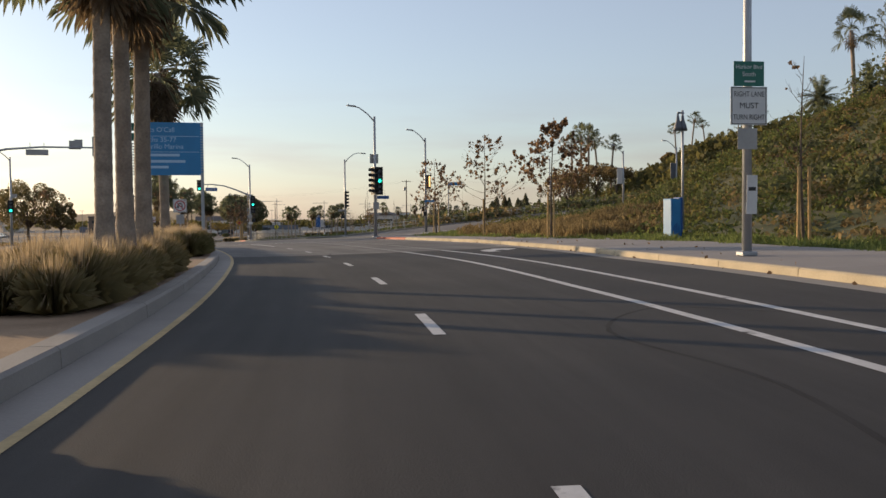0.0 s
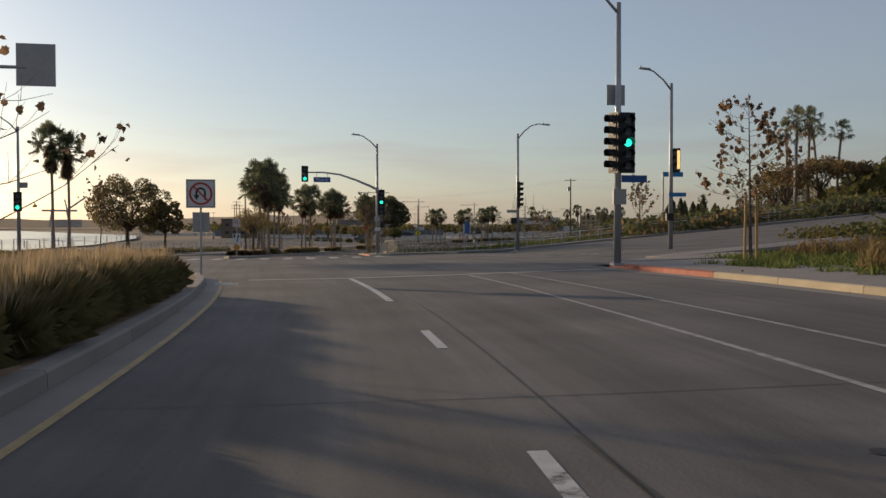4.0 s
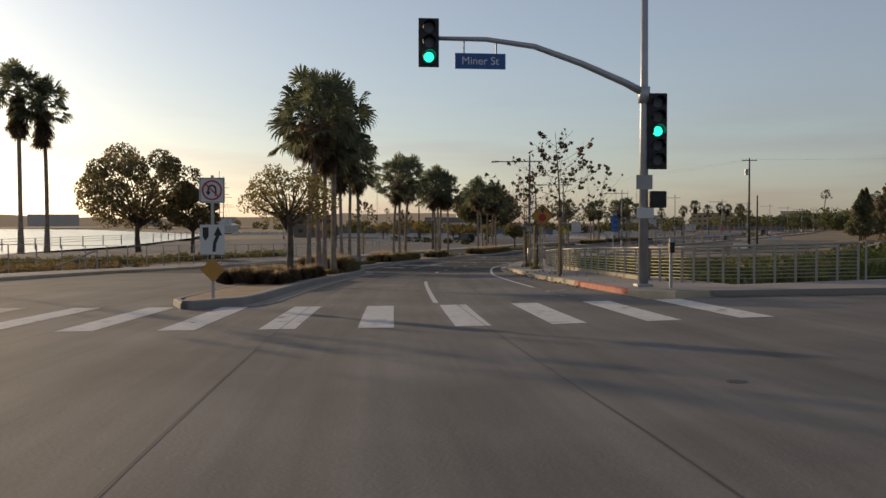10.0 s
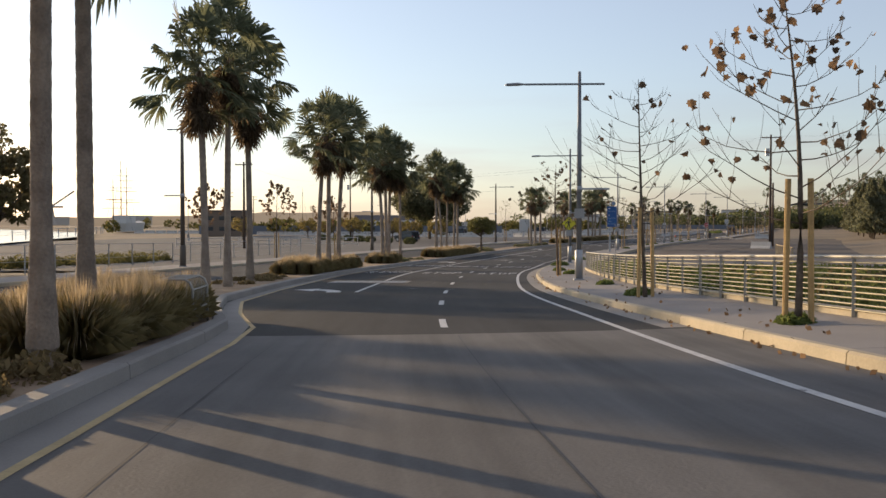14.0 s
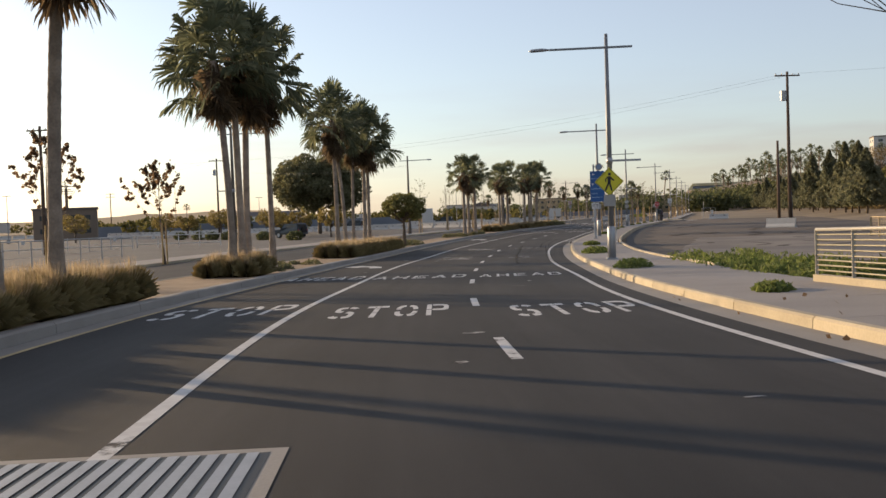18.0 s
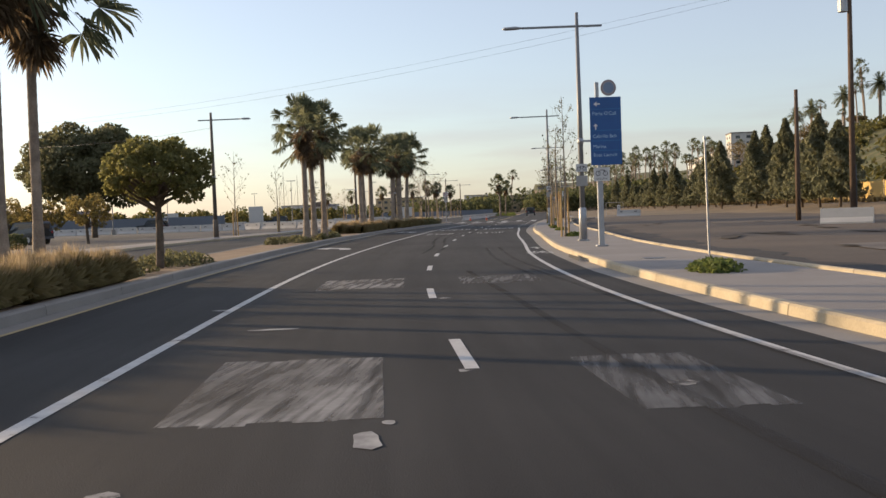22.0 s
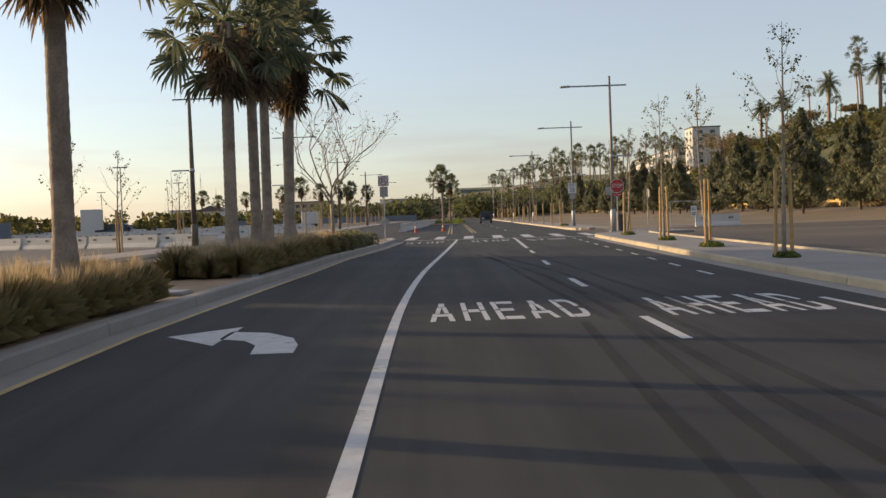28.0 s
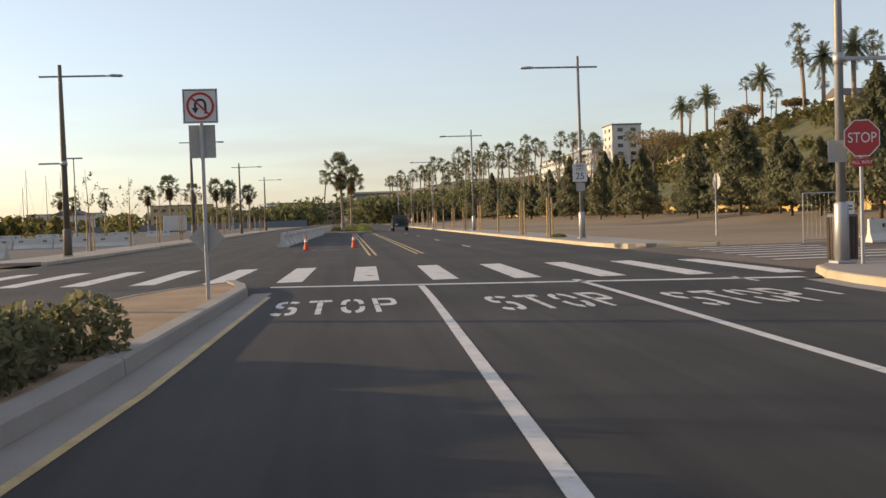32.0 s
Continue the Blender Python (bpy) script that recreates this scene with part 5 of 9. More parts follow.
copy_thing(tall, pose(-111.6, 135.6, 1.4, 2.2, -3.0, 120) @ Matrix.Diagonal((0.94, 0.94, 0.93, 1)))


# ---------- street lamps and signals ----------
def lamp_t(m, label, group, arm=4.28, pole=0.105, colour=None):
    """A slim grey street lamp with a straight cross arm; the long arm points to local +x."""
    ob = thing("street_lamp", m, label, "street lamp", group)
    bm = box(B(), -0.2, 0.2, -0.2, 0.2, 0, 0.06, 0.01)
    part("base_plate", bm, STEEL, ob)
    part("base_sleeve", tube(B(), [(0, 0, 0.05), (0, 0, 1.25), (0, 0, 1.3)], [pole + 0.05, pole + 0.045, pole + 0.005], 8), colour or STEEL, ob)
    part("pole", tube(B(), [(0, 0, 1.25), (0, 0, 5), (0, 0, 8.85)], [pole, pole * 0.86, pole * 0.57], 8), colour or POLE_GREY, ob)
    part("cross_arm", box(B(), -0.95, 2.1, -0.035, 0.035, 8.28, 8.36, 0.01), POLE_GREY, ob)
    bm = B()
    tube(bm, [(2.05, 0, 8.33), (2.35, 0, 8.34), (2.75, 0, 8.31), (2.85, 0, 8.28)], [0.05, 0.13, 0.12, 0.03], 8)
    for q in bm.verts:
        q.co.z = 8.32 + (q.co.z - 8.32) * 0.55
    part("lamp_head", bm, STEEL, ob, "flat grey lamp head")
    part("banner_arm", box(B(), -1.15, 0, -0.04, 0.04, arm, arm + 0.08, 0.01), STEEL, ob)
    part("collar", tube(B(), [(0, 0, arm - 0.08), (0, 0, arm + 0.16)], [pole + 0.01, pole + 0.01], 8), STEEL, ob)
    return ob


LT = "slim grey street lamp with a straight cross arm"
first = lamp_t(Matrix.Translation(at(153.8, 6.1, 0.147)) @ pose(0, 0, 0, 0, 0, yaw(153.8) + 180), LT + " on the pavement", "street lamps", 3.84)
main = lamp_t(Matrix.Translation(at(265.5, 8.22, 0.147)) @ pose(0, 0, 0, 0, 0, yaw(265.5) + 180), LT + " on the pavement", "street lamps")
RIGHT_LAMPS = [(188.2, 6.0), (227.9, 6.9), (304.0, 9.68), (330.3, 10.75), (368, 10.6), (406, 10.6), (444, 10.6), (482, 10.6)]
for s, o in RIGHT_LAMPS:
    copy_thing(first if s < 240 else main, Matrix.LocRotScale(at(s, o, 0.147), Euler((0, 0, radians(yaw(s) + 180))), (1, 1, (0.94 if s < 200 else 0.985) if s < 240 else 1.0)))
far_lamp = lamp_t(Matrix.Translation(at(172.5, -16.7, 0.147)) @ pose(0, 0, 0, 0, 0, yaw(172.5)), "weathered grey-brown street lamp beside the car park", "street lamps", 4.28, 0.15, POLE_BROWN)
for s, o in ((217.5, -18.7), (257.5, -15.6), (303.4, -14.1), (330.5, -13.6), (368, -13.6), (406, -13.6), (444, -13.6)):
    copy_thing(far_lamp, Matrix.LocRotScale(at(s, o, 0.147), Euler((0, 0, radians(yaw(s)))), (1, 1, 1.0)))
first.scale = (1, 1, 0.9)


def davit(ob, h, reach, mat_=STEEL, r=0.1):
    """A tapered pole with a curved arm to local +x and a cobra head."""
    part("base_plate", box(B(), -0.2, 0.2, -0.2, 0.2, 0, 0.08, 0.015), mat_, ob)
    part("pole", tube(B(), [(0, 0, 0.05), (0, 0, h * 0.5), (0, 0, h)], [r * 1.25, r, r * 0.75], 10), mat_, ob)
    part("lamp_arm", tube(B(), [(0, 0, h - 0.35), (reach * 0.25, 0, h + 0.15), (reach * 0.55, 0, h + 0.55), (reach * 0.85, 0, h + 0.7), (reach, 0, h + 0.68)], [0.05, 0.045, 0.04, 0.035, 0.035], 8), mat_, ob)
    bm = tube(B(), [(reach - 0.05, 0, h + 0.68), (reach + 0.12, 0, h + 0.68), (reach + 0.5, 0, h + 0.65), (reach + 0.62, 0, h + 0.62)], [0.04, 0.1, 0.13, 0.04], 8)
    for q in bm.verts:
        if q.co.x > reach - 0.06:
            q.co.z = h + 0.66 + (q.co.z - h - 0.66) * 0.5
    part("lamp_head", bm, SIGN_BACK, ob, "flat cobra lamp head")
    part("photocell", rod(B(), (reach + 0.1, 0, h + 0.71), (reach + 0.1, 0, h + 0.8), 0.035), SIGN_BACK, ob)
    return ob


def signal(ob, x, y, z, n, lit, turn=0.0, back=False):
    """A traffic signal head of n lamps whose face looks to local -y turned by turn degrees; z is its foot."""
    m = Matrix.Translation((x, y, z)) @ pose(0, 0, 0, 0, 0, turn)
    h = 0.355 * n
    bm = box(B(), -0.18, 0.18, -0.02, 0.2, 0, h, 0.02)
    box(bm, -0.25, 0.25, 0.0, 0.012, -0.06, h + 0.06)
    bm.transform(m)
    head = part("signal_head", bm, BLACK, ob, "black traffic signal head")
    for i in range(n):
        zc = 0.178 + 0.355 * i
        bm = B()
        bmesh.ops.create_cone(bm, cap_ends=True, segments=20, radius1=0.125, radius2=0.125, depth=0.02, matrix=Matrix.Translation((0, -0.03, zc)) @ pose(0, 0, 0, 90))
        bm.transform(m)
        part("signal_lens", bm, GREEN_LIGHT if i == lit else STEEL_DARK, head, "lit green lens" if i == lit else "unlit dark lens")
        bm = B()
        pr = [(0.155 * math.cos(radians(a)), 0.155 * math.sin(radians(a))) for a in range(-20, 201, 20)]
        lo = [bm.verts.new((a, -0.02, zc + b)) for a, b in pr]
        hi = [bm.verts.new((a, -0.24 - 0.04 * b / 0.155, zc + b)) for a, b in pr]
        for k in range(len(pr) - 1):
            bm.faces.new((lo[k], lo[k + 1], hi[k + 1], hi[k]))
        bm.transform(m)
        part("visor", bm, BLACK, head)
    return head


def plate(ob, name, x, z, w, h, material, y=-0.14, label="", th=0.006, r=0.02):
    bm = box(B(), x - w / 2, x + w / 2, y - th, y, z - h / 2, z + h / 2)
    return part(name, bm, material, ob, label)


def letters(ob, text, x, z, size, material, y, align="CENTER", label="", stretch=1.0):
    cu = bpy.data.curves.new("lettering", "FONT")
    cu.body, cu.size, cu.align_x, cu.align_y = text, size, align, "CENTER"
    tmp = bpy.data.objects.new("tmp", cu)
    me = bpy.data.meshes.new_from_object(tmp)
    bpy.data.objects.remove(tmp)
    me.transform(pose(x, y, z, 90) @ Matrix.Diagonal((stretch, 1, 1, 1)))
    me.materials.clear()
    me.materials.append(material)
    o = new("lettering", me)
    o.parent = ob
    return tagged(o, label or ("lettering " + text))


def bars(ob, x, z, w, h, material, y):
    return plate(ob, "lettering_bar", x, z, w, h, material, y, "", 0.002)


YJ = yaw(75)
# signal pole on the near corner
p = at(63.0, 9.63, 0.147)
ob = davit(thing("signal_pole", Matrix.Translation(p) @ pose(0, 0, 0, 0, 0, YJ), "galvanised signal pole with lamp arm on the near corner", "traffic signal"), 8.2, -1.9)
signal(ob, 0.28, -0.1, 2.95, 5, 2, 2)
signal(ob, -0.16, 0.0, 2.95, 5, -1, -75)
plate(ob, "sign_back", 0.0, 5.35, 0.6, 0.64, SIGN_BACK, 0.2, "grey back of a square sign")
plate(ob, "control_box", 0.0, 2.15, 0.42, 0.48, SIGN_BACK, -0.12, "pale grey plate", 0.08)
plate(ob, "street_sign", 0.55, 2.72, 0.85, 0.22, BLUE_SIGN, 0.02, "dark blue street name sign", 0.02)
# mast arm pole across the junction
p = at(107.0, 6.5, 0.147)
ob = davit(thing("mast_arm_pole", Matrix.Translation(p) @ pose(0, 0, 0, 0, 0, YJ), "galvanised signal pole with long curved mast arm", "traffic signal"), 8.3, -1.9, STEEL, 0.105)
part("mast_arm", tube(B(), [(0, 0, 4.85), (-0.5, 0, 5.1), (-1.6, 0, 5.55), (-2.8, 0, 5.95), (-4.0, 0, 6.1), (-5.2, 0, 6.1)], [0.1, 0.09, 0.08, 0.07, 0.06, 0.05], 10), STEEL, ob)
part("collar", tube(B(), [(0, 0, 4.6), (0, 0, 5.0)], [0.15, 0.15], 10), STEEL, ob)
signal(ob, -5.42, -0.05, 5.45, 3, 0)
signal(ob, 0.3, -0.12, 3.0, 5, 2, -2)
for x in (-4.55, -3.75):
    part("hanger", rod(B(), (x, 0, 5.75), (x, 0, 6.08), 0.02), STEEL, ob)
plate(ob, "street_sign", -4.15, 5.56, 1.25, 0.38, BLUE_SIGN, -0.01, "dark blue hanging street name sign", 0.03)
letters(ob, "Miner St", -4.15, 5.56, 0.27, TEXT_WHITE, -0.045)
plate(ob, "number_plate", -0.03, 2.62, 0.42, 0.36, SIGN_BACK, -0.14, "blank grey square plate")
plate(ob, "bicycle_sign", 0.0, 1.85, 0.44, 0.26, WHITE_SIGN, -0.14, "small white bicycle lane sign")
signal_box = box(B(), 0.15, 0.55, -0.15, 0.1, 1.98, 2.4, 0.02)
part("pedestrian_signal", signal_box, BLACK, ob, "black pedestrian signal box")
ob = thing("push_button_post", Matrix.Translation(at(105.9, 6.9, 0.147)) @ pose(0, 0, 0, 0, 0, YJ), "short grey push button post", "post")
part("post", rod(B(), (0, 0, 0), (0, 0, 1.15), 0.04), STEEL, ob)
part("push_button", box(B(), -0.06, 0.06, -0.1, 0.04, 0.85, 1.1, 0.01), BLACK, ob)
part("cap", rod(B(), (0, 0, 1.15), (0, 0, 1.2), 0.05), STEEL, ob)
# pole at the far right corner
p = Vector((-33.2, 95.0, 2.85))
ob = davit(thing("signal_pole", Matrix.Translation(p) @ pose(0, 0, 0, 0, 0, YJ), "galvanised signal pole with lamp arm at the cross street", "traffic signal"), 8.1, 1.7)
signal(ob, 0.14, 0.0, 3.0, 5, -1, 80)
plate(ob, "pedestrian_signal", -0.3, 2.1, 0.4, 0.4, BLACK, 0.1, "black pedestrian signal box", 0.2)
plate(ob, "street_sign", -0.4, 2.75, 0.7, 0.2, SIGN_BACK, 0.1, "grey street name sign")
# pole up the cross street
p = Vector((-20.5, 79.7, 3.35))
ob = davit(thing("signal_pole", Matrix.Translation(p) @ pose(0, 0, 0, 0, 0, YJ), "galvanised signal pole, its signal face glowing amber for sunlight", "traffic signal"), 8.3, -1.7)
h5 = signal(ob, 0.22, 0.0, 4.0, 3, -1, -35)
# Sunlight on the unlit head, painted as a glowing box.
part("amber_face", box(B(), 0.2, 0.32, -0.32, -0.28, 4.1, 5.0), AMBER_SUN, h5, "glowing panel standing for amber sunlight on the signal face")
plate(ob, "street_sign", 0.3, 2.85, 0.9, 0.2, LIGHT_BLUE, -0.12, "light blue street name sign")
plate(ob, "pedestrian_signal", -0.15, 1.75, 0.36, 0.36, BLACK, -0.1, "black pedestrian signal box", 0.2)
# mast arm pole on the left corner
p = at(65.0, -17.8, 0.1)
ob = thing("mast_arm_pole", Matrix.Translation(p) @ pose(0, 0, 0, 0, 0, YJ), "galvanised mast arm pole on the far corner", "traffic signal")
davit(ob, 8.0, 1.8, STEEL, 0.125)
part("mast_arm", tube(B(), [(0, 0, 4.3), (1, 0, 4.85), (2.5, 0, 5.65), (4.5, 0, 6.08), (6.5, 0, 6.24), (9.7, 0, 6.24)], [0.1, 0.09, 0.08, 0.07, 0.06, 0.05], 10), STEEL, ob)
plate(ob, "sign_back", 9.97, 6.32, 1.1, 1.25, SIGN_BACK, 0.0, "grey back of a large square sign", 0.03)
plate(ob, "small_sign_back", 8.4, 6.4, 0.7, 0.55, SIGN_BACK, 0.12, "grey back of a small sign", 0.03)
plate(ob, "street_sign", 6.2, 5.9, 1.3, 0.36, SIGN_BACK, 0.0, "grey back of a hanging street sign", 0.03)
for x in (5.8, 6.6):
    part("hanger", rod(B(), (x, 0, 6.05), (x, 0, 6.5), 0.02), STEEL, ob)
plate(ob, "sign_back", 8.6, 6.5, 0.5, 0.5, SIGN_BACK, 0.1, "grey back of a square sign")


# ---------- signs ----------
def post_sign(name, m, h, label, category="sign", r=0.03, square=True):
    ob = thing(name, m, label, category)
    bm = box(B(), -r, r, -r, r, 0, h, 0.005) if square else rod(B(), (0, 0, 0), (0, 0, h), r)
    part("post", bm, STEEL, ob)
    return ob


def diamond(ob, z, half, material, border=True, y=-0.05):
    bm = B()
    fc = poly(bm, [(0, z - half), (half, z), (0, z + half), (-half, z)], y)
    r = bmesh.ops.extrude_face_region(bm, geom=[fc])
    bmesh.ops.translate(bm, verts=[q for q in r["geom"] if isinstance(q, bmesh.types.BMVert)], vec=(0, 0.006, 0))
    bmesh.ops.recalc_face_normals(bm, faces=bm.faces)
    pl = part("sign_plate", bm, material, ob)
    if border:
        bm = B()
        a, b = half * 0.95, half * 0.91
        for k in range(4):
            t0, t1 = k * math.pi / 2, (k + 1) * math.pi / 2
            bm.faces.new([bm.verts.new((math.cos(t) * q, y - 0.003, z + math.sin(t) * q)) for t, q in ((t0, a), (t1, a), (t1, b), (t0, b))])
        part("sign_border", bm, TEXT_BLACK, pl)
    return pl


def ring(ob, x, z, r0, r1, material, y, name="sign_ring", a0=0, a1=360):
    bm = B()
    n = 28
    c = [radians(a0 + (a1 - a0) * i / n) for i in range(n + 1)]
    for i in range(n):
        bm.faces.new([bm.verts.new((x + math.cos(c[j]) * q, y, z + math.sin(c[j]) * q)) for j, q in ((i, r0), (i + 1, r0), (i + 1, r1), (i, r1))])
    return part(name, bm, material, ob)


def no_u_turn(ob, z, w, y=-0.045):
    pl = plate(ob, "sign_plate", 0, z, w, w, WHITE_SIGN, y, "white no U-turn sign")
    e = y - 0.009
    for a, b, c, d in ((-0.47, 0.47, 0.45, 0.47), (-0.47, 0.47, -0.47, -0.45), (-0.47, -0.45, -0.45, 0.45), (0.45, 0.47, -0.45, 0.45)):
        part("sign_border", box(B(), a * w, b * w, e, e + 0.002, z + c * w, z + d * w), TEXT_BLACK, pl)
    ring(pl, 0, z, 0.33 * w, 0.4 * w, RED_SIGN, e - 0.004)
    ring(pl, 0.0, z + 0.04 * w, 0.11 * w, 0.18 * w, TEXT_BLACK, e, "arrow_bend", 0, 180)
    bm = B()
    poly(bm, [(0.11 * w, z - 0.22 * w), (0.18 * w, z - 0.22 * w), (0.18 * w, z + 0.04 * w), (0.11 * w, z + 0.04 * w)], e)
    poly(bm, [(-0.18 * w, z - 0.06 * w), (-0.11 * w, z - 0.06 * w), (-0.11 * w, z + 0.04 * w), (-0.18 * w, z + 0.04 * w)], e)
    poly(bm, [(-0.25 * w, z - 0.05 * w), (-0.145 * w, z - 0.22 * w), (-0.04 * w, z - 0.05 * w)], e)
    part("arrow", bm, TEXT_BLACK, pl)
    bm = B()
    k = 0.26 * w
    poly(bm, [(-k - 0.02 * w, z + k - 0.02 * w), (-k + 0.02 * w, z + k + 0.02 * w), (k + 0.02 * w, z - k + 0.02 * w), (k - 0.02 * w, z - k - 0.02 * w)][::-1], e - 0.006)
    part("slash", bm, RED_SIGN, pl)
    return pl


# turning lane sign post near the start
ob = thing("sign_pole", Matrix.Translation(at(18.7, 8.9, 0.147)) @ pose(0, 0, 0, 0, 0, yaw(18)), "tall pale lamp pole with stacked traffic signs", "sign")
part("base_plate", box(B(), -0.17, 0.17, -0.17, 0.17, 0, 0.1, 0.02), STEEL, ob)
part("pole", tube(B(), [(0, 0, 0.08), (0, 0, 4), (0, 0, 9)], [0.105, 0.09, 0.07], 10), STEEL, ob)
pl = plate(ob, "sign_plate", -0.02, 3.83, 0.68, 0.52, GREEN_SIGN, -0.11, "green guide sign with white words")
letters(pl, "Harbor Blvd", -0.02, 3.97, 0.12, TEXT_WHITE, -0.122)
letters(pl, "South", -0.02, 3.82, 0.13, TEXT_WHITE, -0.122)
bars(pl, 0, 3.67, 0.24, 0.035, TEXT_WHITE, -0.118)
pl = plate(ob, "sign_plate", -0.02, 3.16, 0.82, 0.8, WHITE_SIGN, -0.11, "white lane sign with black words")
for txt, z in (("RIGHT LANE", 3.4), ("MUST", 3.16), ("TURN RIGHT", 2.92)):
    letters(pl, txt, -0.02, z, 0.155 if txt != "MUST" else 0.17, TEXT_BLACK, -0.122, stretch=0.78 if txt != "MUST" else 1)
for a, b, c, d in ((-0.41, 0.37, 3.53, 3.545), (-0.41, 0.37, 2.775, 2.79), (-0.41, -0.395, 2.79, 3.53), (0.355, 0.37, 2.79, 3.53)):
    part("sign_border", box(B(), a, b, -0.121, -0.119, c, d), TEXT_BLACK, pl)
plate(ob, "sign_back", -0.05, 2.47, 0.44, 0.44, SIGN_BACK, -0.11, "blank pale square plate")
plate(ob, "sticker_sign", 0.06, 1.43, 0.24, 0.56, WHITE_SIGN, -0.105, "narrow white parking plate")
bars(ob, 0.06, 1.42, 0.16, 0.08, TEXT_BLACK, -0.112)
plate(ob, "sticker_sign", 0.05, 1.02, 0.24, 0.26, WHITE_SIGN, -0.105, "small white plate")

# large blue direction sign in the median
ob = thing("direction_sign", Matrix.Translation(at(38.1, -3.9, 0.14)) @ pose(0, 0, 0, 0, 0, yaw(34)), "large blue direction sign on two grey posts", "sign")
for x, nm in ((0.85, 0), (-1.1, 1)):
    part("post", box(B(), x - 0.06, x + 0.06, -0.05, 0.05, 0, 5.0 if nm == 0 else 4.8, 0.01), STEEL, ob)
pl = plate(ob, "sign_panel", -0.38, 3.98, 2.36, 2.02, BLUE_SIGN, -0.055, "mid blue sign panel")
pl.data.materials[0] = LIGHT_BLUE
for z in (4.8, 4.42):
    plate(ob, "arrow_panel", -1.75, z, 0.36, 0.3, GREEN_SIGN, -0.055, "small dark green arrow panel")
for k in range(12):
    plate(ob, "slat", -1.75, 4.16 - 0.105 * k, 0.36, 0.045, STEEL, -0.055)
for k in range(18):
    plate(ob, "edge_slat", 0.85, 3.1 + 0.1 * k, 0.1, 0.045, LIGHT_BLUE, -0.055)
PALE_BLUE = mat("pale_blue_lettering", (0.4, 0.58, 0.74), 0.5, var=0.05, bump=0)
for txt, z in (("Ports O'Call", 4.64), ("Berths 35-77", 4.26), ("Cabrillo Marina", 4.0)):
    letters(pl, txt, -1.46, z + 0.06, 0.26, PALE_BLUE, -0.064, "LEFT")
for z, w in ((3.74, 1.4), (3.5, 1.6), (3.28, 1.0)):
    bars(pl, -1.45 + w / 2, z, w * 1.1, 0.1, PALE_BLUE, -0.062)
for z in (4.46, 3.86):
    bars(pl, -0.25, z, 2.0, 0.02, PALE_BLUE, -0.062)
for z in (4.78, 4.4):
    bars(ob, -1.75, z, 0.05, 0.18, TEXT_WHITE, -0.062)

# signs at the median noses
ob = post_sign("no_u_turn_sign", Matrix.Translation(at(64.5, -3.11, 0.14)) @ pose(0, 0, 0, 0, 0, yaw(60)), 2.85, "square white no U-turn sign on a steel post", "sign")
no_u_turn(ob, 2.48, 0.86)
plate(ob, "sign_back", 0, 1.62, 0.5, 0.6, SIGN_BACK, 0.05, "grey sign back")
ob = post_sign("median_sign", Matrix.Translation(at(104.6, -3.75, 0.14)) @ pose(0, 0, 0, 0, 0, yaw(100)), 2.75, "steel post with no U-turn, keep-to-side and amber signs", "sign")
no_u_turn(ob, 2.42, 0.56)
pl = plate(ob, "sign_plate", 0.0, 1.33, 0.54, 0.66, WHITE_SIGN, -0.045, "white keep right sign with a black curved arrow")
bm = B()
poly(bm, [(-0.21, 1.6), (-0.21, 1.4), (-0.15, 1.3), (-0.08, 1.4), (-0.08, 1.6)], -0.055)
poly(bm, [(0.0, 1.06), (0.07, 1.06), (0.09, 1.25), (0.02, 1.27)], -0.055)
poly(bm, [(0.02, 1.27), (0.09, 1.25), (0.16, 1.42), (0.09, 1.44)], -0.055)
poly(bm, [(0.03, 1.42), (0.22, 1.42), (0.125, 1.62)], -0.055)
part("arrow", bm, TEXT_BLACK, pl)
diamond(ob, 0.66, 0.27, AMBER_SIGN, False)

# stop ahead diamond
ob = post_sign("stop_ahead_sign", Matrix.Translation(at(124.4, 5.95, 0.147)) @ pose(0, 0, 0, 0, 0, yaw(122)), 2.9, "amber diamond sign warning of a stop ahead", "sign", 0.028)
pl = diamond(ob, 2.42, 0.5, AMBER_SIGN)
bm = B()
poly(bm, [(0.17 * math.cos(i * math.pi / 4 + math.pi / 8), 2.33 + 0.17 * math.sin(i * math.pi / 4 + math.pi / 8)) for i in range(8)], -0.056)
part("red_octagon", bm, RED_SIGN, pl)
bm = B()
poly(bm, [(-0.04, 2.54), (0.04, 2.54), (0.04, 2.66), (0.11, 2.66), (0, 2.8), (-0.11, 2.66), (-0.04, 2.66)], -0.056)
part("arrow", bm, TEXT_BLACK, pl)

# pedestrian diamond on a lamp
ob = thing("crossing_sign", Matrix.Translation(at(188.0, 5.94, -0.61)) @ pose(0, 0, 0, 0, 0, yaw(184)), "fluorescent yellow pedestrian crossing diamond on a lamp", "sign")
pl = diamond(ob, 3.62, 0.53, YELLOW_SIGN, True, -0.13)
bm = B()
poly(bm, [(0.055 * math.cos(i * math.pi / 5) - 0.02, 3.9 + 0.055 * math.sin(i * math.pi / 5)) for i in range(10)], -0.137)
poly(bm, [(-0.06, 3.82), (0.05, 3.82), (0.06, 3.55), (-0.05, 3.55)][::-1], -0.137)
poly(bm, [(-0.05, 3.56), (0.02, 3.56), (-0.06, 3.28), (-0.12, 3.28)][::-1], -0.137)
poly(bm, [(0.0, 3.56), (0.06, 3.56), (0.18, 3.3), (0.12, 3.28)][::-1], -0.137)
poly(bm, [(-0.05, 3.81), (-0.03, 3.75), (-0.14, 3.64), (-0.19, 3.67)], -0.137)
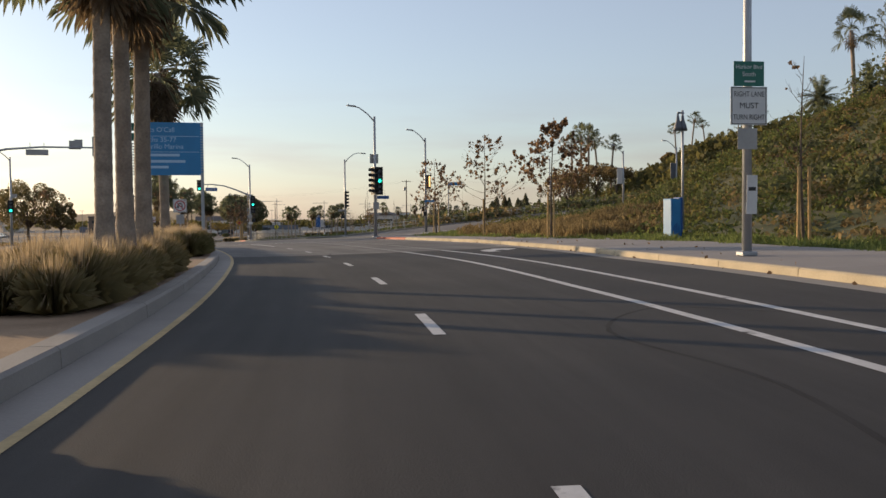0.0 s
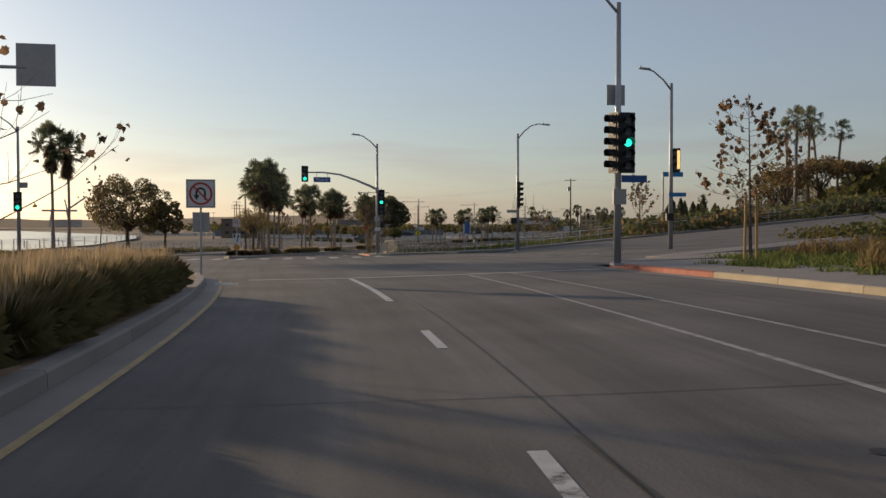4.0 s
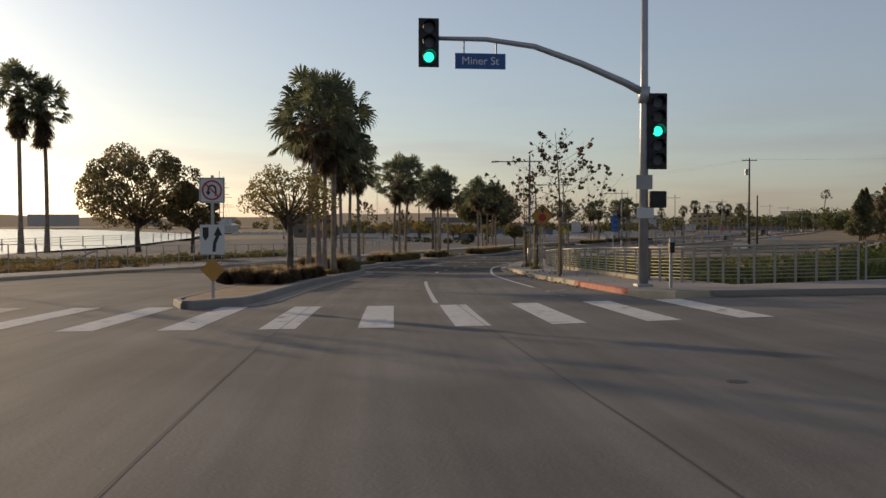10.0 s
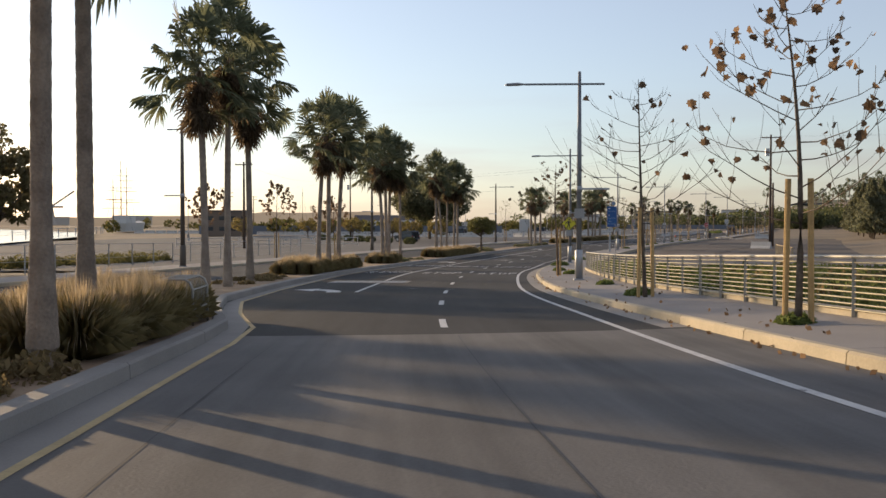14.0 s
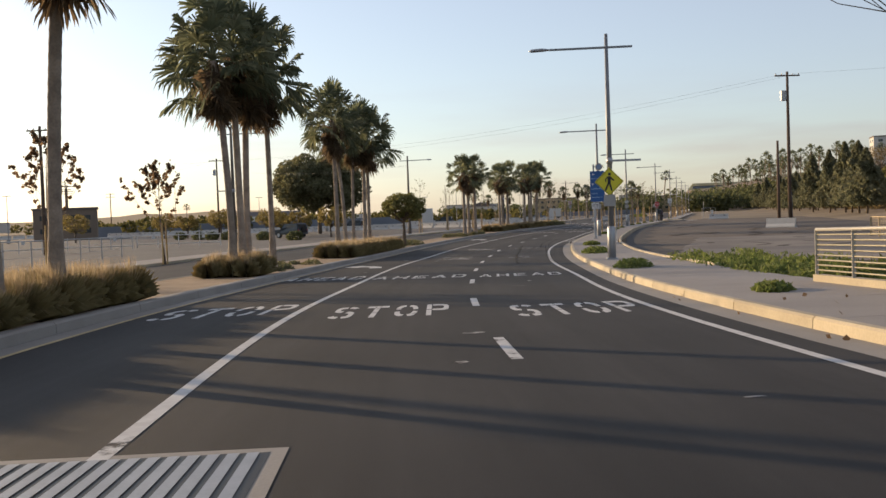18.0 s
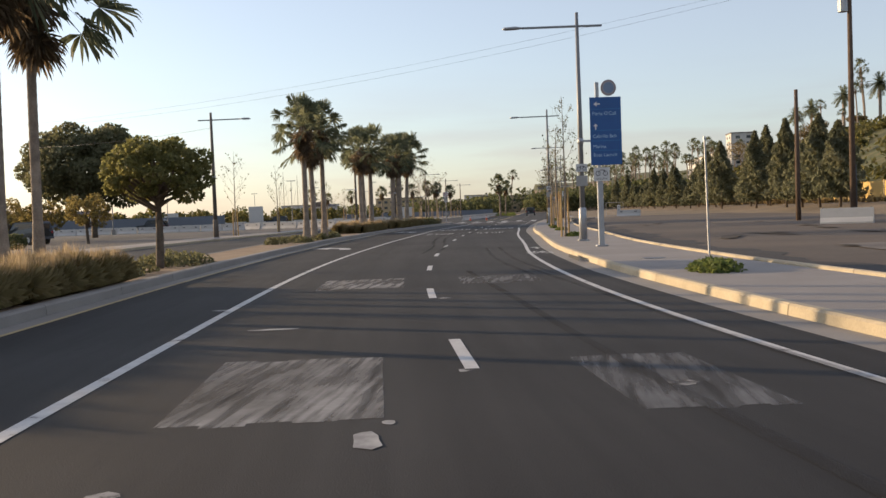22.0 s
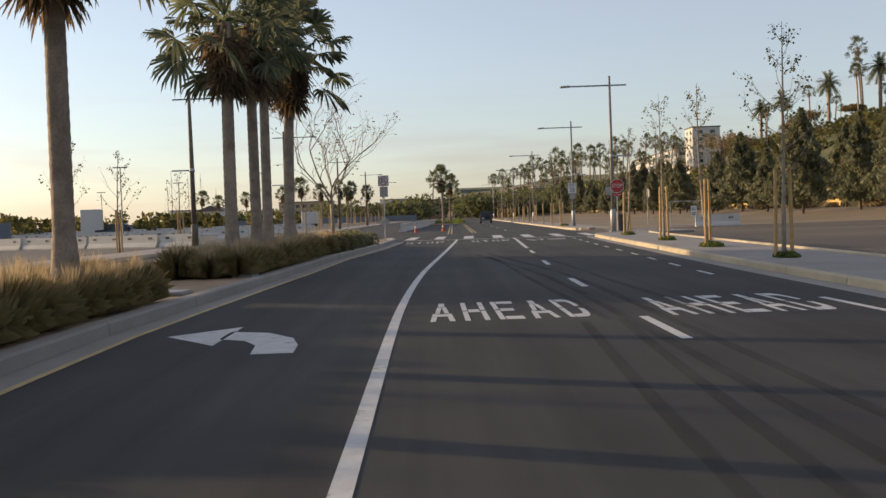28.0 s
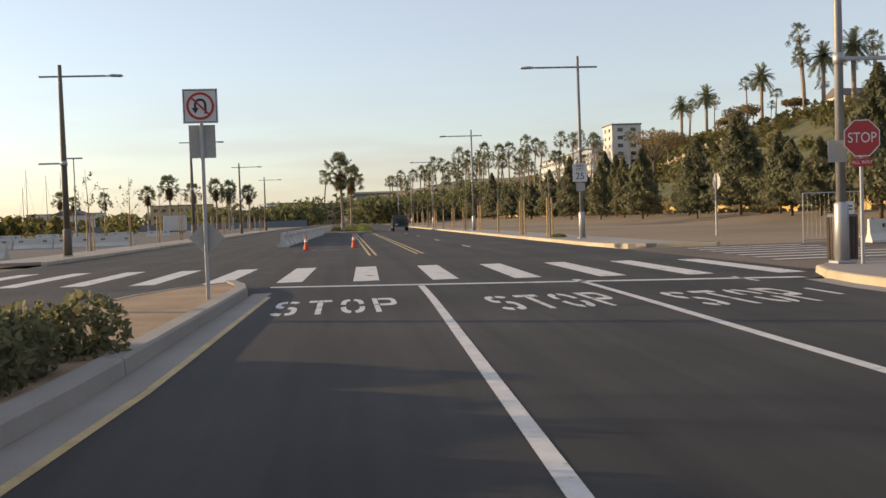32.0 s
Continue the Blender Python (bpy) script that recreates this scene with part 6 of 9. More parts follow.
poly(bm, [(0.05, 3.82), (0.15, 3.72), (0.14, 3.6), (0.1, 3.6), (0.11, 3.7), (0.04, 3.76)][::-1], -0.137)
for q in bm.verts:
    q.co.x = -q.co.x
bmesh.ops.reverse_faces(bm, faces=bm.faces[:])
part("walking_symbol", bm, TEXT_BLACK, pl)
plate(ob, "blank_plate", 0, 2.93, 0.42, 0.42, SIGN_BACK, -0.13, "pale blank square plate")
part("bracket", box(B(), -0.03, 0.03, -0.13, -0.08, 2.75, 4.1), STEEL, ob)

# tall blue wayfinding sign
ob = thing("wayfinding_sign", Matrix.Translation(at(222.3, 6.68, 0.147)) @ pose(0, 0, 0, 0, 0, yaw(216)) @ Matrix.Diagonal((1, 1, 1.045, 1)), "tall blue wayfinding sign with a round badge", "sign")
part("post", box(B(), -0.09, 0.09, -0.07, 0.07, 0, 2.0, 0.01), STEEL, ob)
part("upper_post", box(B(), -0.08, 0.04, -0.04, 0.04, 2.0, 5.1, 0.01), STEEL, ob)
part("base_plate", box(B(), -0.18, 0.18, -0.18, 0.18, 0, 0.05, 0.01), STEEL, ob)
pl = plate(ob, "sign_panel", 0.23, 3.58, 1.02, 2.1, BLUE_SIGN, -0.06, "deep blue sign panel")
for txt, z in (("Ports O'Call", 4.12), ("Cabrillo Bch", 3.42), ("Marina", 3.1), ("Boat Launch", 2.84)):
    letters(pl, txt, -0.2, z, 0.155, PALE_BLUE, -0.07, "LEFT")
for z in (4.26, 3.6, 3.28, 2.98):
    bars(pl, 0.23, z, 0.98, 0.012, LIGHT_BLUE, -0.068)
bm = B()
poly(bm, [(-0.15, 4.42), (-0.05, 4.5), (-0.05, 4.44), (0.06, 4.44), (0.06, 4.4), (-0.05, 4.4), (-0.05, 4.34)][::-1], -0.069)
poly(bm, [(-0.1, 3.82), (-0.02, 3.73), (-0.08, 3.73), (-0.08, 3.63), (-0.12, 3.63), (-0.12, 3.73), (-0.18, 3.73)], -0.069)
part("arrow", bm, TEXT_WHITE, pl)
bm = rod(B(), (0.36, -0.03, 4.92), (0.36, 0.03, 4.92), 0.25, seg=28)
badge = part("badge", bm, SIGN_BACK, ob, "round grey badge")
ring(badge, 0.36, 4.92, 0.2, 0.24, BADGE_RIM, -0.034)
ring(badge, 0.36, 4.92, 0.0, 0.17, BADGE_BLUE, -0.034)
pl = plate(ob, "bicycle_sign", 0.05, 2.24, 0.52, 0.42, WHITE_SIGN, -0.075, "white bicycle lane sign")
ring(pl, -0.07, 2.27, 0.06, 0.08, TEXT_BLACK, -0.083)
ring(pl, 0.17, 2.27, 0.06, 0.08, TEXT_BLACK, -0.083)
bm = B()
poly(bm, [(-0.07, 2.27), (-0.05, 2.27), (0.02, 2.38), (0.0, 2.38)], -0.084)
poly(bm, [(0.0, 2.36), (0.14, 2.36), (0.14, 2.38), (0.0, 2.38)], -0.084)
poly(bm, [(0.12, 2.38), (0.14, 2.38), (0.18, 2.27), (0.16, 2.27)], -0.084)
part("bicycle_symbol", bm, TEXT_BLACK, pl)
letters(pl, "BIKE LANE", 0.05, 2.1, 0.075, TEXT_BLACK, -0.083)
for s, o in ((227.9, 6.9), (265.5, 8.22)):
    ob = thing("lamp_plates", Matrix.Translation(at(s, o, 0.147)) @ pose(0, 0, 0, 0, 0, yaw(s)), "bicycle sign above a blank plate strapped to a street lamp", "sign")
    pl = plate(ob, "bicycle_sign", 0, 2.8, 0.44, 0.29, WHITE_SIGN, -0.11, "small white bicycle sign")
    ring(pl, -0.1, 2.77, 0.055, 0.075, TEXT_BLACK, -0.118)
    ring(pl, 0.1, 2.77, 0.055, 0.075, TEXT_BLACK, -0.118)
    bm = B()
    poly(bm, [(-0.11, 2.77), (-0.09, 2.77), (-0.03, 2.87), (-0.05, 2.87)], -0.119)
    poly(bm, [(-0.05, 2.85), (0.07, 2.85), (0.07, 2.87), (-0.05, 2.87)], -0.119)
    poly(bm, [(0.05, 2.88), (0.07, 2.88), (0.11, 2.77), (0.09, 2.77)], -0.119)
    part("bicycle_symbol", bm, TEXT_BLACK, pl)
    plate(ob, "blank_plate", 0, 2.3, 0.44, 0.4, SIGN_BACK, -0.11)
ob = thing("lamp_plates", Matrix.Translation(at(153.8, 6.1, 0.147)) @ pose(0, 0, 0, 0, 0, yaw(153)), "pale blank plate strapped to a street lamp", "sign")
plate(ob, "blank_plate", 0, 2.55, 0.38, 0.38, SIGN_BACK, -0.12)

# no U-turn at the end of the median, speed limit and stop signs
ob = post_sign("no_u_turn_sign", Matrix.Translation(at(301.3, -3.15, 0.14)) @ pose(0, 0, 0, 0, 0, yaw(300)), 3.55, "white no U-turn sign above grey sign backs", "sign")
no_u_turn(ob, 3.27, 0.58)
plate(ob, "sign_back", 0, 2.68, 0.44, 0.56, SIGN_BACK, 0.045, "grey rectangular sign back")
diamond(ob, 1.05, 0.3, SIGN_BACK, False, 0.05)
ob = thing("speed_limit_sign", Matrix.Translation(at(330.3, 10.7, 0.147)), "white speed limit sign on a street lamp", "sign")
pl = plate(ob, "sign_plate", -0.02, 3.2, 0.72, 0.88, WHITE_SIGN, -0.13)
letters(pl, "25", -0.02, 3.02, 0.46, TEXT_BLACK, -0.142)
letters(pl, "SPEED", -0.02, 3.52, 0.16, TEXT_BLACK, -0.142)
letters(pl, "LIMIT", -0.02, 3.36, 0.16, TEXT_BLACK, -0.142)
plate(ob, "blank_plate", 0.0, 2.5, 0.45, 0.4, SIGN_BACK, -0.13)
ob = post_sign("stop_sign", Matrix.Translation(at(303.5, 9.86, 0.147)) @ pose(0, 0, 0, 0, 0, -4), 2.9, "red octagonal stop sign on a steel post", "stop sign")
bm = B()
fc = poly(bm, [(0.41 * math.cos(i * math.pi / 4 + math.pi / 8), 2.6 + 0.41 * math.sin(i * math.pi / 4 + math.pi / 8)) for i in range(8)], -0.05)
part("sign_rim", bm, TEXT_WHITE, ob)
bm = B()
poly(bm, [(0.385 * math.cos(i * math.pi / 4 + math.pi / 8), 2.6 + 0.385 * math.sin(i * math.pi / 4 + math.pi / 8)) for i in range(8)], -0.054)
pl = part("sign_plate", bm, RED_SIGN, ob)
letters(pl, "STOP", 0, 2.6, 0.3, TEXT_WHITE, -0.058, stretch=0.85)
pl = plate(ob, "all_way_plate", 0, 2.1, 0.42, 0.17, RED_SIGN, -0.045)
letters(pl, "ALL WAY", 0, 2.1, 0.1, TEXT_WHITE, -0.054)
plate(ob, "sign_back", -0.45, 2.35, 0.4, 0.45, SIGN_BACK, 0.1, "grey back of another sign")
ob = post_sign("stop_sign", Matrix.Translation((-71.3, 308.4, 0.1)) @ pose(0, 0, 0, 0, 0, 95), 2.9, "stop sign seen edge on past the side road", "stop sign")
bm = B()
poly(bm, [(0.4 * math.cos(i * math.pi / 4 + math.pi / 8), 2.55 + 0.4 * math.sin(i * math.pi / 4 + math.pi / 8)) for i in range(8)], -0.05)
part("sign_plate", bm, SIGN_BACK, ob)
# litter bin by the stop sign
ob = thing("litter_bin", Matrix.Translation(at(305.0, 10.24, 0.147)), "slatted brown metal litter bin beside the lamp", "bin")
part("liner", rod(B(), (0, 0, 0.03), (0, 0, 0.98), 0.27, 0.27, 16), STEEL_DARK, ob)
for k in range(20):
    a = k * math.pi / 10
    part("slat", rod(B(), (0.3 * math.cos(a), 0.3 * math.sin(a), 0.02), (0.31 * math.cos(a), 0.31 * math.sin(a), 1.0), 0.02, seg=5), POLE_TIMBER, ob)
part("rim", rod(B(), (0, 0, 0.97), (0, 0, 1.03), 0.33, 0.31, 20), STEEL_DARK, ob)


# ---------- vegetation ----------
def leaf_quads(pts, size, rs, stretch=1.6, up=0.3, normals=None):
    """Small four-cornered leaves, bent a little, at many points: vertices and faces."""
    pts = np.asarray(pts, float)
    n = len(pts)
    d = rs.normal(size=(n, 3))
    d[:, 2] += up
    d /= np.linalg.norm(d, axis=1)[:, None]
    r = rs.normal(size=(n, 3)) if normals is None else np.cross(d, normals + rs.normal(size=(n, 3)) * 0.4)
    e = np.cross(d, r)
    e /= np.linalg.norm(e, axis=1)[:, None] + 1e-9
    s = size * rs.uniform(0.6, 1.3, n)[:, None]
    a, b = d * s * stretch * 0.5, e * s * 0.5
    v = np.empty((n, 4, 3))
    v[:, 0], v[:, 1], v[:, 2], v[:, 3] = pts - a, pts + b, pts + a, pts - b
    f = np.arange(n * 4).reshape(n, 4)
    return v.reshape(-1, 3), f


def leafob(name, pts, size, material, parent=None, seed=1, label="", stretch=1.6, up=0.3, matrix=None):
    v, f = leaf_quads(pts, size, np.random.RandomState(seed), stretch, up)
    me = bpy.data.meshes.new(name)
    me.from_pydata(v.tolist(), [], f.tolist())
    me.materials.append(material)
    ob = new(name, me)
    ob.parent = parent
    if matrix is not None:
        ob.matrix_basis = matrix
    return tagged(ob, label) if label else ob


def lobed_leaves(name, pts, size, material, parent, seed):
    """Large five-lobed leaves, each folded a little along its rib."""
    rs = np.random.RandomState(seed)
    pts = np.asarray(pts, float)
    n = len(pts)
    d = rs.normal(size=(n, 3))
    d[:, 2] -= 0.7
    d /= np.linalg.norm(d, axis=1)[:, None]
    e = np.cross(d, rs.normal(size=(n, 3)))
    e /= np.linalg.norm(e, axis=1)[:, None] + 1e-9
    g = np.cross(d, e)
    s = (size * rs.uniform(0.5, 1.15, n))[:, None]
    curl = rs.uniform(0.1, 0.9, n)[:, None]
    prof = [(0.0, -0.42), (0.26, -0.4), (0.36, -0.2), (0.56, -0.06), (0.4, 0.1), (0.42, 0.32), (0.18, 0.3), (0.0, 0.56), (-0.18, 0.3), (-0.42, 0.32), (-0.4, 0.1), (-0.56, -0.06), (-0.36, -0.2), (-0.26, -0.4)]
    v = np.stack([pts + (e * a + d * b + g * (curl * abs(a) - 0.3 * b * b)) * s for a, b in prof], 1)
    k = len(prof)
    faces = []
    for i in range(n):
        o = i * k
        faces += [tuple(o + q for q in range(8)), tuple(o + q for q in (0, 7, 8, 9, 10, 11, 12, 13))]
    me = bpy.data.meshes.new(name)
    me.from_pydata(v.reshape(-1, 3).tolist(), [], faces)
    me.materials.append(material)
    ob = new(name, me)
    ob.parent = parent
    return ob


def shell(rs, n, centre, radii, inner=0.55):
    """Points through the outer part of a lumpy ellipsoid."""
    d = rs.normal(size=(n, 3))
    d /= np.linalg.norm(d, axis=1)[:, None]
    r = rs.uniform(inner ** 3, 1, n) ** (1 / 3)
    return np.asarray(centre) + d * r[:, None] * np.asarray(radii)


def limb(bm, a, b, r0, r1, rng, bend=0.12, n=4, seg=6):
    a, b = Vector(a), Vector(b)
    l = (b - a).length
    j = Vector((rng.uniform(-1, 1), rng.uniform(-1, 1), rng.uniform(-0.3, 0.6))) * bend * l
    pts = [a.lerp(b, i / n) + j * math.sin(math.pi * i / n) for i in range(n + 1)]
    tube(bm, pts, [r0 + (r1 - r0) * i / n for i in range(n + 1)], seg)
    return pts


def round_tree(name, m, h, w, stem, seed, leaves, size, material, label, lobes=9, category="tree", flat=0.8, group="", lump=1.0):
    """A broad tree: trunk, limbs and a crown of many leaf clumps with gaps."""
    rng, rs = random.Random(seed), np.random.RandomState(seed)
    ob = thing(name, m, label, category, group)
    bm = B()
    limb(bm, (0, 0, -0.2), (rng.uniform(-0.2, 0.2), rng.uniform(-0.2, 0.2), stem * 1.15), h * 0.025 + 0.03, h * 0.018 + 0.02, rng, 0.04, 5, 9)
    ch = h - stem
    pts = []
    for i in range(lobes):
        az, el = i * 2.399, rng.uniform(-0.15, 0.9) if lump == 1 else math.asin(-0.75 + 1.7 * (i + 0.5) / lobes)
        q = rng.uniform(0.45, 0.7) if lump == 1 else rng.uniform(0.55, 0.85)
        c = Vector((math.cos(az) * q * w / 2 * math.cos(el), math.sin(az) * q * w / 2 * math.cos(el), stem + ch * (0.38 + (0.36 if lump == 1 else 0.44) * math.sin(el))))
        limb(bm, (0, 0, stem * rng.uniform(0.8, 1.1)), c, h * 0.011 + 0.012, 0.012, rng, 0.15, 4, 6)
        r = rng.uniform(0.26, 0.4) * w / 2 * 1.15 * lump
        pts.append(shell(rs, leaves // lobes, c, (r, r, r * flat)))
    part("trunk", bm, BARK_TREE, ob)
    leafob("crown", np.vstack(pts), size, material, ob, seed)
    return ob


def bough(bm, a, az, lean, l, r0, r1, rng, n=5, seg=5, rise=0.75):
    """A branch that leaves its stem at lean radians from the vertical and bends upwards as it grows."""
    pts = [Vector(a)]
    for i in range(n):
        k = lean * (1 - rise * i / n) + rng.uniform(-0.1, 0.1)
        b = az + rng.uniform(-0.16, 0.16)
        pts.append(pts[-1] + Vector((math.cos(b) * math.sin(k), math.sin(b) * math.sin(k), math.cos(k))) * l / n)
    tube(bm, pts, [r0 + (r1 - r0) * i / n for i in range(n + 1)], seg)
    return pts


def young_tree(m, h, seed, leaves, leaf, material, label, slender=0.32, stakes=0, group="", name="young_tree", branches=13, first=0.35, rise=1.0, twigs=3):
    """A slender young street tree, mostly bare, with a few leaves left at its twig ends."""
    rng, rs = random.Random(seed), np.random.RandomState(seed)
    ob = thing(name, m, label, "tree", group)
    bm = B()
    stem = limb(bm, (0, 0, -0.1), (rng.uniform(-0.2, 0.2), rng.uniform(-0.2, 0.2), h), 0.045 + h * 0.003, 0.006, rng, 0.02, 9, 7)
    tips = [stem[-1], stem[-2]]
    for i in range(branches):
        t = first + (0.95 - first) * (i + rng.uniform(-0.3, 0.3)) / branches
        t = min(max(t, first * 0.9), 0.95)
        k = t * (len(stem) - 1)
        a = stem[int(k)].lerp(stem[min(int(k) + 1, len(stem) - 1)], k % 1)
        az = i * 2.399 + rng.uniform(-0.5, 0.5)
        l = h * slender * (1.16 - t) * rng.uniform(0.75, 1.25) * 1.55
        p = bough(bm, a, az, rng.uniform(0.85, 1.25) * (1.2 - 0.35 * rise if rise > 0.9 else 1.28), l, 0.006 + 0.009 * (1.1 - t), 0.0032, rng, rise=0.75 * rise * rise)
        tips += [p[-1], p[-2], p[3], p[2]]
        for j in range(twigs):
            c = p[rng.choice((2, 3, 4))]
            q = bough(bm, c, az + rng.choice((-1, 1)) * rng.uniform(0.4, 1.1), rng.uniform(0.6, 1.1), l * rng.uniform(0.28, 0.5), 0.005, 0.0025, rng, 3, 4, 0.5)
            tips += [q[-1], q[-1], q[-2]]
    part("trunk", bm, BARK_PALE if material is LEAF_OLIVE else BARK_TREE, ob)
    pts = np.array([tuple(tips[rng.randrange(len(tips))] + Vector((rng.gauss(0, 0.05), rng.gauss(0, 0.05), rng.gauss(-0.08, 0.06)))) for _ in range(leaves)])
    if leaves:
        if leaf > 0.14:
            lobed_leaves("leaves", pts, leaf, material, ob, seed)
        else:
            leafob("leaves", pts, leaf, material, ob, seed, stretch=1.25)
    for i in range(stakes):
        a = i * math.pi + 0.5
        part("stake", rod(B(), (0.19 * math.cos(a), 0.19 * math.sin(a), -0.1), (0.16 * math.cos(a), 0.16 * math.sin(a), 2.15), 0.045, seg=8), TIMBER, ob, "round timber stake")
        part("tree_tie", tube(B(), [(0.17 * math.cos(a), 0.17 * math.sin(a), 1.75), (0.02, 0.02, 1.78)], [0.014, 0.014], 5), BLACK, ob)
    return ob


# autumn street trees on the east pavement
SY = "young street tree with a few brown autumn leaves"
for s, o, h, n, sd, st in ((119.0, 6.1, 5.35, 360, 1, 2), (130.9, 6.2, 5.0, 130, 2, 2), (139.8, 6.0, 5.2, 26, 31, 2), (160.1, 5.72, 5.0, 85, 4, 2)):
    young_tree(Matrix.Translation(at(s, o, 0.14)) @ pose(0, 0, 0, 0, 0, sd * 70), h, sd, n, 0.17, LEAF_BROWN, SY, 0.42 if sd in (1, 4) else 0.36, st, "autumn street trees", branches=24, first=0.3 if sd in (1, 2) else 0.4, rise=0.72, twigs=4)
for s, o, h, n, sd in ((51.0, 12.6, 5.8, 260, 5), (41.7, 12.7, 5.6, 700, 6), (62.2, 13.75, 5.3, 300, 7)):
    young_tree(Matrix.Translation(at(s, o, 0.1)) @ pose(0, 0, 0, 0, 0, sd * 50), h, sd, n, 0.2, LEAF_BROWN, "rust-brown street tree below the hill", 0.34, 2, "autumn street trees", branches=26, first=0.3, rise=0.7, twigs=4)
young_tree(Matrix.Translation(at(24.0, 13.6, 0.1)), 5.2, 9, 14, 0.15, LEAF_BROWN, "bare staked sapling below the hill", 0.2, 2, "autumn street trees")
for x, y, h, n, sd in ((-27.0, 107.5, 4.8, 200, 41), (-29, 118, 4.4, 160, 42), (-19.4, 110.0, 4.4, 120, 43), (-40.0, 125.0, 3.6, 150, 44)):
    young_tree(Matrix.Translation((x, y, float(terrain(x, y)))), h, sd, n, 0.2, LEAF_BROWN, "small autumn tree along the cross street", 0.34, 0, "autumn street trees")
# staked saplings further on
ST_L = "slender staked sapling with tiny leaves"
for k, (s, o) in enumerate(((233.6, 6.9), (244.5, 7.7), (251, 7.9), (257.5, 8.1), (272.5, 8.35), (280.0, 8.6), (287.5, 8.9), (297.4, 9.25))):
    young_tree(Matrix.Translation(at(s, o, 0.14)) @ pose(0, 0, 0, 0, 0, k * 77), (6.2, 5.7, 4.9, 4.6, 5.6, 5.2, 5.8, 5.4)[k], 50 + k, 330, 0.06, LEAF_OLIVE, ST_L, 0.22, 2, "staked saplings", branches=16, first=0.36)
for k, (s, o) in enumerate(((196.5, -20.2), (201.8, -16.7), (186.0, -21.5), (264.1, -16.2), (276.9, -16.2), (290.9, -16.2), (311.5, -17.2), (298.0, -16.5))):
    young_tree(Matrix.Translation(at(s, o, 0.14)) @ pose(0, 0, 0, 0, 0, k * 57), (6.4, 5.4, 5.6, 6.6, 6.0, 5.4, 4.9, 5.2)[k], 70 + k, 700 if k < 3 else 120, 0.2 if k < 3 else 0.09, LEAF_BROWN if k < 3 else LEAF_OLIVE, "slender street tree beside the car park", 0.36 if k < 3 else 0.25, 2, "west street trees")
far_sap = young_tree(Matrix.Translation(at(336, 10.4, 0.14)), 4.6, 90, 90, 0.1, LEAF_OLIVE, "far staked sapling along the pavement", 0.25, 2, "far saplings", branches=9)
for k in range(13):
    copy_thing(far_sap, Matrix.Translation(at(344 + 9.5 * k, 10.4, 0.14)) @ pose(0, 0, 0, 0, 0, 47 * k))
    copy_thing(far_sap, Matrix.Translation(at(340 + 10 * k, -15.0, 0.14)) @ pose(0, 0, 0, 0, 0, 61 * k))
young_tree(Matrix.Translation(Vector((-68.5, 93.6, float(terrain(-68.5, 93.6))))), 6.3, 101, 170, 0.22, LEAF_BROWN, "nearly bare tree beside the far lanes", 0.42, 0, "", branches=14)
young_tree(Matrix.Translation(at(49.9, -5.39, 0.14)) @ pose(0, 0, 0, 0, 0, 30), 4.4, 102, 40, 0.15, LEAF_BROWN, "spreading nearly bare tree in the median", 0.42, 0, "", branches=12, first=0.3, rise=0.6)
# the bare tree at the end of the median
def bare_tree(m, fork, reach, seed, label):
    """A forked tree without leaves: limbs that divide again and again, with dry seed clusters at the tips."""
    rng = random.Random(seed)
    ob = thing("bare_tree", m, label, "tree")
    bm = B()
    tips = []

    def grow(a, d, l, r, depth):
        b = a + d * l
        side = Vector((rng.uniform(-1, 1), rng.uniform(-1, 1), rng.uniform(-0.2, 0.5))) * l * 0.13
        n = 5
        pts = [a.lerp(b, i / n) + side * math.sin(math.pi * i / n) for i in range(n + 1)]
        tube(bm, pts, [r * (1 - 0.4 * i / n) for i in range(n + 1)], 7 if depth < 2 else 5 if depth < 4 else 4)
        if depth == 5:
            tips.append(b)
            return
        for k in range(3 if depth < 4 else 2):
            t = (1.0, 0.72, 0.5)[k]
            q = Vector((rng.uniform(-1, 1), rng.uniform(-1, 1), rng.uniform(-0.35, 0.75)))
            nd = (d * 0.9 + q * 0.72 + Vector((0, 0, 0.06))).normalized()
            grow(pts[round(t * n)], nd, l * rng.uniform(0.5, 0.8), max(r * 0.6 * (0.8 + 0.2 * t), 0.0035), depth + 1)

    tube(bm, [(0, 0, -0.1), (0.03, 0, fork * 0.5), (0, 0.02, fork)], [0.105, 0.08, 0.075], 10)
    for k in range(5):
        az = k * 1.257 + rng.uniform(-0.3, 0.3)
        grow(Vector((0, 0, fork - 0.12 * (k % 3))), Vector((math.cos(az) * 0.62, math.sin(az) * 0.62, 0.8)).normalized(), reach * rng.uniform(0.42, 0.6), 0.036, 1)
    part("trunk", bm, BARK_PALE, ob)
    pts = np.array([tuple(p + Vector((rng.gauss(0, 0.06), rng.gauss(0, 0.06), -0.05))) for p in tips if rng.random() < 0.6 for _ in range(3)])
    tagged(leafob("seed_cluster", pts, 0.05, LEAF_DRY, ob, seed, "", 2.0), "dry seed clusters", kind="stuff")
    return ob


bare_tree(Matrix.Translation(at(287.3, -4.25, 0.14)) @ pose(0, 0, 0, 0, 0, 40), 2.1, 4.0, 103, "bare forked pale tree in the median")
